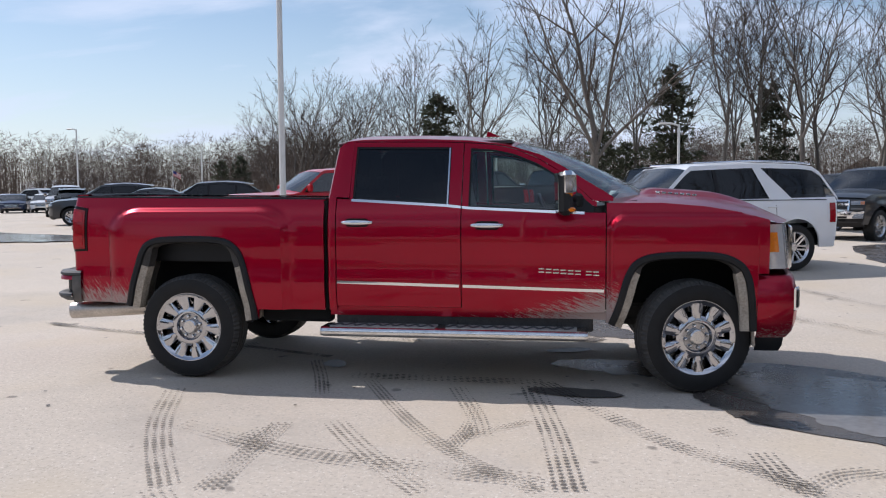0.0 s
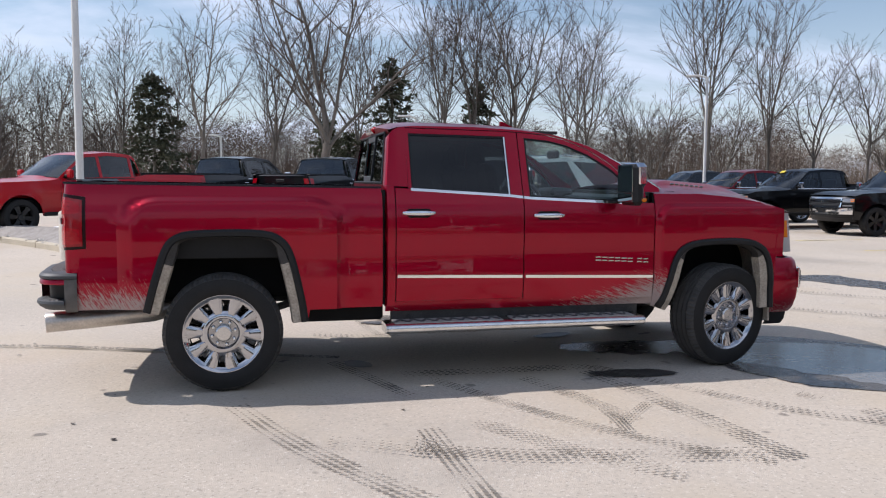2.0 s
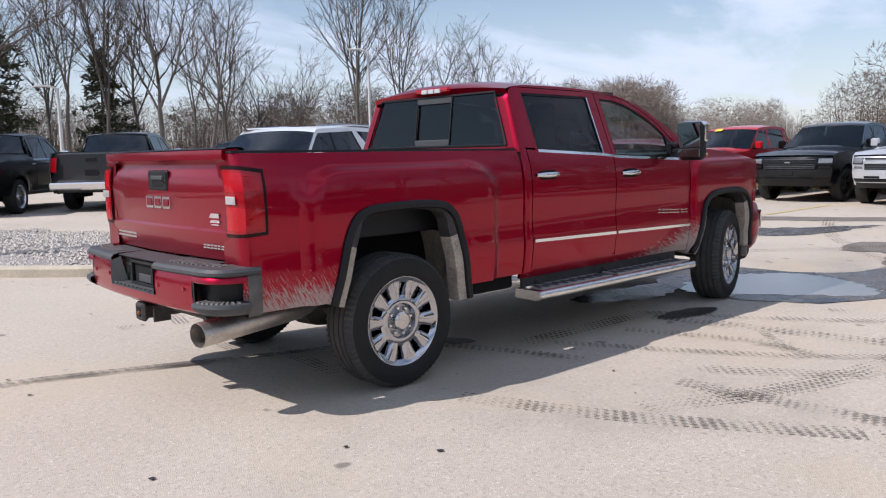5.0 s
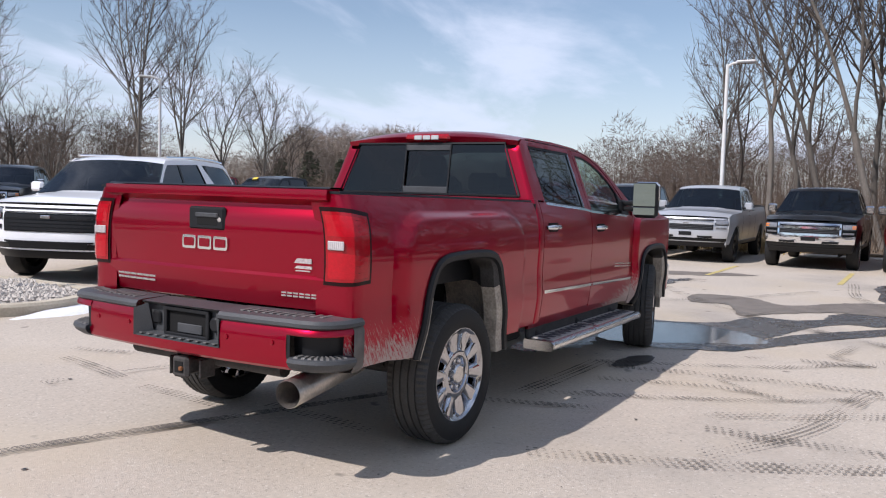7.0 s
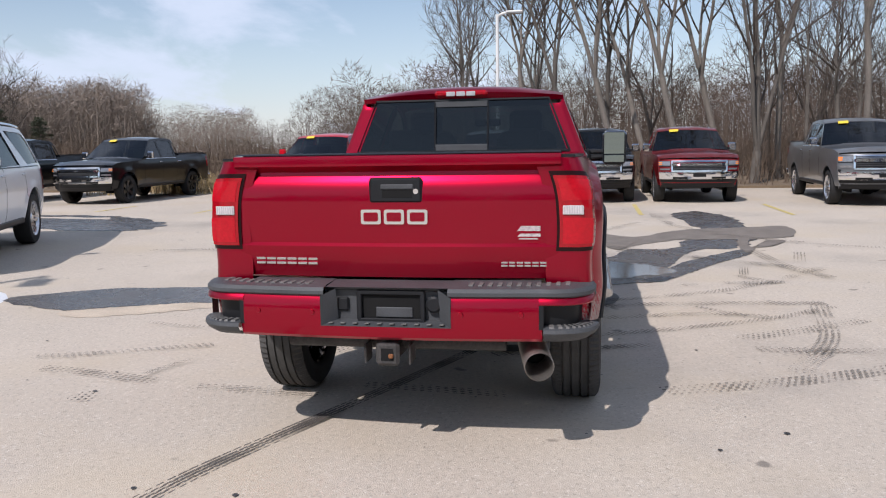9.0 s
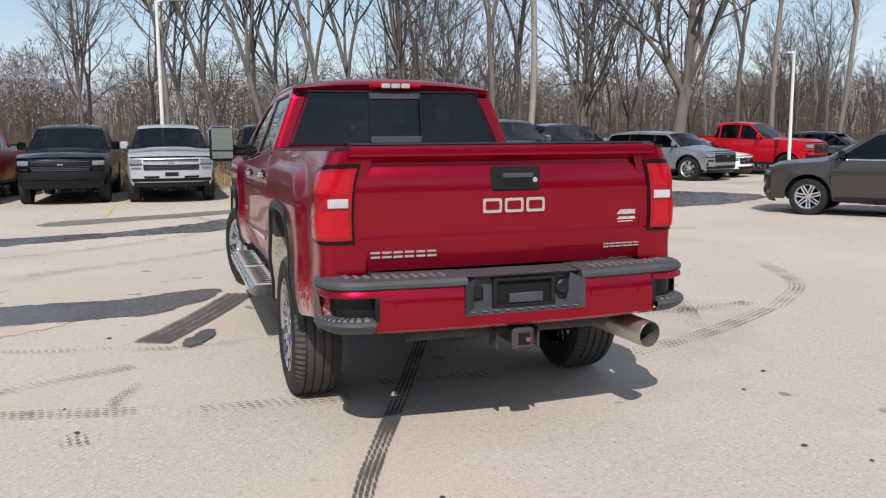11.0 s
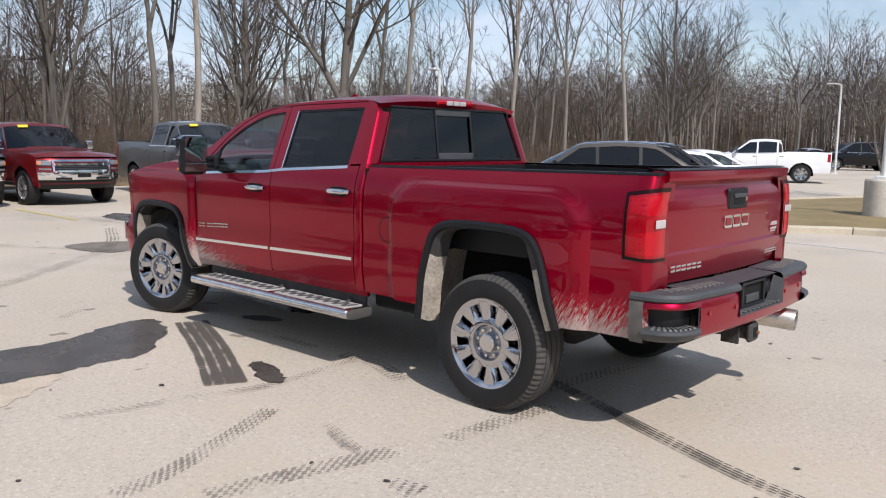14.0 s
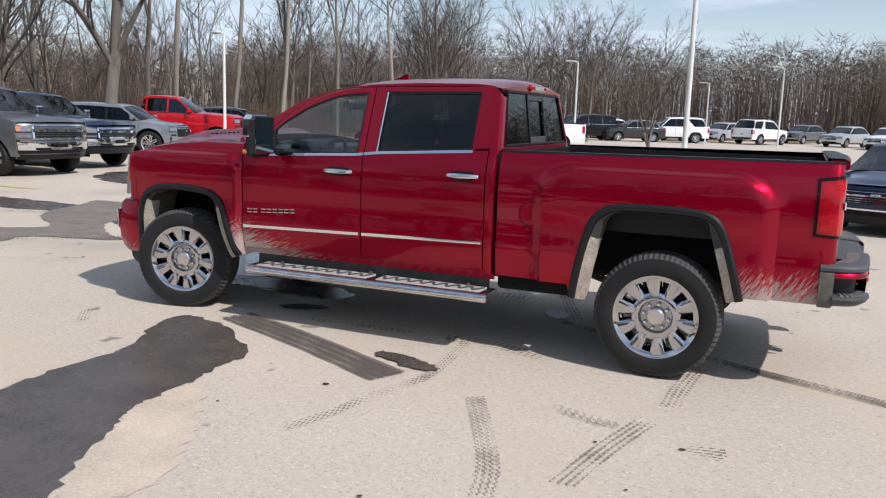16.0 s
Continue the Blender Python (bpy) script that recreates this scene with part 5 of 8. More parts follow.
# ---- parked vehicles ----
SPEC = {
    "pickup": dict(wb=3.75, fo=0.95, ro=1.18, w=2.02, r=0.405, nose=1.08, hood=1.22, belt=1.29, roof=1.88, A=1.02, B=0.30, C=-1.02, D=-1.12, low=0.45, bed=1.36),
    "suv": dict(wb=3.07, fo=0.93, ro=1.02, w=2.05, r=0.405, nose=1.08, hood=1.20, belt=1.25, roof=1.92, A=1.12, B=0.45, C=-2.05, D=-2.38, low=0.40, bed=None),
    "crossover": dict(wb=2.75, fo=0.95, ro=0.97, w=1.84, r=0.35, nose=0.88, hood=1.02, belt=1.08, roof=1.63, A=1.02, B=0.25, C=-1.42, D=-2.12, low=0.30, bed=None),
    "sedan": dict(wb=2.72, fo=0.93, ro=1.05, w=1.82, r=0.33, nose=0.76, hood=0.90, belt=0.96, roof=1.43, A=1.00, B=0.15, C=-1.00, D=-1.75, low=0.24, bed=None),
    "van": dict(wb=3.4, fo=0.9, ro=1.2, w=2.0, r=0.35, nose=1.0, hood=1.15, belt=1.2, roof=2.15, A=1.35, B=0.75, C=-2.70, D=-2.85, low=0.32, bed=None),
}
CARGLASS = glass_mat("dark_car_glass", (0.13, 0.17, 0.17), base=0.10)
SIDEGLASS = glass_mat("smoked_car_glass", (0.05, 0.06, 0.062))
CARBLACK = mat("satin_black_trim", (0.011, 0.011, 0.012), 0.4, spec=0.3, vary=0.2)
GREYRIM = mat("alloy_rim", (0.66, 0.66, 0.67), 0.25, 0.9, vary=0.1)
DARKRIM = mat("black_rim", (0.02, 0.02, 0.02), 0.3, 0.3, vary=0.1)
YELLOW = mat("yellow_price_tag", (0.75, 0.55, 0.05), 0.5, vary=0.05)
PAINTS = {
    "white": (0.80, 0.81, 0.82), "black": (0.005, 0.0055, 0.007), "silver": (0.52, 0.53, 0.55), "grey": (0.15, 0.155, 0.16), "steel": (0.26, 0.275, 0.30),
    "dark grey": (0.05, 0.052, 0.056), "bright red": (0.42, 0.006, 0.014), "dark red": (0.20, 0.012, 0.016), "dark blue": (0.016, 0.030, 0.075),
    "brown grey": (0.066, 0.058, 0.052), "blue": (0.03, 0.06, 0.14),
}
PAINT = {k: car_paint("paint_" + k.replace(" ", "_"), v, 0.0 if k in ("white", "bright red") else 0.45, 0.3) for k, v in PAINTS.items()}
CARWHEEL = {}


def car_wheel_meshes(kind):
    """A tyre and a five- or six-spoke rim of radius 1, to be scaled."""
    if kind in CARWHEEL:
        return CARWHEEL[kind]
    t = Build().spin([(0.68, -0.30), (0.80, -0.33), (0.95, -0.30), (1.0, -0.20), (1.0, 0.20), (0.95, 0.30), (0.80, 0.33), (0.68, 0.30)], 32)
    r = Build().spin([(0.68, 0.30), (0.66, 0.27), (0.60, 0.20), (0.58, -0.2)], 32)
    n = {"black": 6, "steel": 8}.get(kind, 7)
    for k in range(n):
        a = 2 * math.pi * k / n
        m = Matrix.Rotation(a, 4, "Y")
        for off in ((-0.075, 0.075) if kind == "alloy" else (0.0,)):
            wd = 0.045 if kind == "alloy" else 0.13
            rows = [[(q, y - 0.1, off - wd * s), (q, y, off - wd * s), (q, y, off + wd * s), (q, y - 0.1, off + wd * s)] for q, y, s in ((0.1, 0.17, 0.8), (0.4, 0.21, 0.85), (0.64, 0.25, 1.1))]
            b = Build().grid(rows, flip=True)
            r.add([m @ Vector(p) for p in b.v], b.f)
    r.spin([(0.0, 0.22), (0.15, 0.22), (0.19, 0.17), (0.19, 0.0)], 16)
    # near-black disc that stands for the shade behind the spokes
    d = Build().spin([(0.0, -0.05), (0.6, -0.05)], 20)
    CARWHEEL[kind] = (t.mesh("car_tyre", RUBBER), r.mesh("car_rim", DARKRIM if kind == "black" else GREYRIM), d.mesh("wheel_shade_backing", VOID))
    return CARWHEEL[kind]


def vehicle(style, color, x, y, heading, label, tune=None, grille="chrome", rims="alloy", tag=False, group="parked cars", lamp="white"):
    """A parked car of one style, with its panels, glass, lamps, wheels and trim as parts."""
    s = dict(SPEC[style])
    s.update(tune or {})
    name = {"pickup": "pickup_truck", "suv": "sport_utility_car", "crossover": "crossover_car", "sedan": "saloon_car", "van": "van"}[style]
    root = thing(name, label, {"pickup": "pickup truck", "van": "van"}.get(style, "car"), pose(x, y, lift(x, y), 0, 0, heading), group)
    paint = PAINT[color]
    hw = s["w"] / 2
    xf, xr = s["wb"] / 2 + s["fo"], -(s["wb"] / 2 + s["ro"])
    fx, rx = s["wb"] / 2, -s["wb"] / 2
    r = s["r"]
    ra = r * 1.22

    def half(px, z):
        b = s["belt"]
        k = np.interp(z, [s["low"], s["low"] + 0.2, (s["low"] + b) / 2 + 0.1, b - 0.06, b], [0.93, 0.975, 1.0, 0.975, 0.945])
        v = hw * float(k)
        if z > b:
            v = hw * 0.945 - (z - b) * (0.36 if style != "van" else 0.15)
        v += 0.02 * max(0, 1 - abs(math.hypot(px - fx, z - r) - ra) / 0.12) + 0.02 * max(0, 1 - abs(math.hypot(px - rx, z - r) - ra) / 0.12)
        e = max(px - (xf - 0.9), 0)
        v -= 0.13 * e * e
        e = max((xr + 0.7) - px, 0)
        v -= 0.08 * e * e
        return v

    if s["bed"]:
        top = [(xr, s["bed"] + 0.02), (s["D"] - 0.03, s["bed"]), (s["D"] - 0.02, s["belt"] + 0.03), (s["D"] + 0.3, s["belt"] + 0.02), (s["A"], s["belt"] - 0.03), (s["A"] + 0.1, s["hood"]), (xf - 0.5, s["hood"] - 0.05), (xf - 0.2, s["nose"])]
    elif style == "sedan":
        top = [(xr, s["belt"] - 0.04), (s["D"], s["belt"] + 0.03), (s["A"], s["belt"] - 0.05), (s["A"] + 0.1, s["hood"]), (xf - 0.5, s["hood"] - 0.08), (xf - 0.2, s["nose"])]
    else:
        top = [(xr, s["belt"] + 0.02), (s["A"], s["belt"] - 0.03), (s["A"] + 0.1, s["hood"]), (xf - 0.5, s["hood"] - 0.06), (xf - 0.2, s["nose"])]
    tl = lambda q: lerp(top, q)

    def low(q):
        for c in (fx, rx):
            if abs(q - c) < ra:
                return max(r + math.sqrt(ra * ra - (q - c) ** 2), s["low"])
        return s["low"]

    arch = [c + ra * math.cos(a) for c in (rx, fx) for a in span(math.pi, 0, 15)]
    sx = sorted(set([round(q, 4) for q in span(xr, xf - 0.27, 26) + arch]))
    side = sheet([(q, 0) for q in sx], lambda q: low(q), tl, 9, half, lip=0.03)
    both("body_side", side, paint, root)
    # sill, and a black box for the shaded wheel wells and floor
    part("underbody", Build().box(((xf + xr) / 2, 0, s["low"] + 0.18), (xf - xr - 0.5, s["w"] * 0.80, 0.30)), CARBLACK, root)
    both("sill", Build().box((0, hw * 0.93, s["low"] + 0.02), (s["wb"] - 2 * ra, 0.06, 0.10), bevel=0.02), CARBLACK, root)
    # nose
    def nose_x(v, inset):
        return xf - inset - 0.27 * abs(v) ** 3.2
    rows = [[(nose_x(v, i), v * half(xf - 0.27, z), z) for v in span(-1, 1, 41)] for i, z in ((0.10, s["low"] - 0.05), (0.02, s["low"] + 0.06), (0.0, s["low"] + 0.24), (0.015, s["low"] + 0.42), (0.02, s["nose"] - 0.08), (0.07, s["nose"]))]
    nose = part("front_bumper", Build().grid(rows, flip=True), paint, root)
    # bonnet
    rows = []
    for t in span(0, 1, 12):
        q = s["A"] + (xf - 0.27 - s["A"]) * t
        rows.append([(q + (0.20 * t) * (1 - abs(v) ** 3) + 0.15 * (1 - t) * (1 - v * v), v * (half(q, tl(q)) - 0.004), tl(q) + (0.05 if t < 0.9 else 0.02) * (1 - abs(v) ** 2.5) + 0.018 * step(abs(v), 0.62, 0.5) * (1 - t)) for v in span(-1, 1, 17)])
    part("bonnet", Build().grid(rows, flip=True), paint, root)
    # cabin
    line = [(s["D"], s["belt"] + 0.02), (s["C"], s["roof"] - 0.06), (s["C"] + 0.3, s["roof"] - 0.02), ((s["B"] + s["C"]) / 2, s["roof"]), (s["B"], s["roof"] - 0.05), (s["A"], s["belt"] - 0.02)]
    rl = lambda q: lerp(line, q)

    def cap(q, v):
        z = rl(q)
        return (q + 0.16 * (1 - v * v) * step(q, s["B"], s["A"]) - 0.08 * (1 - v * v) * step(q, s["C"], s["D"]), v * half(q, z), z + 0.045 * (1 - abs(v) ** 2.4))
    vs = span(-1, 1, 13)
    part("roof", Build().grid([[cap(q, v) for v in vs] for q in span(s["C"], s["B"] + 0.07, 11)], flip=True), paint, root)
    part("windscreen", Build().grid([[cap(q, v) for v in vs] for q in span(s["B"] + 0.074, s["A"], 7)], flip=True), CARGLASS, root)
    part("back_window", Build().grid([[cap(q, v * 0.9) for v in vs] for q in span(s["D"], s["C"] - 0.005, 6)], flip=True), CARGLASS, root)
    gx0, gx1 = s["D"] + (s["C"] - s["D"]) * 0.3 + (0.16 if style != "sedan" else 0.25), s["A"] - 0.16
    gl = lambda q: rl(q) - 0.075
    both("side_frame", sheet([(q, 0) for q in span(s["D"], s["A"], 26)], lambda q: max(gl(q), s["belt"] - 0.03 if q < gx0 or q > gx1 else 0), lambda q: max(rl(q), s["belt"] - 0.02), 3, half, lip=0.02), paint, root)
    both("side_window", sheet([(q, 0.012) for q in span(gx0 - 0.02, gx1, 14)], lambda q: s["belt"] - 0.02, lambda q: max(gl(q) + 0.015, s["belt"]), 5, half, lip=0.004), SIDEGLASS if style in ("suv", "crossover") else CARGLASS, root)
    posts = {"pickup": (-0.05, -0.88), "suv": (-0.02, -1.10), "crossover": (-0.12, -1.05), "sedan": (-0.15,), "van": (0.55, -0.6)}[style]
    for q in posts:
        both("window_post", sheet([(q - 0.035, 0.003), (q + 0.035, 0.003)], lambda q: s["belt"] - 0.02, lambda q: gl(q) + 0.02, 5, half, lip=0.02), CARBLACK if style != "pickup" else paint, root)
    if style == "suv" and color == "white":
        rows = []
        for k in range(6):
            z = s["belt"] - 0.02 + (gl(-1.0) + 0.03 - s["belt"]) * k / 5
            f, a = -0.98 + 0.42 * (z - s["belt"]), -1.42 + 0.95 * (z - s["belt"])
            rows.append([(q, half(q, z) + 0.004, z) for q in span(a, f, 4)])
        both("slanted_pillar", Build().grid(rows, flip=True), paint, root)
        both("roof_rail", Build().tube([(q, half(q, rl(q)) - 0.03, rl(q) + 0.045) for q in span(s["C"] + 0.1, s["B"] - 0.1, 7)], 0.018, 6), CHROME, root)
    if style == "crossover":
        both("roof_rail", Build().tube([(q, half(q, rl(q)) - 0.02, rl(q) + 0.03) for q in span(s["C"] + 0.05, s["B"] - 0.1, 7)], 0.014, 6), CHROME, root)
        part("roof_spoiler", Build().grid([[(s["C"] - 0.26 * t, v * half(s["C"], s["roof"] - 0.07) * (0.98 - 0.05 * t), s["roof"] - 0.055 - 0.03 * t + 0.04 * (1 - abs(v) ** 2.4)) for v in vs] for t in (0, 0.5, 1, 1, 0.2)]), paint, root)
        both("arch_moulding", Build().tube([(rx + (ra + 0.01) * math.cos(a), half(rx + ra * math.cos(a), r + ra * math.sin(a)) + 0.004, r + (ra + 0.01) * math.sin(a)) for a in span(0, math.pi, 15)], 0.016, 6), paint, root)
    both("belt_strip", sheet([(q, -0.004) for q in span(gx0, gx1, 10)], lambda q: s["belt"] - 0.035, lambda q: s["belt"] - 0.018, 1, half, lip=0.01), CHROME if grille == "chrome" else CARBLACK, root)
    for q in (posts[0] + 0.02, gx1 + 0.12) + ((posts[1] + 0.0,) if len(posts) > 1 else (-1.05,)):
        both("door_seam", sheet([(q - 0.005, -0.0015), (q + 0.005, -0.0015)], lambda q: low(q) + 0.06, lambda q: s["belt"] - 0.04, 5, half, lip=0.004), VOID, root)
    for q in (posts[0] + 0.1, posts[0] - 1.0):
        both("door_handle", Build().box((q, half(q, s["belt"] - 0.14) + 0.01, s["belt"] - 0.14), (0.18, 0.025, 0.03), bevel=0.008), CHROME if grille == "chrome" else paint, root)
    for sgn in (1, -1):
        mx = s["A"] - 0.22
        part("door_mirror", Build().box((mx, sgn * (hw + 0.08), s["belt"] + 0.08), (0.10, 0.20, 0.15 if style != "pickup" else 0.20), bevel=0.03), CHROME if style == "pickup" and grille == "chrome" else paint if grille != "chrome" else CARBLACK, root)
        part("mirror_arm", Build().box((mx + 0.02, sgn * (hw - 0.04), s["belt"] + 0.03), (0.08, 0.12, 0.06), bevel=0.01), CARBLACK, root)
    # tail
    zt = tl(xr)
    rows = [[(xr + i + 0.10 * abs(v) ** 4, v * half(xr, z), z) for v in span(-1, 1, 13)] for i, z in ((0.06, s["low"]), (-0.04, s["low"] + 0.05), (-0.05, s["low"] + 0.25), (0.0, s["low"] + 0.30), (0.0, zt - 0.03), (0.03, zt))]
    tail = part("rear_bumper" if style != "pickup" else "tailgate", Build().grid(rows), paint, root)
    if s["bed"]:
        part("bed_floor", Build().box(((xr + s["D"]) / 2 + 0.02, 0, 0.95), (s["D"] - xr - 0.1, s["w"] * 0.82, 0.04)), CARBLACK, root)
        both("bed_rail", Build().box(((xr + s["D"]) / 2, half(xr + 1, s["bed"]) - 0.05, s["bed"] + 0.012), (s["D"] - xr - 0.06, 0.10, 0.03), bevel=0.008), CARBLACK, root)
        both("bed_inside", Build().box(((xr + s["D"]) / 2, half(xr + 1, s["bed"]) - 0.11, 1.2), (s["D"] - xr - 0.1, 0.02, 0.42)), CARBLACK, root)
        part("cab_back", Build().box((s["D"] + 0.03, 0, 1.05), (0.04, s["w"] * 0.86, 0.66)), paint, root)
        part("gate_back", Build().box((xr + 0.07, 0, 1.18), (0.03, s["w"] * 0.84, 0.44)), paint, root)
        part("step_bumper", Build().box((xr - 0.07, 0, s["low"] + 0.16), (0.16, s["w"] * 0.95, 0.17), bevel=0.03), CHROME if grille == "chrome" else CARBLACK, root)
        part("gate_handle", Build().box((xr - 0.008, 0, zt - 0.16), (0.02, 0.26, 0.08), bevel=0.008), CARBLACK, tail)
    else:
        part("bumper_trim", Build().box((xr - 0.03, 0, s["low"] + 0.10), (0.08, s["w"] * 0.8, 0.14), bevel=0.02), CARBLACK, tail)
    part("number_plate_bar", Build().box((xr - 0.02, 0, (s["low"] + zt) / 2), (0.02, 0.30, 0.14), bevel=0.004), CLEARLENS if not s["bed"] else CARBLACK, tail)
    lh = 0.34 if s["bed"] or style in ("suv", "van") else 0.13
    for sgn in (1, -1):
        b = Build().grid([[(px, sgn * (half(max(px, xr + 0.01), z) - tk), z) for z in span(zt - 0.10 - lh, zt - 0.10, 4)] for px, tk in ((xr - 0.012, 0.17), (xr - 0.006, 0.06), (xr + 0.03, -0.006), (xr + 0.16, -0.008))], flip=sgn < 0)
        part("tail_lamp", b, REDLENS, root)
    # front: grille, lamps, bumper, lower intake
    big = bool(s["bed"]) or style in ("suv", "van")
    depth = s["nose"] - s["low"]
    inz = [(s["low"] - 0.05, 0.10), (s["low"] + 0.06, 0.02), (s["low"] + 0.24, 0.0), (s["low"] + 0.42, 0.015), (s["nose"] - 0.08, 0.02), (s["nose"], 0.07)]

    def strip(v0, v1, zs, out, n=25, lip=0.02):
        """A strip that follows the nose between two heights, standing proud by out."""
        zz = [(zs[0], -lip)] + [(z, out + 0.004) for z in zs] + [(zs[-1], -lip)]
        return Build().grid([[(nose_x(v, lerp(inz, z) - o), v * half(xf - 0.27, z) * (1.0 + o * 0.3), z) for z, o in zz] for v in span(v0, v1, n)])

    gz0, gz1 = (s["nose"] - depth * ((0.54 if style == "suv" else 0.46) if big else 0.50), s["nose"] - 0.035)
    gv = {"pickup": 0.66, "suv": 0.70}.get(style, 0.56)
    gm = {"chrome": CHROME, "paint": paint}.get(grille, CARBLACK)
    gr = part("grille", strip(-gv, gv, (gz0, (gz0 + gz1) / 2, gz1), 0.010), CARBLACK, root, "dark grille between the headlamps")
    gh = gz1 - gz0
    if style == "pickup":
        part("grille_bar", strip(-gv - 0.02, gv + 0.02, (gz0 + gh * 0.52, gz0 + gh * 0.74), 0.030), gm, gr, "broad bar across the grille")
        if grille == "chrome":
            for z in (gz0 - 0.012, gz1 - 0.018):
                part("grille_surround", strip(-gv - 0.02, gv + 0.02, (z, z + 0.03), 0.026), CHROME, gr)
            for v in (-gv - 0.03, gv - 0.01):
                part("grille_surround", strip(v, v + 0.04, (gz0, gz1), 0.026, 3), CHROME, gr)
        for t in (0.08, 0.24, 0.40, 0.86):
            part("grille_slat", strip(-gv * 0.96, gv * 0.96, (gz0 + gh * t, gz0 + gh * t + 0.010), 0.020), CHROME if grille == "chrome" and t in (0.08, 0.86) else GREYPLASTIC, gr)
    else:
        for t in (0.05, 0.20, 0.35, 0.50, 0.80):
            part("grille_slat", strip(-gv * 0.97, gv * 0.97, (gz0 + gh * t, gz0 + gh * t + (0.026 if t == 0.5 else 0.008)), 0.020), CHROME if grille == "chrome" else CARBLACK, gr)
    part("front_badge", Build().box((xf + 0.022 - lerp(inz, gz0 + gh * 0.62), 0, gz0 + gh * 0.62), (0.03, 0.15, 0.05), bevel=0.012), DULLCHROME, gr)
    part("lower_valance", strip(-0.985, 0.985, (s["low"] - 0.06, s["low"] + 0.02, s["low"] + (0.15 if big else 0.08)), 0.010), CARBLACK, nose, "black lower valance")
    part("lower_intake", strip(-0.62, 0.62, (s["low"] + 0.08, s["low"] + 0.17), 0.016), VOID, nose)
    if s["bed"]:
        bm_ = {"chrome": CHROME, "paint": paint, "black": CARBLACK}[grille]
        part("bumper_bar", strip(-0.985, 0.985, (s["low"] + 0.15, s["low"] + 0.17, s["low"] + 0.30, s["low"] + 0.33), 0.035, 17, 0.0), bm_, nose)
        for sgn in (1, -1):
            b = strip(0.30, 0.66, (s["low"] + 0.155, s["low"] + 0.205), 0.040, 7)
            part("fog_lamp_recess", b if sgn > 0 else b.mirrored(), VOID, nose)
        part("front_plate_bar", Build().box((xf + 0.045, 0, s["low"] + 0.25), (0.012, 0.30, 0.09), bevel=0.003), CARBLACK, nose)
    else:
        part("chin_strip", strip(-0.7, 0.7, (s["low"] + 0.16, s["low"] + 0.185), 0.018), CHROME if grille == "chrome" else CARBLACK, nose)
    for sgn in (1, -1):
        def mir(b):
            return b if sgn > 0 else b.mirrored()
        lt, lb = gz1 - 0.01, gz1 - gh * (0.46 if big else 0.40)
        bz = part("headlamp", mir(strip(gv + 0.035, 0.985, (lb - 0.02, lt + 0.008), 0.008, 7)), CARBLACK, root, "headlamp in a dark housing")
        part("headlamp_lens", mir(strip(gv + 0.05, 0.975, (lb, (lb + lt) / 2, lt), 0.014, 7)), HEADLENS, bz, "clear lens")
        if s["bed"] and grille == "chrome":
            part("corner_indicator", mir(strip(0.90, 0.978, (lb + 0.02, lt - 0.02), 0.017, 3)), AMBER, bz, "amber corner indicator")
        if big:
            part("driving_lamp", mir(strip(gv + 0.06, 0.95, (gz0 + 0.03, gz0 + 0.03 + gh * 0.16), 0.014, 6)), HEADLENS if grille != "black" else CARBLACK, bz)
            part("side_vent", mir(strip(0.93, 0.985, (s["low"] + 0.18, gz0 - 0.01), 0.008, 3)), CARBLACK, nose)
    # wheels and seats
    tyre, rim, back = car_wheel_meshes(rims)
    for q in (fx, rx):
        for sgn in (1, -1):
            m = pose(q, sgn * (hw - 0.14), r) @ (Matrix() if sgn > 0 else Matrix.Rotation(math.pi, 4, "Z")) @ Matrix.Rotation(q * 3.1 + x, 4, "Y") @ Matrix.Scale(r, 4)
            o = new("road_wheel", tyre)
            o.parent, o.matrix_basis = root, m
            # the disc is only a near-black backing that shades the spoke gaps
            for nm, me in (("rim", rim), ("brake_disc", back)):
                k = new(nm, me)
                k.parent = o
    # near-black boxes put the arches' inner shade into colour
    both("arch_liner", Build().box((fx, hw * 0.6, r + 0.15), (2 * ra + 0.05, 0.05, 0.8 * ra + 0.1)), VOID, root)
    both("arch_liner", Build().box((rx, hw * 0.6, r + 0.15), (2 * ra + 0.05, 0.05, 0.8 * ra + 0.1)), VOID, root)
    for q in (0.25, -0.75):
        for sgn in (1, -1):
            part("car_seat", Build().box((q, sgn * hw * 0.42, s["belt"] - 0.02), (0.16, 0.48, 0.62), pose(0, 0, 0, 0, -12, 0), bevel=0.06), LEATHER, root)
    part("dashboard", Build().box((s["A"] - 0.2, 0, s["belt"] - 0.12), (0.5, s["w"] * 0.8, 0.2), bevel=0.05), LEATHER, root)
    if tag:
        a, c = Vector(cap(s["B"] + 0.06, -0.30)), Vector(cap(s["B"] + 0.14, -0.30))
        b = Vector(cap(s["B"] + 0.06, -0.60)), Vector(cap(s["B"] + 0.14, -0.60))
        up = Vector((0.02, 0, 0.02))
        part("price_tag", Build().add([a + up, c + up, b[1] + up, b[0] + up], [(0, 1, 2, 3)]), YELLOW, root, "yellow price tag behind the windscreen", smooth=0)
    return root


ROW = "vehicles parked along the woods"
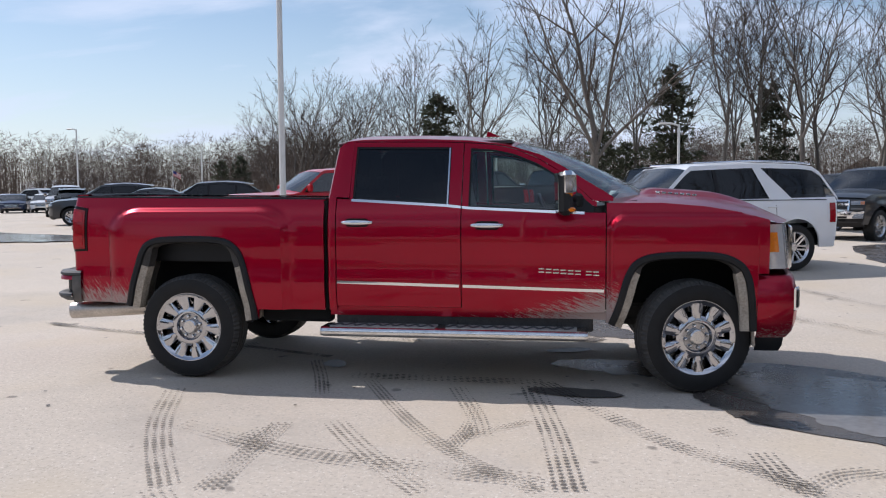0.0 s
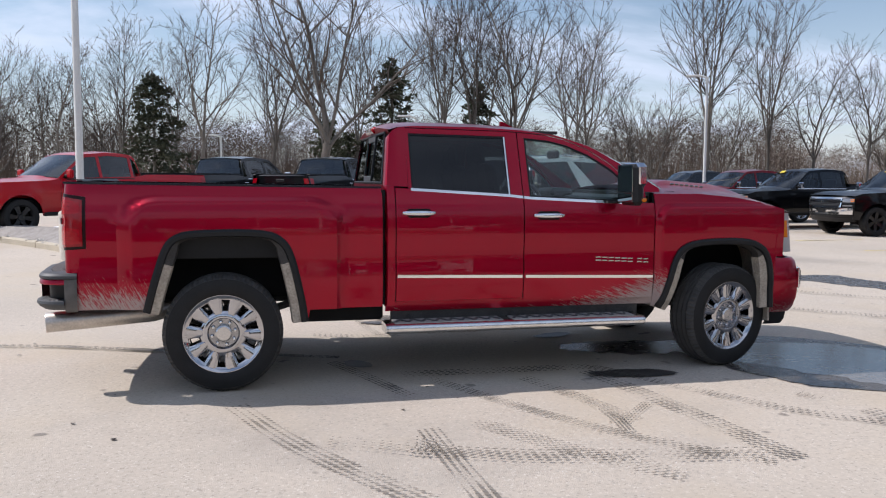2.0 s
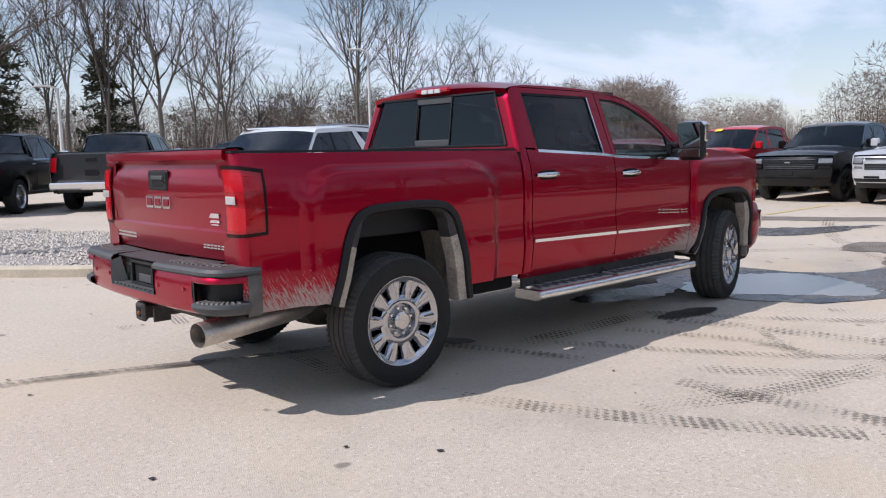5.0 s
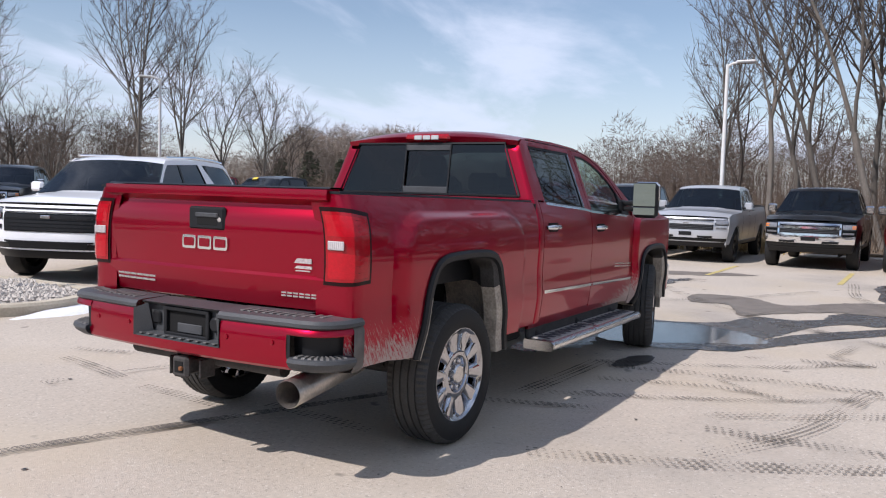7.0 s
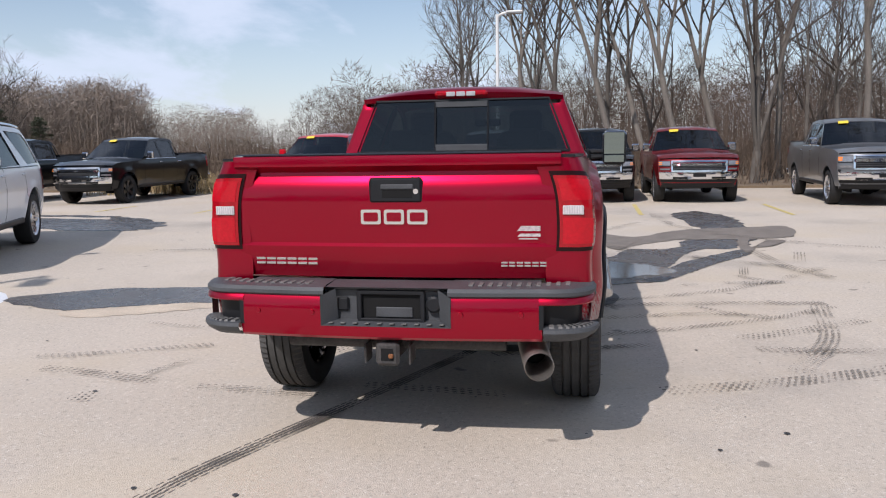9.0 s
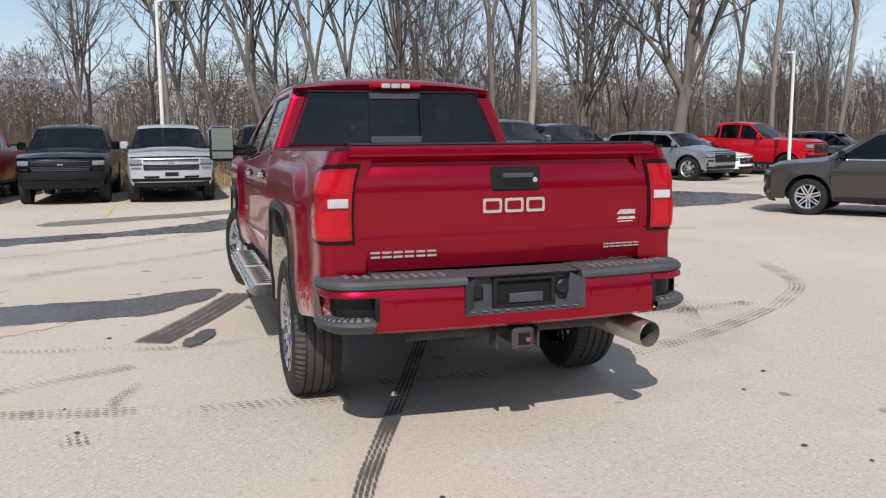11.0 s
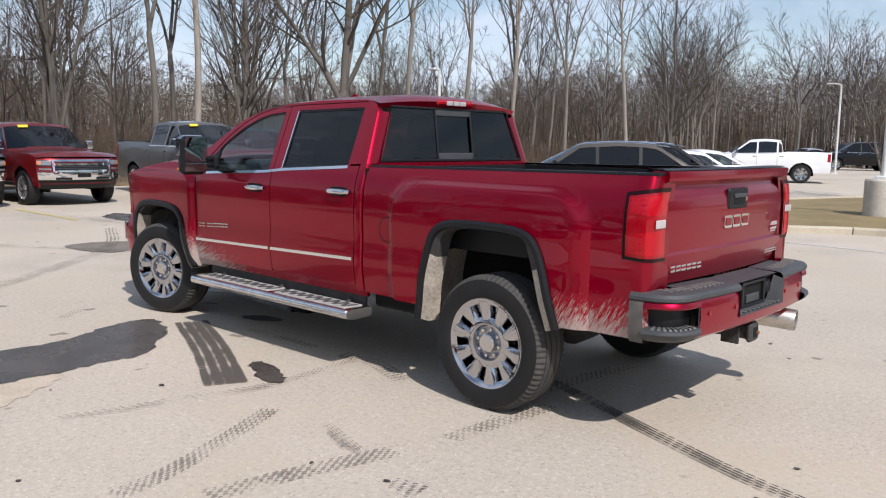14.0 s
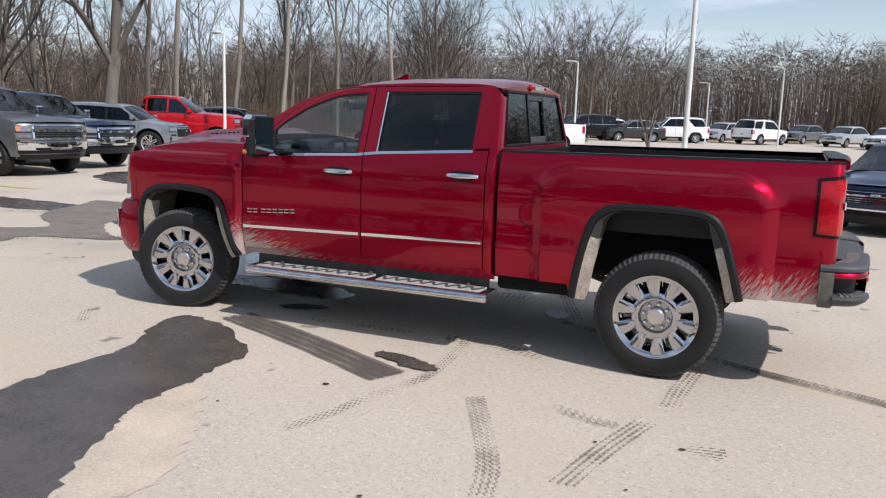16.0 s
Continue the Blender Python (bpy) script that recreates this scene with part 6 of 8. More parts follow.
# the row along the woods, noses to the west
vehicle("pickup", "dark grey", 17.80, 23.60, 180, "dark grey pickup truck with black bumper and chrome grille", grille="black", rims="black", group=ROW)
vehicle("pickup", "dark red", 17.80, 20.10, 181, "dark red pickup truck with bright chrome grille", group=ROW)
vehicle("pickup", "black", 17.80, 16.70, 180, "black pickup truck with chrome bumper and yellow tag", tag=True, group=ROW)
vehicle("pickup", "black", 18.70, 13.10, 179, "black pickup truck with chrome bumper and black rims", tag=True, rims="black", group=ROW)
vehicle("pickup", "bright red", 18.70, 6.75, 176, "bright red pickup truck with black grille and rims", grille="paint", rims="black", tag=True, group=ROW)
vehicle("pickup", "black", 18.85, 4.10, 180, "black pickup truck with blacked-out grille", grille="black", rims="black", group=ROW)
vehicle("pickup", "silver", 18.55, 1.70, 181, "silver pickup truck with black grille and skid plate", grille="paint", rims="black", group=ROW)
vehicle("pickup", "black", 18.65, -1.05, 180, "black pickup truck with chrome bumper", group=ROW)
vehicle("pickup", "dark red", 18.60, -3.50, 181, "dark red pickup truck with chrome grille and yellow tag", tag=True, group=ROW)
vehicle("pickup", "grey", 17.40, -7.45, 178, "grey dual-wheel pickup truck with chrome grille", tag=True, tune=dict(roof=2.0, belt=1.38, bed=1.45, hood=1.32, nose=1.18), rims="steel", group=ROW)
vehicle("pickup", "dark blue", 18.30, -9.80, 184, "dark blue pickup truck with chrome trim", group=ROW)
vehicle("suv", "steel", 20.70, -15.20, 202, "steel grey sport utility car with dark grille", tune=dict(roof=1.66, wb=2.84, ro=0.86, w=1.92, belt=1.16, hood=1.08, nose=0.98, low=0.34, D=-2.35, C=-1.95), grille="black", group=ROW)
vehicle("sedan", "white", 22.20, -17.20, 204, "white saloon car beside a red pickup", group=ROW)
vehicle("pickup", "bright red", 22.70, -20.30, 206, "bright red heavy pickup truck facing the car park", tune=dict(roof=2.02, belt=1.40, bed=1.47, hood=1.36, nose=1.22), grille="black", rims="black", group=ROW)
vehicle("crossover", "dark grey", 24.00, -24.00, 30, "dark grey crossover car seen from behind", group=ROW)
# north of the gravel
NORTH = "vehicles parked north of the gravel island"
vehicle("suv", "white", 5.0, 8.1, 203.5, "white full-size sport utility car with dark roof pillars", tune=dict(roof=1.85, wb=2.98, ro=0.84), grille="black", group=NORTH)
vehicle("pickup", "bright red", -3.85, 14.6, 221, "bright red pickup truck with black grille and rims", grille="black", rims="black", group=NORTH)
for x, y, c, l in ((0.0, 18.7, "black", "black pickup truck seen from behind"), (2.9, 18.1, "black", "black pickup truck with chrome rear bumper"), (5.7, 17.4, "dark grey", "dark grey pickup truck with tall cab")):
    vehicle("pickup", c, x, y, 52, l, group=NORTH)
vehicle("pickup", "black", 11.9, 22.6, 222, "black pickup truck behind a white car", group=NORTH)
vehicle("pickup", "dark grey", 11.0, 16.6, 226, "dark grey pickup truck with chrome grille", group=NORTH)
vehicle("crossover", "black", -10.1, 20.6, 203, "black crossover car in the far row", group=NORTH)
vehicle("sedan", "dark grey", -13.2, 22.0, 203, "dark grey saloon car in the far row", group=NORTH)
vehicle("crossover", "dark grey", -15.6, 23.6, 203, "black crossover car in the far row", group=NORTH)
FARROW = "cars at the far end of the car park"
for x, y, st, c, hd in ((-40.1, 50.5, "sedan", "dark blue", 300), (-49.7, 65.8, "suv", "white", 200), (-38.4, 51.7, "sedan", "white", 300), (-44.8, 63.1, "crossover", "white", 200), (-28.2, 39.3, "pickup", "silver", 300),
                        (-25.9, 36.6, "crossover", "black", 120), (-46.5, 58.0, "sedan", "silver", 300), (-33.0, 50.5, "sedan", "dark grey", 300)):
    vehicle(st, c, x, y, hd, c + " car in the distant row", group=FARROW)
# the slanted row to the south
SOUTH = "vehicles parked in the slanted southern row"
vehicle("crossover", "brown grey", 7.25, -11.35, 36, "brown grey crossover car with bright alloy rims", group=SOUTH)
vehicle("crossover", "black", 8.4, -14.4, 37, "black crossover car beside a brown one", group=SOUTH)
vehicle("sedan", "white", 9.0, -17.5, 37, "white hatchback car in the slanted row", tune=dict(D=-1.95, C=-1.35), group=SOUTH)
vehicle("sedan", "white", 9.6, -20.8, 37, "white saloon car in the slanted row", group=SOUTH)
vehicle("pickup", "white", 12.0, -32.5, 22, "white pickup truck seen from the side", group=SOUTH)
vehicle("suv", "black", 14.8, -57.0, 28, "black sport utility car in the distance", group=SOUTH)
vehicle("crossover", "dark grey", 11.4, -58.2, 30, "dark grey crossover car in the distance", group=SOUTH)
vehicle("sedan", "dark blue", -2.65, -9.95, 70, "dark blue saloon car by the grass island", group=SOUTH)
FARSOUTH = "cars in the distant southern rows"
far_seed = random.Random(5)
for k in range(16):
    c = far_seed.choice(["white", "white", "white", "silver", "silver", "dark blue", "black", "grey", "blue"])
    st = far_seed.choice(["suv", "crossover", "sedan", "sedan", "van"])
    vehicle(st, c, 21.0 - 3.1 * k, -64 - 3.0 * far_seed.random() - (9 if k % 4 == 3 else 0), 60 + far_seed.choice([0, 4, 180]), c + " " + {"suv": "sport utility car", "crossover": "crossover car", "sedan": "saloon car"}.get(st, st) + " in the distant row", group=FARSOUTH)
vehicle("crossover", "white", -6.5, -61.5, 60, "white crossover car seen from behind", group=FARSOUTH)
vehicle("suv", "white", 8.6, -60.0, 20, "white sport utility car with roof rails", group=FARSOUTH)


# ---- trees ----
BARK = mat("grey_bark", (0.150, 0.132, 0.113), 0.95, vary=0.4, scale=2.0, fine=22, bump=0.02, bump_scale=14, stretch=(3, 3, 0.6), rand=0.35)
PALEBARK = mat("pale_bark", (0.225, 0.20, 0.17), 0.95, vary=0.4, scale=2.0, fine=22, bump=0.015, bump_scale=16, stretch=(3, 3, 0.6), rand=0.25)
TWIG = mat("bare_twigs", (0.082, 0.066, 0.054), 0.95, vary=0.3, scale=0.7, fine=8, rand=0.35)
NEEDLE = mat("dark_needles", (0.072, 0.080, 0.050), 0.9, vary=0.45, scale=1.2, fine=12, rand=0.3)
# lighter copy of the thicket colour, with front sunlight put into it
HUMPWOOD = mat("sunlit_far_thicket", (0.25, 0.205, 0.168), 0.95, vary=0.18, scale=0.12, fine=1.5)
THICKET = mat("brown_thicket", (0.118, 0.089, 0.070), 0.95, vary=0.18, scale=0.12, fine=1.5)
BRUSH = mat("brown_brush", (0.105, 0.075, 0.053), 0.95, vary=0.4, scale=0.6, fine=7)


def limb(b, start, way, length, radius, n, sides, rnd, bend=0.22, rise=0.06, tip=0.25):
    """A crooked tapering limb; returns its points and radii."""
    p, d = Vector(start), Vector(way).normalized()
    pts, rs = [p.copy()], [radius]
    for k in range(n):
        d = (d + Vector((rnd.uniform(-bend, bend), rnd.uniform(-bend, bend), rnd.uniform(-bend, bend) + rise))).normalized()
        p = p + d * (length / n)
        pts.append(p.copy())
        rs.append(radius * (1 - (1 - tip) * (k + 1) / n))
    b.tube(pts, rs, sides, caps=False)
    return pts, rs


def tree_meshes(seed, height, fork, leaders, splay, boughs, subs, twigs, crook=0.10, lean=0.0, girth=1.0, pale=False, plain=False):
    """The trunk with its leaders and the crown of a bare broadleaf tree. splay: how far the leaders part from the trunk."""
    rnd = random.Random(seed)
    trunk, crown = Build(), Build()
    r0 = (height * 0.0098 + 0.03) * girth
    sides = 3 if plain else 8
    base, br = limb(trunk, (0, 0, -0.25), (lean, 0, 1), height * fork + 0.25, r0 * 1.12, 6, sides, rnd, crook * 0.35, 0.03, 0.80)
    for q in range(leaders):
        a = 6.283 * q / leaders + rnd.uniform(-0.5, 0.5)
        out = splay * (rnd.uniform(0.15, 0.4) if q == 0 else rnd.uniform(0.7, 1.25))
        start = base[-1] if q < 3 else base[-1].lerp(base[-2], rnd.random())
        ll = height * (1 - fork) * (1.0 if q == 0 else rnd.uniform(0.72, 0.96))
        lp, lr = limb(trunk, start, (math.cos(a) * out + lean * 0.6, math.sin(a) * out, 1), ll, br[-1] * (0.80 if q == 0 else rnd.uniform(0.48, 0.68)), 10, 3 if plain else 7, rnd, crook, 0.05, 0.10)
        for k in range(boughs):
            t = 0.12 + 0.86 * (k + rnd.random()) / boughs
            i = min(int(t * 10), 9)
            p = lp[i].lerp(lp[i + 1], t * 10 - i)
            axis = (lp[i + 1] - lp[i]).normalized()
            b = 2.4 * k + rnd.uniform(-0.6, 0.6)
            side = Vector((math.cos(b), math.sin(b), 0.12))
            le = ll * (0.50 - 0.34 * t) * rnd.uniform(0.7, 1.25) * (0.55 + 0.9 * splay) + 0.5
            bp, bl = limb(crown, p, axis * 0.75 + side * rnd.uniform(0.55, 0.95), le, lr[i] * rnd.uniform(0.34, 0.58) + 0.007, 6, 3 if plain else 5, rnd, crook * 1.5, 0.07, 0.22)
            for j in range(subs):
                u = 0.18 + 0.82 * (j + rnd.random()) / subs
                m = min(int(u * 6), 5)
                sp = bp[m].lerp(bp[m + 1], u * 6 - m)
                ax = (bp[m + 1] - bp[m]).normalized()
                off = Vector((rnd.gauss(0, 1), rnd.gauss(0, 1), rnd.gauss(0.35, 0.7))).normalized()
                sl = le * rnd.uniform(0.28, 0.52) * (1.15 - 0.55 * u)
                tp, tr = limb(crown, sp, ax * 0.85 + off * 0.75, sl, max(bl[m] * 0.5, 0.010), 2, 3, rnd, 0.28, 0.06, 0.40)
                for w in range(twigs):
                    u2 = 0.15 + 0.85 * (w + rnd.random()) / twigs
                    m2 = min(int(u2 * 2), 1)
                    q0 = tp[m2].lerp(tp[m2 + 1], u2 * 2 - m2)
                    ax2 = (tp[m2 + 1] - tp[m2]).normalized()
                    s2 = Vector((rnd.gauss(0, 1), rnd.gauss(0, 1), rnd.gauss(0.3, 0.8))).normalized()
                    way, long = (ax2 * 0.8 + s2 * 0.65).normalized(), sl * rnd.uniform(0.40, 0.85)
                    if plain:
                        limb(crown, q0, way, long, 0.012, 1, 3, rnd, 0.25, 0.05, 0.45)
                    else:
                        w2 = way.cross(s2 + Vector((0.1, 0.2, 0.05))).normalized() * 0.011
                        crown.add([q0 - w2, q0 + w2, q0 + way * long], [(0, 1, 2)])
    return trunk.mesh("trunk", PALEBARK if pale else BARK, 60), crown.mesh("crown", TWIG, 0)


def conifer_meshes(seed, height, broad=0.30, rough=0.5):
    """A pine: uneven tiers of boughs, each hung with many small sprays of needles, with gaps between."""
    rnd = random.Random(seed)
    trunk, crown = Build(), Build()
    trunk.tube([(0, 0, -0.2), (0.05, 0, height * 0.5), (0, 0, height)], [height * 0.016, height * 0.010, 0.02], 7)
    tiers = int(height * 1.7)
    for k in range(tiers):
        t = 0.08 + 0.90 * k / tiers
        reach = height * broad * (1 - t) ** 0.75 * min(1, 0.55 + 1.8 * t) + 0.25
        boughs = rnd.randint(4, 7)
        for q in range(boughs):
            le = reach * rnd.uniform(1 - rough, 1.12)
            a = 6.283 * (q + rnd.uniform(-0.4, 0.4)) / boughs + k
            d = Vector((math.cos(a), math.sin(a), 0))
            base = Vector((0, 0, height * t + rnd.uniform(-0.25, 0.25)))
            trunk.tube([base, base + d * le * 0.8 + Vector((0, 0, -0.05 * le))], [0.03, 0.008], 3, caps=False)
            for j in range(int(10 + 9 * le)):
                u = rnd.uniform(0.15, 1.0)
                side = d.cross(Vector((0, 0, 1)))
                p = base + d * (le * u) + side * rnd.gauss(0, 0.16 * le * (1.1 - 0.6 * u)) + Vector((0, 0, -0.10 * le * u * u + rnd.gauss(0.04, 0.10)))
                for h in range(3):
                    w = Vector((rnd.gauss(0, 1), rnd.gauss(0, 1), rnd.gauss(0, 0.5))).normalized() * rnd.uniform(0.14, 0.30)
                    f = (d + Vector((rnd.gauss(0, 0.6), rnd.gauss(0, 0.6), rnd.gauss(0.15, 0.5)))).normalized() * rnd.uniform(0.12, 0.30)
                    crown.add([p, p + w * 0.35 + f, p + w], [(0, 1, 2)])
    return trunk.mesh("trunk", BARK, 60), crown.mesh("crown", NEEDLE, 0)


def plant(meshes, name, label, category, m, group):
    root = thing(name, label, category, m, group)
    for nm, me in zip(("trunk", "crown"), meshes):
        o = new(nm, me)
        o.parent = root
    return root


# kinds: spreading, ascending, pale pole, leaning, low and round, broad with low forks, many-stemmed, grey pole
HIGH = (14, 14, 17, 15, 10, 15, 16, 17)
TALL = [tree_meshes(20, 14, 0.30, 4, 0.46, 11, 6, 5, 0.17, 0.03, 0.85), tree_meshes(21, 14, 0.26, 5, 0.20, 12, 6, 6, 0.07, 0.0, 0.62),
        tree_meshes(22, 17, 0.44, 3, 0.22, 10, 6, 5, 0.10, 0.03, 0.62, True), tree_meshes(23, 15, 0.26, 3, 0.36, 12, 6, 5, 0.12, 0.32, 0.66),
        tree_meshes(24, 10, 0.16, 5, 0.55, 9, 6, 5, 0.13, 0.0, 1.0), tree_meshes(25, 15, 0.22, 5, 0.62, 11, 6, 5, 0.15, -0.05, 1.35),
        tree_meshes(26, 16, 0.07, 4, 0.20, 12, 6, 5, 0.09, 0.0, 0.95), tree_meshes(27, 17, 0.34, 3, 0.28, 11, 6, 5, 0.12, 0.05, 0.62)]
PINE = [conifer_meshes(40, 8.0, 0.36, 0.70), conifer_meshes(41, 6.5, 0.40, 0.45)]
tree_seed = random.Random(77)


def ground_at(x, y):
    if x > 22.5:
        return 0.08
    return 0.30 if y > 40 else lift(x, y)


def grow(x, y, kind, height, turn=None):
    """A tree of one kind and its own height; turn is the way that a leaning one leans."""
    turn = tree_seed.uniform(0, 360) if turn is None else turn
    if kind >= 10:
        m = pose(x, y, ground_at(x, y), 0, 0, turn) @ Matrix.Scale(height / (8.0, 6.5)[kind - 10], 4)
        return plant(PINE[kind - 10], "conifer_tree", "dark green conifer at the wood's edge", "tree", m, "conifers")
    m = pose(x, y, ground_at(x, y), 0, 0, turn) @ Matrix.Scale(height / HIGH[kind], 4)
    shape = ("tall spreading bare tree with grey bark", "tall ascending bare tree with fine twigs", "slender bare tree with pale bark", "leaning bare tree with grey bark",
             "low round bare tree with fine twigs", "broad bare tree with a thick low-forked trunk", "bare tree with several grey stems", "tall thin bare tree with grey bark")[kind]
    return plant(TALL[kind], "bare_tree", shape, "tree", m, "bare trees")


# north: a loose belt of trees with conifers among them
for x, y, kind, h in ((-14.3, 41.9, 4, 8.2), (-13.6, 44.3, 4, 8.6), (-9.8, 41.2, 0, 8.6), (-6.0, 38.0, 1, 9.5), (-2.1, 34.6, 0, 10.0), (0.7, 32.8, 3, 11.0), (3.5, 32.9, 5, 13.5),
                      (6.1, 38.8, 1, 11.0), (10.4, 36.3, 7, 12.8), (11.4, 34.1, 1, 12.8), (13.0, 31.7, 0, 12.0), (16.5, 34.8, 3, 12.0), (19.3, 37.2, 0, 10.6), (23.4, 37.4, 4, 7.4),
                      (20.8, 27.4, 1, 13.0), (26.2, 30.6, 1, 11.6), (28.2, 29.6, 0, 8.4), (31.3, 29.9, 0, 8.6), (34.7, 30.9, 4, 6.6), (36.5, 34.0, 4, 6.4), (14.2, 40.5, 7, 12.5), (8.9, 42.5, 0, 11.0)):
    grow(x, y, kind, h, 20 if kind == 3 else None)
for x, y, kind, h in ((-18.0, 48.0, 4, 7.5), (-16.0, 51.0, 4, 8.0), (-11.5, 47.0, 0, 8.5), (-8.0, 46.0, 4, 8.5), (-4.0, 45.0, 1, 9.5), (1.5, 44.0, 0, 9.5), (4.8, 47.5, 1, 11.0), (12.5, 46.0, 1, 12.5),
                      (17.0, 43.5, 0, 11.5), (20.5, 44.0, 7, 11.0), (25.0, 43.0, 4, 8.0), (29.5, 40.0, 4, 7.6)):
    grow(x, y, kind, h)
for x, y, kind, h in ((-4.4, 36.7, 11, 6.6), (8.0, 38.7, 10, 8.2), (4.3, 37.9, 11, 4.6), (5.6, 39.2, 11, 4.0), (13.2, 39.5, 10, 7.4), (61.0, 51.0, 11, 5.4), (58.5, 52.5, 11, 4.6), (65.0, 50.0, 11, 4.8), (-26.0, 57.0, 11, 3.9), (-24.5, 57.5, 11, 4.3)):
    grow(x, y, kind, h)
# east: trunks close behind the cars, some leaning north, one broad and low-forked
for x, y, kind, h, turn in ((39.8, 5.8, 1, 13.5, None), (30.5, 0.4, 3, 13.0, 110), (28.0, 1.8, 7, 13.0, None), (27.4, -0.6, 3, 14.0, 100), (26.0, -2.2, 3, 15.0, 95), (25.6, -4.4, 3, 15.0, 110), (28.4, -3.4, 3, 14.0, 80), (29.6, -1.6, 7, 14.0, None), (27.0, -6.0, 3, 15.0, 100), (28.2, -8.0, 7, 14.5, None), (27.2, -12.2, 7, 14.0, None), (27.8, -16.0, 6, 14.0, None), (29.0, -19.0, 7, 13.5, None), (24.3, -6.4, 6, 15.0, None),
                            (24.1, -9.7, 7, 15.0, None), (23.6, -11.1, 2, 16.0, None), (24.6, -13.8, 6, 14.0, None), (22.8, -16.8, 5, 15.5, 140), (25.2, -21.6, 7, 15.0, None), (25.6, -23.6, 2, 15.5, None),
                            (24.2, -25.9, 2, 14.5, None), (23.2, -28.4, 2, 15.0, None), (23.6, -29.4, 7, 14.0, None), (22.0, -31.9, 7, 14.5, None), (20.4, -35.6, 2, 14.0, None), (19.3, -38.3, 6, 13.5, None)):
    grow(x, y, kind, h, turn)
for k in range(12):
    grow(tree_seed.uniform(29, 50), tree_seed.uniform(-46, -3), tree_seed.choice((0, 2, 7, 7)), tree_seed.uniform(10.0, 13.0))
for k in range(16):
    grow(tree_seed.uniform(14, 34), tree_seed.uniform(-74, -46), tree_seed.choice((0, 2, 6, 7)), tree_seed.uniform(11.0, 13.0))
# one small leafless sapling on the southern grass
grow(4.2, -23.0, 4, 5.0)


# ---- far woods, joined ----
def small_tree(seed):
    t, c = tree_meshes(seed, 10, 0.20, 3, 0.35, 5, 4, 5, plain=True)
    out = []
    for me in (t, c):
        v = np.empty(len(me.vertices) * 3)
        me.vertices.foreach_get("co", v)
        out.append((v.reshape(-1, 3), [tuple(p.vertices) for p in me.polygons]))
    bpy.data.meshes.remove(t), bpy.data.meshes.remove(c)
    k = len(out[0][0])
    quads = np.array([f for f in out[0][1] + [tuple(i + k for i in f) for f in out[1][1]] if len(f) == 4])
    return np.concatenate([out[0][0], out[1][0]]), quads


SMALL = [small_tree(90 + k) for k in range(4)]


def far_woods(name, count, place, low, high, seed, label):
    """Many small bare trees in one mesh."""
    rnd = random.Random(seed)
    vs, fs, k = [], [], 0
    for _ in range(count):
        x, y, z = place(rnd)
        h = rnd.uniform(low, high) / 10
        v, f = rnd.choice(SMALL)
        a = rnd.uniform(0, 6.283)
        c, s = math.cos(a) * h, math.sin(a) * h
        wide_ = rnd.uniform(0.9, 1.3)
        w = np.stack([(v[:, 0] * c - v[:, 1] * s) * wide_ + x, (v[:, 0] * s + v[:, 1] * c) * wide_ + y, v[:, 2] * h + z], 1)
        vs.append(w)
        fs.append(f + k)
        k += len(v)
    vs, fs = np.concatenate(vs), np.concatenate(fs)
    me = bpy.data.meshes.new(name)
    me.vertices.add(len(vs))
    me.vertices.foreach_set("co", vs.ravel())
    me.loops.add(fs.size)
    me.loops.foreach_set("vertex_index", fs.ravel())
    me.polygons.add(len(fs))
    me.polygons.foreach_set("loop_start", np.arange(0, fs.size, 4))
    me.materials.append(TWIG)
    me.update(calc_edges=True)
    return tagged(new(name, me), label, "woods", "", "stuff")


def ring_place(a0, a1, d0, d1, cx=0.0, cy=0.0, z=0.1):
    def f(r):
        a, d = radians(r.uniform(a0, a1)), r.uniform(d0, d1)
        return cx + d * math.cos(a), cy + d * math.sin(a), z
    return f


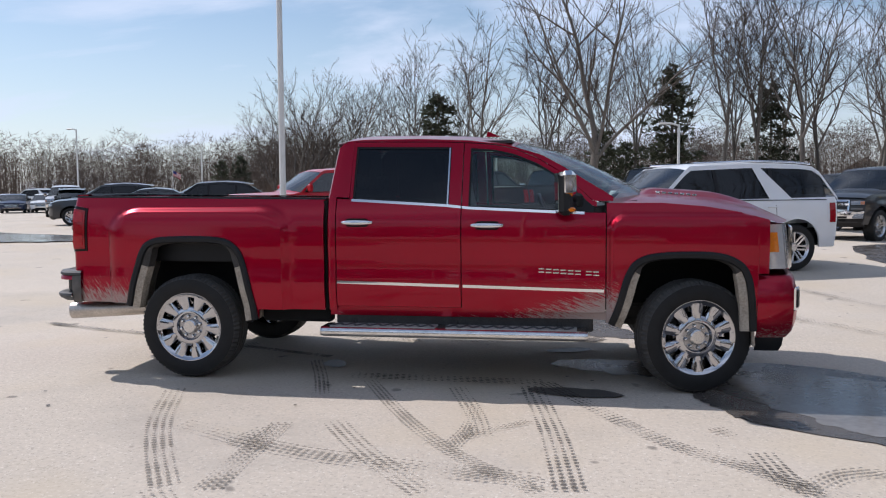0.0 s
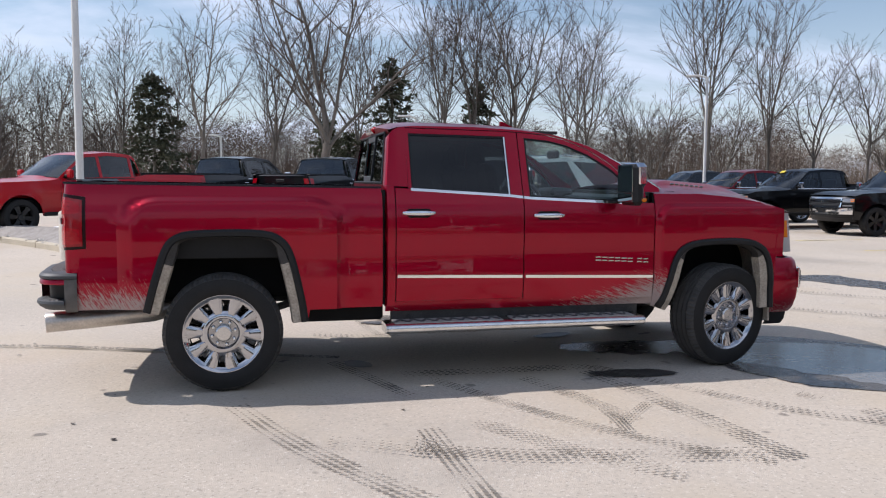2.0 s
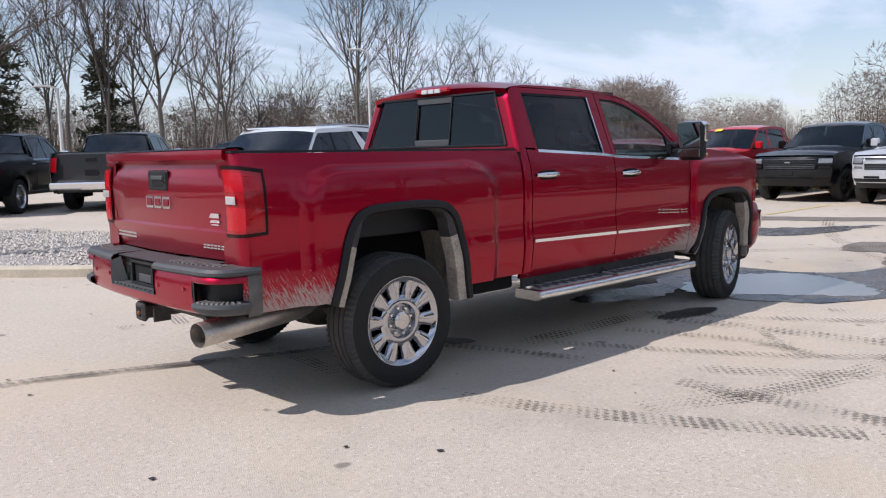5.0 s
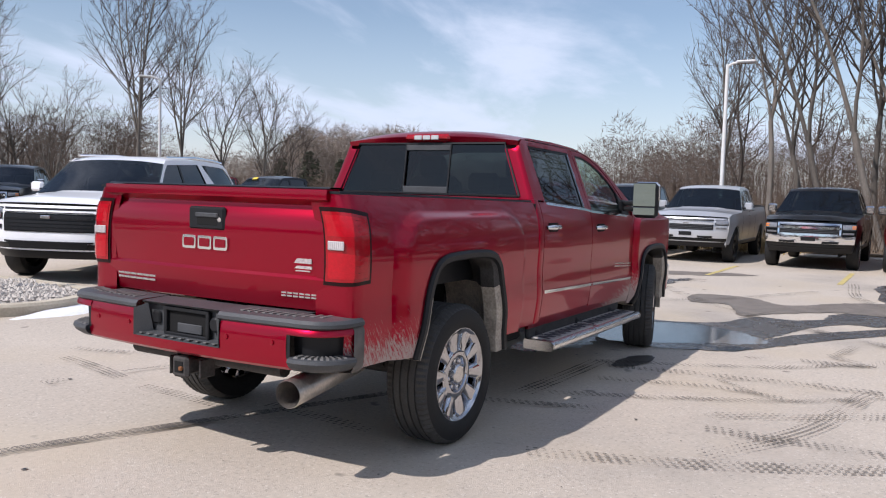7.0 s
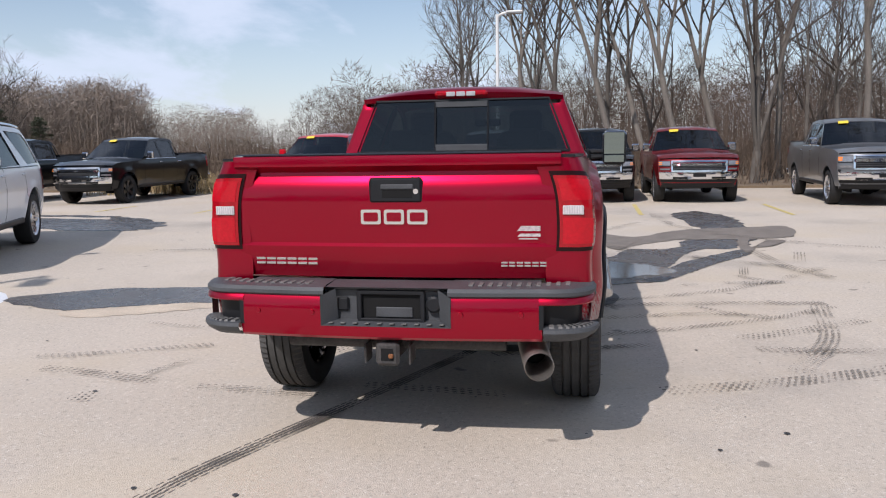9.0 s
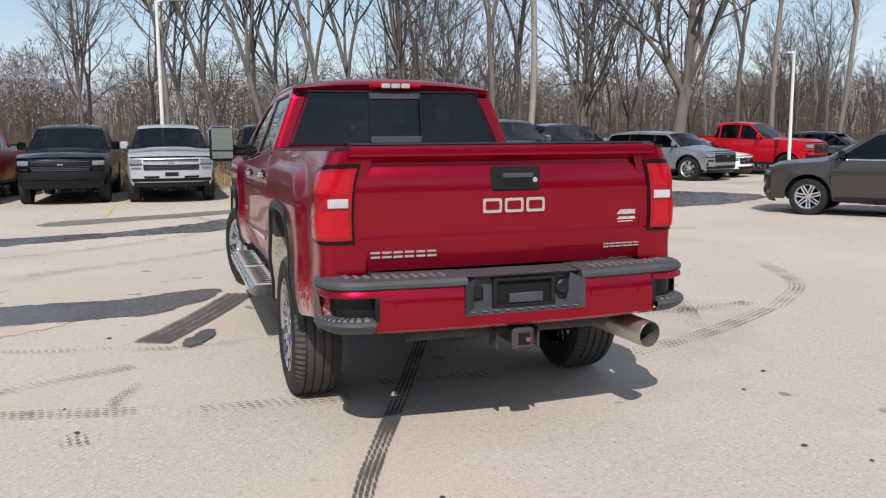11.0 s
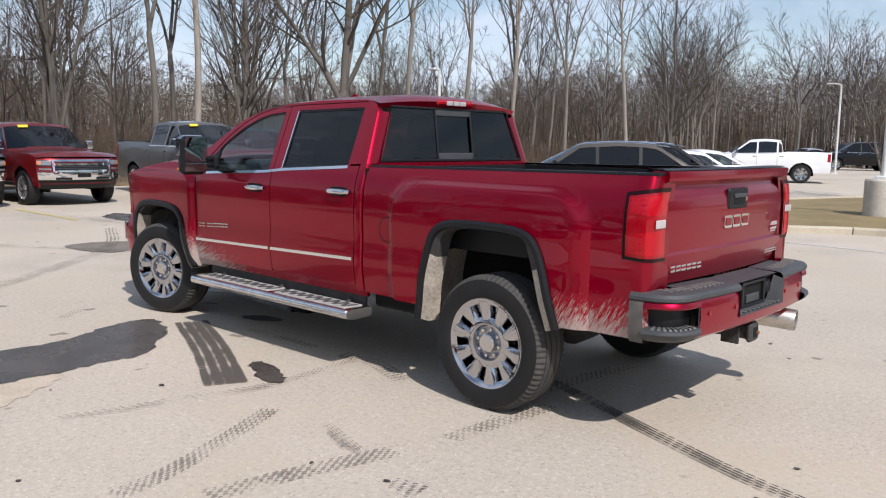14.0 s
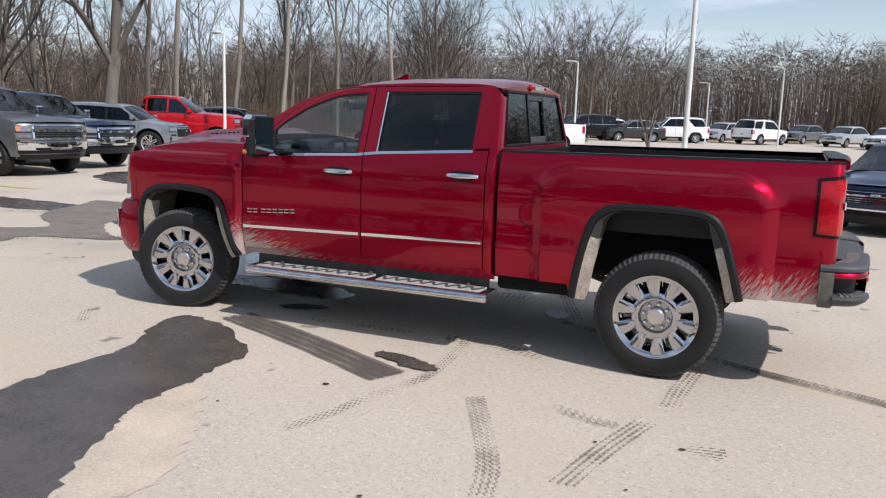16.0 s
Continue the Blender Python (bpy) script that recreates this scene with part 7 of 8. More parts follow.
def thicket(name, count, place, low, high, seed, label, twigs=330, stout=1.0, material=None):
    """A dense stand of far bare trees in one mesh: thin stems and many fine tapering twigs."""
    g = np.random.default_rng(seed)
    rnd = random.Random(seed)
    spots = np.array([place(rnd) for _ in range(count)])
    h = g.uniform(low, high, count)
    n = count * twigs
    own = np.repeat(np.arange(count), twigs)
    t = g.uniform(0.0, 1.0, n) ** 0.8
    a = g.uniform(0, 2 * np.pi, n)
    bulge = np.sin(np.pi * np.clip(0.12 + 0.84 * t, 0, 1)) ** 0.8
    rad = np.sqrt(g.uniform(0, 1, n)) * bulge * h[own] * 0.36
    p = spots[own] + np.stack([np.cos(a) * rad, np.sin(a) * rad, t * h[own] * 0.95], 1)
    out = np.stack([np.cos(a), np.sin(a), np.zeros(n)], 1) * g.uniform(0.1, 1.1, n)[:, None]
    d = out + g.normal(0, 0.55, (n, 3)) + np.array([0, 0, 0.55])
    d /= np.linalg.norm(d, axis=1)[:, None]
    ln = g.uniform(0.3, 1.1, n) * h[own] / 9
    w = g.normal(0, 1, (n, 3))
    w = np.cross(d, w)
    w = w / np.linalg.norm(w, axis=1)[:, None] * (g.uniform(0.008, 0.020, n) * stout * (h[own] / 8))[:, None]
    tri = np.stack([p - w, p + w, p + d * ln[:, None]], 1).reshape(-1, 3)
    foot = spots - np.array([0, 0, 0.3])
    top = spots + np.stack([g.normal(0, 0.35, count), g.normal(0, 0.35, count), h * 0.8], 1)
    b = g.uniform(0, np.pi, count)
    stems = []
    for q in (0, np.pi / 2, 0.5, 2.1, 1.2, 2.8):
        e = np.stack([np.cos(b + q), np.sin(b + q), 0 * b], 1) * (h * 0.007)[:, None]
        shift = 0 if q in (0, np.pi / 2) else g.normal(0, 1.3, (count, 3)) * np.array([1, 1, 0.0])
        stems.append(np.stack([foot - e + shift, foot + e + shift, top + shift * 1.2], 1).reshape(-1, 3))
    vs = np.concatenate([tri] + stems)
    me = bpy.data.meshes.new(name)
    me.vertices.add(len(vs))
    me.vertices.foreach_set("co", vs.ravel())
    me.loops.add(len(vs))
    me.loops.foreach_set("vertex_index", np.arange(len(vs)))
    me.polygons.add(len(vs) // 3)
    me.polygons.foreach_set("loop_start", np.arange(0, len(vs), 3))
    me.materials.append(material or THICKET)
    me.update(calc_edges=True)
    return tagged(new(name, me), label, "woods", "", "stuff")


def east_place(r):
    y = r.uniform(-95, 30)
    near = 58 if y < 20 else 76
    return (r.uniform(near, near + 24) if r.random() < 0.5 else r.uniform(near + 20, 115)), y, 0.1


thicket("far_woods_east", 800, east_place, 6.0, 8.8, 1, "dense bare brown woods behind the cars", 360, 1.6)
far_woods("bare_saplings_east", 70, lambda r: (r.uniform(34, 70), r.uniform(-75, 6), 0.1), 7.0, 11.0, 11, "thin bare saplings in front of the woods")
thicket("far_woods_north", 680, ring_place(54, 112, 70, 120, 2, -6, 0.3), 5.5, 7.8, 2, "dense bare brown woods to the north", 300, 1.6)
thicket("far_woods_north_east", 330, ring_place(33, 43, 90, 112, 0, -4, 0.1), 6.5, 9.4, 12, "low rounded hump of bare woods in a sunlit tone", 300, 1.7, HUMPWOOD)
thicket("far_woods_north_east", 220, ring_place(43, 54, 84, 110, 0, -4, 0.1), 4.0, 5.8, 16, "low bare woods in a sunlit tone beyond the trees", 260, 1.7, HUMPWOOD)
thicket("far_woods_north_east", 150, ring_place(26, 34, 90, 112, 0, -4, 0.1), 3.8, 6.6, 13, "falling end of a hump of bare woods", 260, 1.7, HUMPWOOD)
thicket("far_woods_north_east", 150, ring_place(14, 26, 90, 112, 0, -4, 0.1), 2.5, 5.0, 14, "low bare brown scrub far off", 200, 2.0)
thicket("far_woods_south", 800, ring_place(-114, -50, 98, 150), 9, 13, 3, "dense bare brown woods far to the south", 330, 1.3)
# out of view; added so that glass and paint mirror something dark
thicket("woods_behind", 360, ring_place(152, 236, 62, 90), 8, 12, 15, "unseen bare brown woods added to darken reflections", 200, 2.5)
thicket("far_woods_west", 680, ring_place(106, 152, 105, 175), 6, 10, 4, "low bare woods on the western horizon", 260, 1.8)


def brush(name, count, place, seed, label, tall=1.8, material=None):
    rnd = random.Random(seed)
    b = Build()
    for _ in range(count):
        x, y, z = place(rnd)
        for k in range(7):
            h = tall * rnd.uniform(0.35, 1.0)
            p = Vector((x + rnd.uniform(-0.4, 0.4), y + rnd.uniform(-0.4, 0.4), z - 0.05))
            e = p + Vector((rnd.uniform(-0.35, 0.35) * h, rnd.uniform(-0.35, 0.35) * h, h))
            w = Vector((rnd.uniform(-1, 1), rnd.uniform(-1, 1), 0)).normalized() * 0.014
            b.add([p - w, p + w, e], [(0, 1, 2)])
            for j in range(3):
                s = p.lerp(e, rnd.uniform(0.3, 0.9))
                f = s + Vector((rnd.gauss(0, 0.25), rnd.gauss(0, 0.25), rnd.uniform(0.05, 0.4))) * h * 0.6
                b.add([s - w * 0.6, s + w * 0.6, f], [(0, 1, 2)])
    return flat(name, b, material or BRUSH, label, "undergrowth", "stuff", smooth=0)


brush("undergrowth_east", 4200, lambda r: (r.uniform(23, 60), r.uniform(-60, 22), 0.08), 6, "tangled brown undergrowth among the trunks", 2.2)
brush("undergrowth_north", 2200, ring_place(40, 115, 48, 85, 2, -6, 0.3), 7, "tangled brown undergrowth below the trees", 2.6)
STRAW = mat("dry_reed_grass", (0.42, 0.32, 0.17), 0.95, vary=0.3, scale=1.0, fine=10)
brush("tall_dry_grass", 700, lambda r: (r.uniform(20.8, 24), r.uniform(0, 16), 0.04), 8, "tan dry grass strip behind the cars", 0.8, STRAW)

# ---- lamp posts ----
POLE = mat("white_painted_steel", (0.66, 0.66, 0.64), 0.45, vary=0.08, scale=2, fine=30)
CONC = mat("cast_concrete", (0.52, 0.48, 0.42), 0.9, vary=0.25, scale=5, fine=40, bump=0.004, bump_scale=50)


def lamp_post(x, y, height, face, foot=False, z=None, thick=0.065, heads=1):
    root = thing("lamp_post", "white painted steel car park lamp post" + (" on a round concrete foot" if foot else ""), "lamp post", pose(x, y, ground_at(x, y) if z is None else z, 0, 0, face), "lamp posts")
    base = 0.0
    if foot:
        b = Build().spin([(0.0, 0.0), (0.36, 0.0), (0.36, 0.78), (0.33, 0.82), (0, 0.82)], 24, pose(0, 0, -0.05, 90, 0, 0))
        part("concrete_foot", b, CONC, root, "chipped round concrete foot")
        base = 0.75
    part("pole", Build().tube([(0, 0, base), (0, 0, height)], [thick, thick * 0.75], 12), POLE, root)
    part("base_plate", Build().box((0, 0, base + 0.04), (0.30, 0.30, 0.09), bevel=0.02), POLE, root)
    for h in range(heads):
        s = 1 if h == 0 else -1
        part("arm", Build().tube([(0, 0, height - 0.06), (s * 0.16, 0, height + 0.02), (s * 0.30, 0, height + 0.04)], 0.035, 8), POLE, root)
        hd = part("lamp_head", Build().box((s * 0.52, 0, height + 0.045), (0.52, 0.30, 0.07), bevel=0.025), POLE, root, "flat white lamp head")
        part("lamp_lens", Build().box((s * 0.54, 0, height + 0.005), (0.40, 0.24, 0.014), bevel=0.004), CLEARLENS, hd)
    return root


lamp_post(-2.6, 8.2, 7.0, 200, foot=True, z=0.16)
lamp_post(7.0, 26.9, 4.05, 180, z=0.0)
lamp_post(-1.1, 35.1, 3.45, 180, z=0.1)
lamp_post(17.5, 22.1, 5.5, 150)
lamp_post(20.4, 1.85, 5.4, 270)
lamp_post(19.6, -19.5, 4.4, 340)
lamp_post(1.8, -14.0, 7.2, 270, foot=True, z=0.2)
lamp_post(12.9, -46.4, 5.2, 10)
lamp_post(6.5, -63.3, 4.7, 0)
lamp_post(0.8, -53.6, 5.35, 0)
lamp_post(-8.5, -60.0, 6.0, 10)
lamp_post(-29.4, 60.5, 5.2, 180)
lamp_post(-35.3, 51.4, 6.1, 180)

# ---- a house beyond the trees, a flagpole ----
SIDING = mat("tan_siding", (0.46, 0.41, 0.34), 0.8, vary=0.12, scale=3, fine=30)
SHINGLE = mat("weathered_shingles", (0.30, 0.265, 0.22), 0.9, vary=0.3, scale=4, fine=30)
house = thing("house", "small beige sided house with a grey gable roof", "house", pose(33.5, 88, 0.2, 0, 0, -20))
part("wall", Build().box((0, 5, 1.3), (6.4, 10, 2.6)), SIDING, house)
part("gable", Build().prism([(-3.2, 2.55), (3.2, 2.55), (0, 4.5)], "y", 0.02, 9.98), SIDING, house, smooth=0)
for s in (1, -1):
    part("roof", Build().add([(s * 3.6, -0.4, 2.35), (s * 3.6, 10.4, 2.35), (0, 10.4, 4.62), (0, -0.4, 4.62), (s * 3.6, -0.4, 2.23), (s * 3.6, 10.4, 2.23), (0, 10.4, 4.50), (0, -0.4, 4.50)], [(0, 1, 2, 3), (4, 5, 6, 7), (0, 3, 7, 4), (0, 1, 5, 4), (1, 2, 6, 5)]), SHINGLE, house, smooth=0)
part("window", Build().box((0, -0.02, 1.5), (1.2, 0.06, 1.1), bevel=0.02), CARGLASS, house)
flag = thing("flagpole", "thin flagpole with a striped flag", "flagpole", pose(-40.0, 75.6, 0.0, 0, 0, 0))
part("pole", Build().tube([(0, 0, 0), (0, 0, 3.9)], 0.03, 8), POLE, flag)
FLAGRED, FLAGWHITE, FLAGBLUE = mat("flag_red", (0.5, 0.03, 0.04), 0.8), mat("flag_white", (0.75, 0.74, 0.73), 0.8), mat("flag_blue", (0.03, 0.05, 0.2), 0.8)
for k in range(7):
    part("flag_stripe", Build().grid([[(0.04 + 0.9 * t, 0.06 * math.sin(5 * t), 3.85 - 0.08 * k - 0.45 * t - d) for d in (0, 0.08)] for t in span(0, 1, 7)]), (FLAGRED, FLAGWHITE)[k % 2], flag)
part("flag_canton", Build().grid([[(0.04 + 0.4 * t, 0.06 * math.sin(2 * t) - 0.008, 3.85 - 0.2 * t - d) for d in (0, 0.3)] for t in span(0, 1, 5)]), FLAGBLUE, flag)


# ---- water, damp stains and tyre prints on the asphalt ----
WATER = mat("shallow_puddle", (0.17, 0.152, 0.135), 0.10, vary=0.3, scale=2, fine=20, bump=0.0006, bump_scale=9, spec=0.6)
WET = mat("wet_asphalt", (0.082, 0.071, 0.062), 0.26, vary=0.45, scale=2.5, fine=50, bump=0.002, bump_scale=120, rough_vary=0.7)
DAMP = mat("damp_stain", (0.185, 0.158, 0.132), 0.65, vary=0.35, scale=4, fine=60, bump=0.002, bump_scale=120)
OIL = mat("dark_oil_spot", (0.05, 0.044, 0.04), 0.45, vary=0.4, scale=12, fine=60)
SAND = mat("dried_silt", (0.50, 0.42, 0.325), 0.9, vary=0.25, scale=3, fine=60)


def pool(name, points, material, label, rough=0.03, seed=0, z=0.004, n=70):
    o = blob(points, n, rough, seed)
    c = (sum(p[0] for p in o) / n, sum(p[1] for p in o) / n)
    area = sum(a[0] * b[1] - b[0] * a[1] for a, b in zip(o, o[1:] + o[:1]))
    o = o if area > 0 else o[::-1]
    z += 0.0002 * (seed % 20)
    b = Build().add([(p[0], p[1], lift(*p) + z) for p in o], [tuple(range(n))])
    return flat(name, b, material, label, "stain", "structure", smooth=0)


WETP = [(3.92, -0.96), (4.05, -1.44), (4.22, -1.74), (4.94, -2.16), (5.75, -2.59), (6.55, -3.08), (7.04, -3.08), (6.45, -2.62), (5.74, -2.15), (5.15, -1.88), (5.7, -2.02), (6.61, -2.28), (7.66, -2.95), (7.76, -2.66), (6.98, -1.99), (6.93, -1.48), (6.08, -1.19), (5.6, -0.4), (4.9, 0.1), (4.3, 0.0)]
pool("damp_patch", WETP, WET, "dark wet patch with trailing streaks ahead of the truck", 0.015, 13, 0.0035, 220)
pool("puddle", [(4.0, -0.55), (4.5, -0.25), (5.2, -0.35), (5.7, -0.9), (5.5, -1.5), (5.0, -1.95), (4.75, -1.85), (4.45, -1.4)], WATER, "shallow puddle mirroring the sky", 0.04, 1, 0.0075)
pool("damp_patch", [(9.0, -0.26), (9.13, -0.98), (8.51, -1.63), (9.38, -2.29), (9.83, -2.9), (10.11, -3.76), (10.29, -4.34), (8.72, -4.12), (8.29, -3.43), (8.16, -2.82), (8.12, -2.28), (7.36, -1.61), (6.89, -1.33), (7.98, -0.92), (7.97, -0.41)], DAMP, "broad damp streak across the car park", 0.03, 14, 0.005, 160)
pool("damp_patch", [(8.13, -3.16), (8.33, -3.36), (7.32, -3.21), (7.35, -3.48), (8.02, -3.84), (8.15, -3.64), (7.41, -3.32), (6.72, -3.13), (6.8, -3.03)], DAMP, "damp smear joining two streaks", 0.015, 15, 0.006, 90)
pool("damp_patch", [(1.83, 1.42), (1.75, 1.33), (1.35, 1.47), (1.33, 1.6), (1.53, 1.57)], WET, "small dark wet spot", 0.02, 16, 0.008, 40)
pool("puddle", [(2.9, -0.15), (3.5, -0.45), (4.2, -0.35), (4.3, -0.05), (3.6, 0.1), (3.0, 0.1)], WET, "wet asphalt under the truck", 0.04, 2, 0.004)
pool("damp_patch", [(3.41, 3.11), (3.42, 2.62), (3.41, 2.1), (3.65, 1.62), (3.66, 1.22), (3.17, 1.34), (2.63, 1.81), (2.58, 2.15), (2.54, 2.52), (2.53, 2.96), (2.4, 3.25), (2.2, 3.7), (2.05, 4.1), (2.5, 5.0), (3.2, 4.2)], WET, "dark wet patch trailing from the front wheel", 0.025, 3, 0.004, 110)
pool("silt_patch", [(2.5, 2.5), (2.53, 2.96), (2.36, 3.28), (2.16, 3.72), (1.95, 4.0), (1.75, 3.7), (1.95, 3.2), (2.2, 2.8)], SAND, "pale dried silt beside a wet patch", 0.03, 4, 0.003)
pool("damp_patch", [(8.2, 4.3), (8.6, 3.2), (8.9, 2.5), (9.3, 0.9), (10.9, 0.5), (11.6, 0.4), (10.6, 1.3), (9.6, 2.6), (9.2, 4.3)], WET, "long wet streak across the car park", 0.07, 5, 0.004)
pool("damp_patch", [(11.0, 3.7), (11.6, 2.2), (12.2, 0.8), (13.2, -0.4), (13.4, 0.2), (12.6, 2.0), (11.8, 3.8)], DAMP, "damp streak across the car park", 0.06, 6, 0.004)
pool("damp_patch", [(7.5, -2.2), (9.5, -2.8), (12.5, -2.6), (13.5, -3.2), (12, -3.7), (9.0, -3.6), (7.2, -3.0)], WET, "wet streak in front of parked cars", 0.08, 7, 0.004)
pool("damp_patch", [(10.5, -8.0), (12.5, -7.0), (14.5, -8.4), (14.6, -11.5), (12.5, -12.6), (10.8, -10.6)], WET, "wet patch in front of parked cars", 0.12, 8, 0.004)
pool("damp_patch", [(8.6, 8.0), (9.2, 12.5), (11.4, 13.2), (12.2, 10.6), (11.0, 8.2), (9.6, 7.2)], WET, "wet patch behind a white car", 0.1, 9, 0.004)
pool("puddle", [(-14.5, 12.5), (-9.5, 13.2), (-8.6, 14.4), (-12, 15.2), (-19, 17.5), (-22, 15.5)], WATER, "thin sheet of melt water", 0.1, 11, 0.03)
for k, (x, y, w, h, a, m) in enumerate(((3.07, -1.10, 0.36, 0.13, -10, OIL), (3.01, 0.50, 0.22, 0.10, 20, OIL), (1.02, -0.36, 0.10, 0.16, 30, OIL))):
    c, s = math.cos(radians(a)), math.sin(radians(a))
    pts = [(x + c * u * w - s * v * h, y + s * u * w + c * v * h) for u, v in ((1, 0), (0.5, 0.9), (-0.4, 0.8), (-1, 0.1), (-0.6, -0.8), (0.4, -0.9))]
    pool("stain_spot", pts, m, "dark spot on the asphalt", 0.012, 30 + k, 0.008 + 0.0008 * k, 26)


def print_mat(name, color, most, lug, worn, fill=0.0, rib=0.0, bar=0.0):
    """Tread marks: rows of lugs with worn gaps, thinning out to the bare asphalt."""
    m = bpy.data.materials.new(name)
    m.use_nodes = True
    n, l = m.node_tree.nodes, m.node_tree.links
    b = n["Principled BSDF"]
    b.inputs["Base Color"].default_value = (*color, 1)
    b.inputs["Roughness"].default_value = 0.8
    uv = n.new("ShaderNodeUVMap")
    se = n.new("ShaderNodeSeparateXYZ")
    l.new(uv.outputs[0], se.inputs[0])
    co = n.new("ShaderNodeTexCoord")

    def op(kind, a, c=0.0, e=None):
        k = n.new("ShaderNodeMath")
        k.operation = kind
        for i, v in enumerate((a, c) if e is None else (a, c, e)):
            if isinstance(v, (int, float)):
                k.inputs[i].default_value = v
            else:
                l.new(v, k.inputs[i])
        return k.outputs[0]

    def noise_at(scale, detail):
        t = n.new("ShaderNodeTexNoise")
        t.inputs["Scale"].default_value, t.inputs["Detail"].default_value = scale, detail
        l.new(co.outputs["Object"], t.inputs["Vector"])
        return t.outputs["Fac"]

    u, v = se.outputs[0], se.outputs[1]
    ribs = op("SUBTRACT", 0.10 + rib, op("COSINE", op("MULTIPLY", u, 6.2832 * 4)))
    row = op("FLOOR", op("MULTIPLY", u, 4.0))
    lean = op("MULTIPLY", u, 1.7)
    turn = op("ADD", op("ADD", op("MULTIPLY", v, 1.0 / lug), op("MULTIPLY", row, 0.37)), lean)
    bars = op("ADD", op("SINE", op("MULTIPLY", turn, 6.2832)), 0.30 + bar)
    body = op("MULTIPLY", op("MINIMUM", ribs, bars), 0.55)
    wear = op("MULTIPLY", op("SUBTRACT", noise_at(3.2, 4), 0.5), worn)
    grit = op("MULTIPLY", op("SUBTRACT", noise_at(110, 3), 0.5), 1.1)
    edge = op("MULTIPLY", op("POWER", op("ABSOLUTE", op("SUBTRACT", op("MULTIPLY", u, 2.0), 1.0)), 8.0), -0.8)
    f = op("ADD", op("ADD", op("ADD", body, wear), op("ADD", grit, edge)), fill)
    r = n.new("ShaderNodeMapRange")
    r.interpolation_type = "SMOOTHSTEP"
    r.inputs["From Min"].default_value, r.inputs["From Max"].default_value, r.inputs["To Max"].default_value = -0.06, 0.34, most
    l.new(f, r.inputs["Value"])
    l.new(r.outputs[0], b.inputs["Alpha"])
    return m


PRINT = print_mat("damp_tyre_print", (0.15, 0.13, 0.105), 0.70, 0.050, 2.2, -0.07)
DARKPRINT = print_mat("wet_tyre_print", (0.095, 0.083, 0.070), 0.80, 0.052, 2.0, -0.04)
LINEPRINT = print_mat("worn_wet_tyre_line", (0.075, 0.066, 0.057), 0.88, 0.070, 2.6, 0.10, 0.25, 0.7)
WETPRINT = print_mat("soaked_tyre_print", (0.085, 0.074, 0.064), 0.80, 0.060, 1.5, 0.20, 0.62, 1.1)
print_level = [0]


def tyre_print(points, width, label, material=None):
    """A ribbon of tread marks along a smooth curve."""
    total = sum((Vector(a) - Vector(b)).length for a, b in zip(points, points[1:]))
    n = max(int(total / 0.06), 6)
    line = spline(points, n + 1)
    print_level[0] += 1
    z = 0.009 + 0.0004 * print_level[0]
    rows_, uvs, run = [], [], 0.0
    for i, p in enumerate(line):
        d = (line[min(i + 1, n)] - line[max(i - 1, 0)]).normalized()
        s = Vector((-d.y, d.x)) * width / 2
        run += (p - line[i - 1]).length if i else 0
        rows_.append([(q.x, q.y, lift(q.x, q.y) + z) for q in (p + s, p, p - s)])
        uvs.append([(u, run) for u in (0, 0.5, 1)])
    b = Build().grid(rows_)
    me = b.mesh("tyre_print", material or PRINT, 0)
    layer = me.uv_layers.new(name="UVMap")
    flat_uv = [q for r in uvs for q in r]
    for loop in me.loops:
        layer.data[loop.index].uv = flat_uv[loop.vertex_index]
    return tagged(new("tyre_print", me), label, "tyre print", "", "stuff")


T = "damp tyre tread prints on worn asphalt"
tyre_print([(0.08, -1.4), (0.36, -2.14), (0.65, -2.71), (1.01, -3.31)], 0.19, T)
tyre_print([(1.21, -2.15), (1.23, -2.83), (1.25, -3.34)], 0.17, T)
tyre_print([(1.53, -2.08), (1.91, -2.68), (2.33, -3.21)], 0.19, T)
tyre_print([(1.48, -0.94), (1.96, -1.91), (2.39, -2.59), (2.89, -3.13)], 0.13, T)
tyre_print([(2.19, -1.07), (2.41, -1.78), (2.51, -2.24)], 0.16, T)
tyre_print([(2.41, -2.3), (2.56, -2.13), (2.78, -1.9)], 0.08, T)
tyre_print([(2.74, -0.96), (2.93, -2.09), (3.05, -3.1)], 0.2, T, material=DARKPRINT)
tyre_print([(2.84, -0.83), (3.32, -1.75), (3.63, -2.27), (4.0, -2.63), (4.17, -2.89)], 0.15, T, material=DARKPRINT)
tyre_print([(3.93, -1.91), (4.0, -2.09)], 0.14, T)
tyre_print([(4.1, -2.37), (4.14, -2.77), (4.25, -2.99)], 0.18, T, material=DARKPRINT)
tyre_print([(4.62, -2.6), (4.4, -2.71), (4.19, -2.97)], 0.16, T)
tyre_print([(0.82, -0.26), (1.05, -0.85), (1.24, -1.41)], 0.13, T, material=DARKPRINT)
tyre_print([(3.31, 1.03), (2.38, 1.41), (1.52, 1.82)], 0.31, T, material=WETPRINT)
tyre_print([(0.76, 0.94), (1.22, 0.79), (1.56, 0.8)], 0.16, T, material=DARKPRINT)
tyre_print([(2.72, 0.84), (2.26, 0.82), (1.85, 0.81)], 0.08, T)
tyre_print([(0.88, 1.92), (0.65, 2.38), (0.46, 2.81), (0.38, 3.12)], 0.13, T)
tyre_print([(-0.12, 1.86), (-0.01, 2.29), (0.09, 2.83)], 0.15, T)
tyre_print([(-0.26, 0.68), (-0.22, 1.15), (-0.21, 1.52)], 0.14, T)
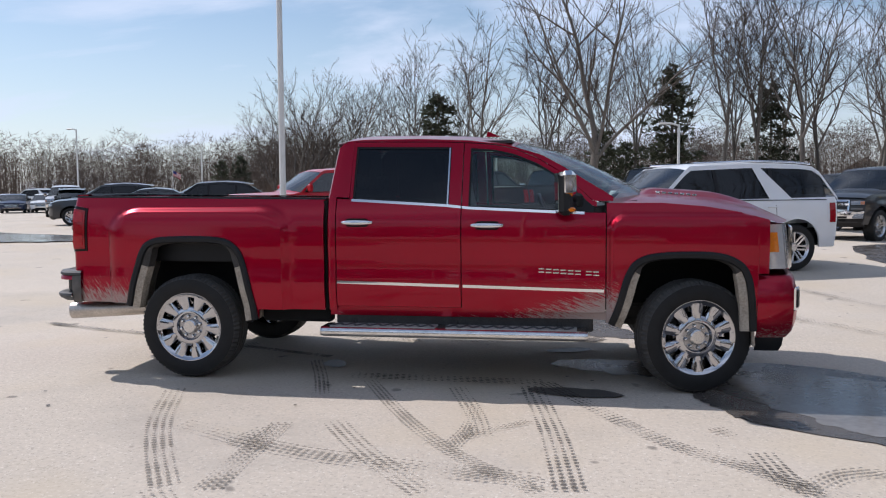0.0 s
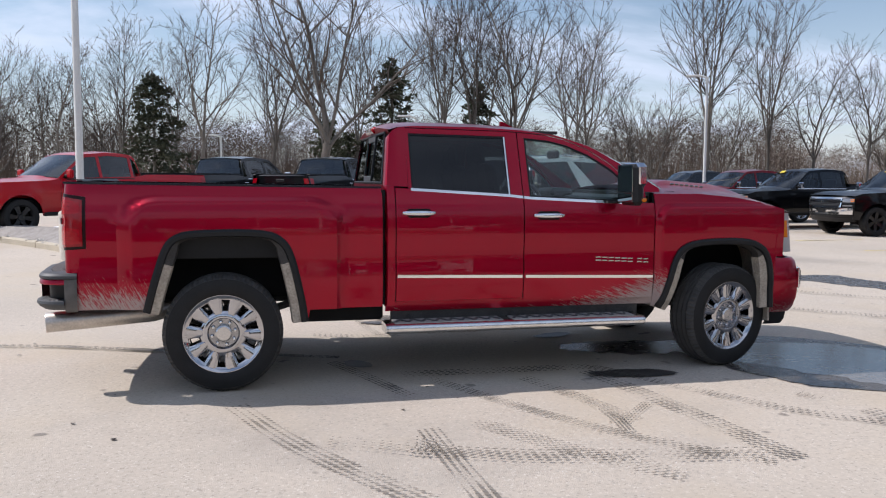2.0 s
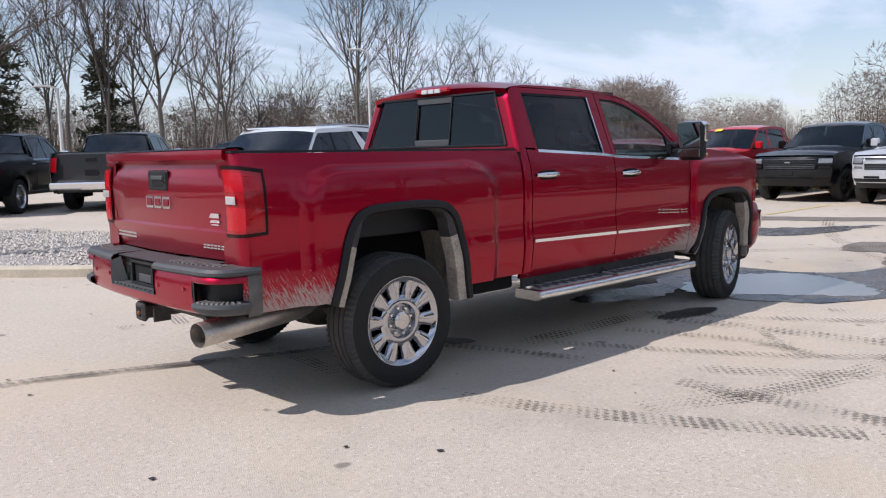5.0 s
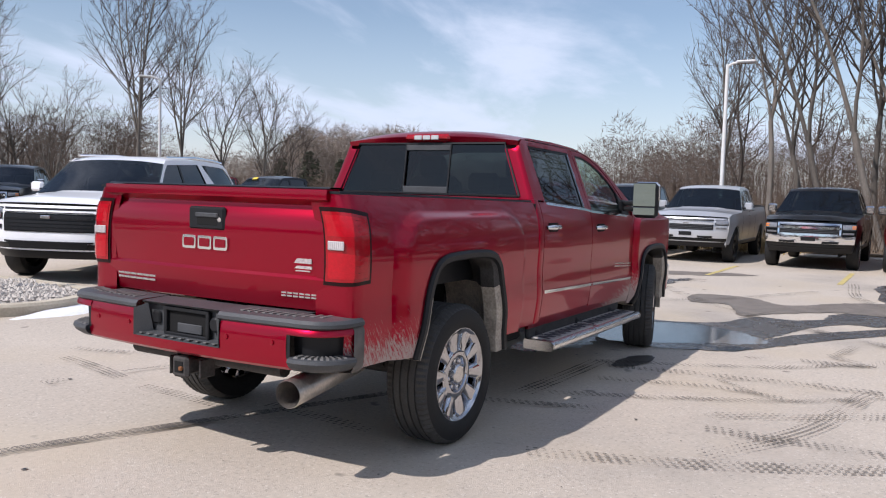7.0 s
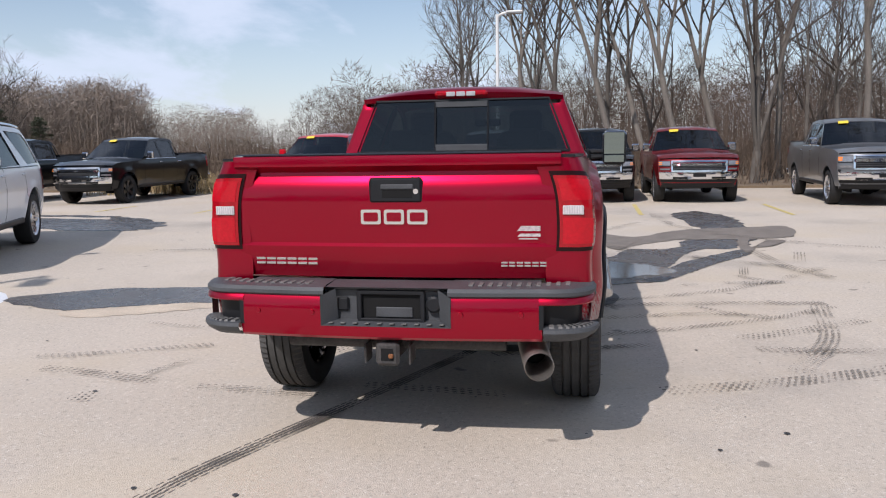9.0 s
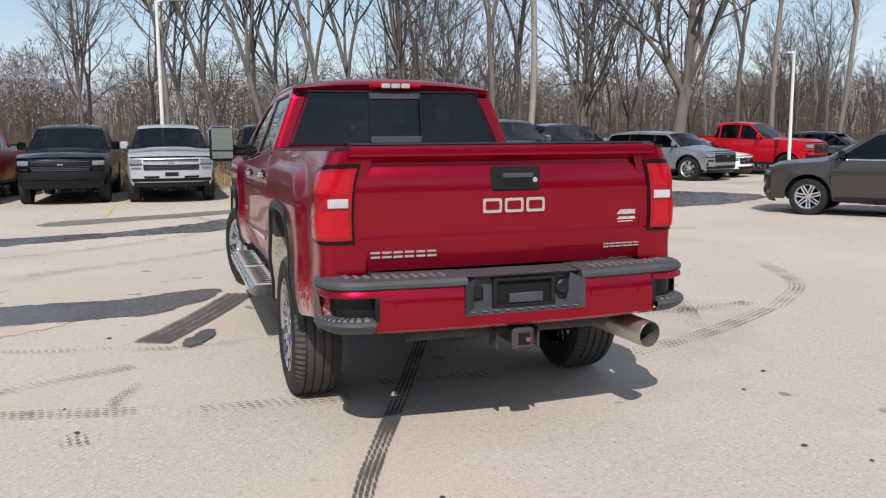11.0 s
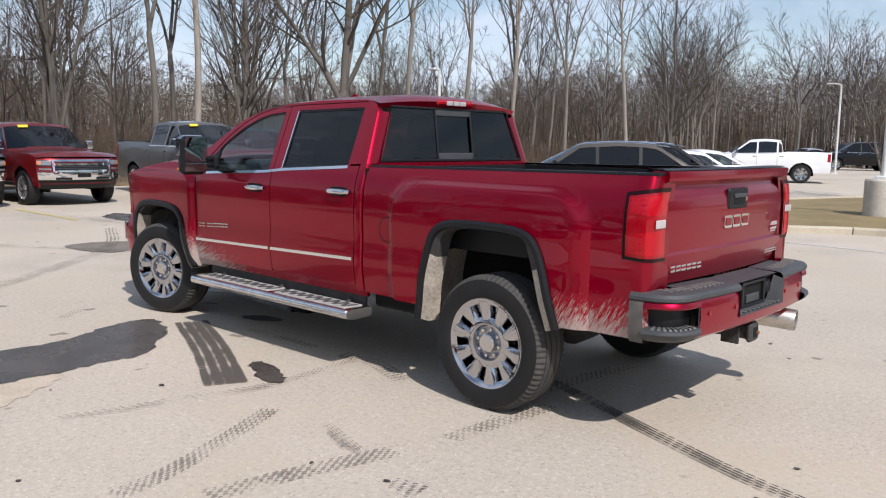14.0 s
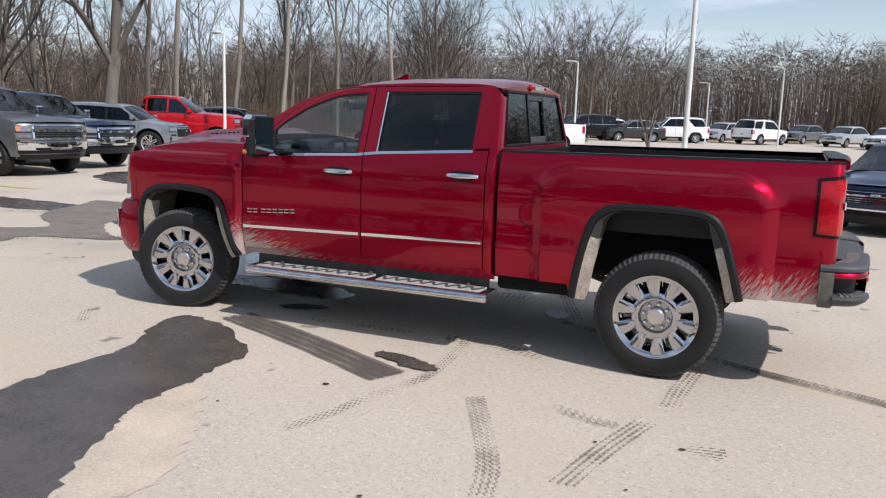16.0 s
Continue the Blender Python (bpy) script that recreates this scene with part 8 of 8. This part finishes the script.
tyre_print([(0.9, -0.1), (-0.11, 0.3), (-0.95, 0.65), (-1.51, 0.87), (-2.1, 1.05), (-2.9, 1.35)], 0.105, T, material=LINEPRINT)
tyre_print([(-0.4, 2.16), (-0.57, 2.13)], 0.16, T, material=DARKPRINT)
tyre_print([(0.34, 1.92), (0.09, 2.01)], 0.05, T, material=DARKPRINT)
tyre_print([(1.59, 2.88), (1.49, 2.54), (1.4, 2.1), (1.29, 1.63), (1.38, 0.76)], 0.09, T)
tyre_print([(-0.13, -0.46), (-0.04, 0.45)], 0.14, T, material=DARKPRINT)
tyre_print([(4.42, 1.52), (4.2, 1.77)], 0.1, T)
tyre_print([(6.84, -3.14), (5.77, -3.21), (5.09, -3.31), (4.52, -3.55)], 0.20, T, material=DARKPRINT)
tyre_print([(5.28, -3.65), (4.68, -3.22), (4.07, -2.8)], 0.14, T)
tyre_print([(2.38, -1.59), (2.41, -2.1), (2.36, -2.47)], 0.10, T)
tyre_print([(2.83, -0.86), (2.04, -0.84), (1.3, -0.81)], 0.20, T, material=DARKPRINT)
tyre_print([(1.17, -2.31), (1.12, -2.52), (1.04, -2.62)], 0.15, T, material=DARKPRINT)
tyre_print([(1.0, -3.4), (1.9, -4.4), (3.2, -5.0)], 0.18, T)
tyre_print([(5.2, 3.2), (6.4, 1.4), (8.4, -0.6), (10.8, -1.8)], 0.22, T)
tyre_print([(5.0, -3.6), (7.0, -1.4), (9.6, 0.4), (12.4, 1.6)], 0.22, T)
tyre_print([(6.2, 5.5), (7.2, 3.0), (9.0, 1.2), (11.5, 0.2)], 0.20, T)
tyre_print([(6.6, -6.5), (7.6, -4.2), (9.8, -2.6), (12.8, -2.2)], 0.22, T)

tyre_print([(0.42, 1.87), (0.0, 2.0)], 0.07, T)
tyre_print([(6.6, -3.7), (5.7, -3.5)], 0.17, T)
tyre_print([(5.2, -2.75), (4.6, -2.65)], 0.12, T)
tyre_print([(0.6, -2.3), (1.6, -2.75), (2.9, -3.0)], 0.18, T)
# painted bay lines and leaves
LINEPAINT = mat("worn_yellow_line", (0.52, 0.42, 0.16), 0.8, vary=0.35, scale=6, fine=50)
for y in (-5.0, -2.0, 0.4, 2.95, 5.4, 8.3, 11.2, 14.9, 18.4):
    flat("bay_line", Build().add([(12.6, y - 0.05, 0.0065), (15.6, y - 0.05, 0.0065), (15.6, y + 0.05, 0.0065), (12.6, y + 0.05, 0.0065)], [(0, 1, 2, 3)]), LINEPAINT, "worn yellow bay line on the asphalt", "line", "structure", smooth=0)
flat("bay_line", Build().add([(-1.5, -9.0, 0.005), (2.6, -9.5, 0.005), (2.6, -9.4, 0.005), (-1.5, -8.9, 0.005)], [(0, 1, 2, 3)]), mat("worn_white_line", (0.55, 0.53, 0.5), 0.8, vary=0.3), "worn white line on the asphalt", "line", "structure", smooth=0)
specks = Build()
sr = random.Random(9)
for _ in range(170):
    x, y = sr.uniform(-4, 8), sr.uniform(-6, 6)
    r, a = sr.uniform(0.004, 0.022) * sr.random() + 0.004, sr.uniform(0, 6)
    specks.add([(x + r * sr.uniform(0.6, 1.3) * math.cos(a + k), y + r * sr.uniform(0.5, 1.1) * math.sin(a + k), 0.0075) for k in span(0, 5.2, 6)], [tuple(range(6))])
flat("ground_specks", specks, OIL, "small dark oil specks and wet crumbs", "specks", "stuff", smooth=0)
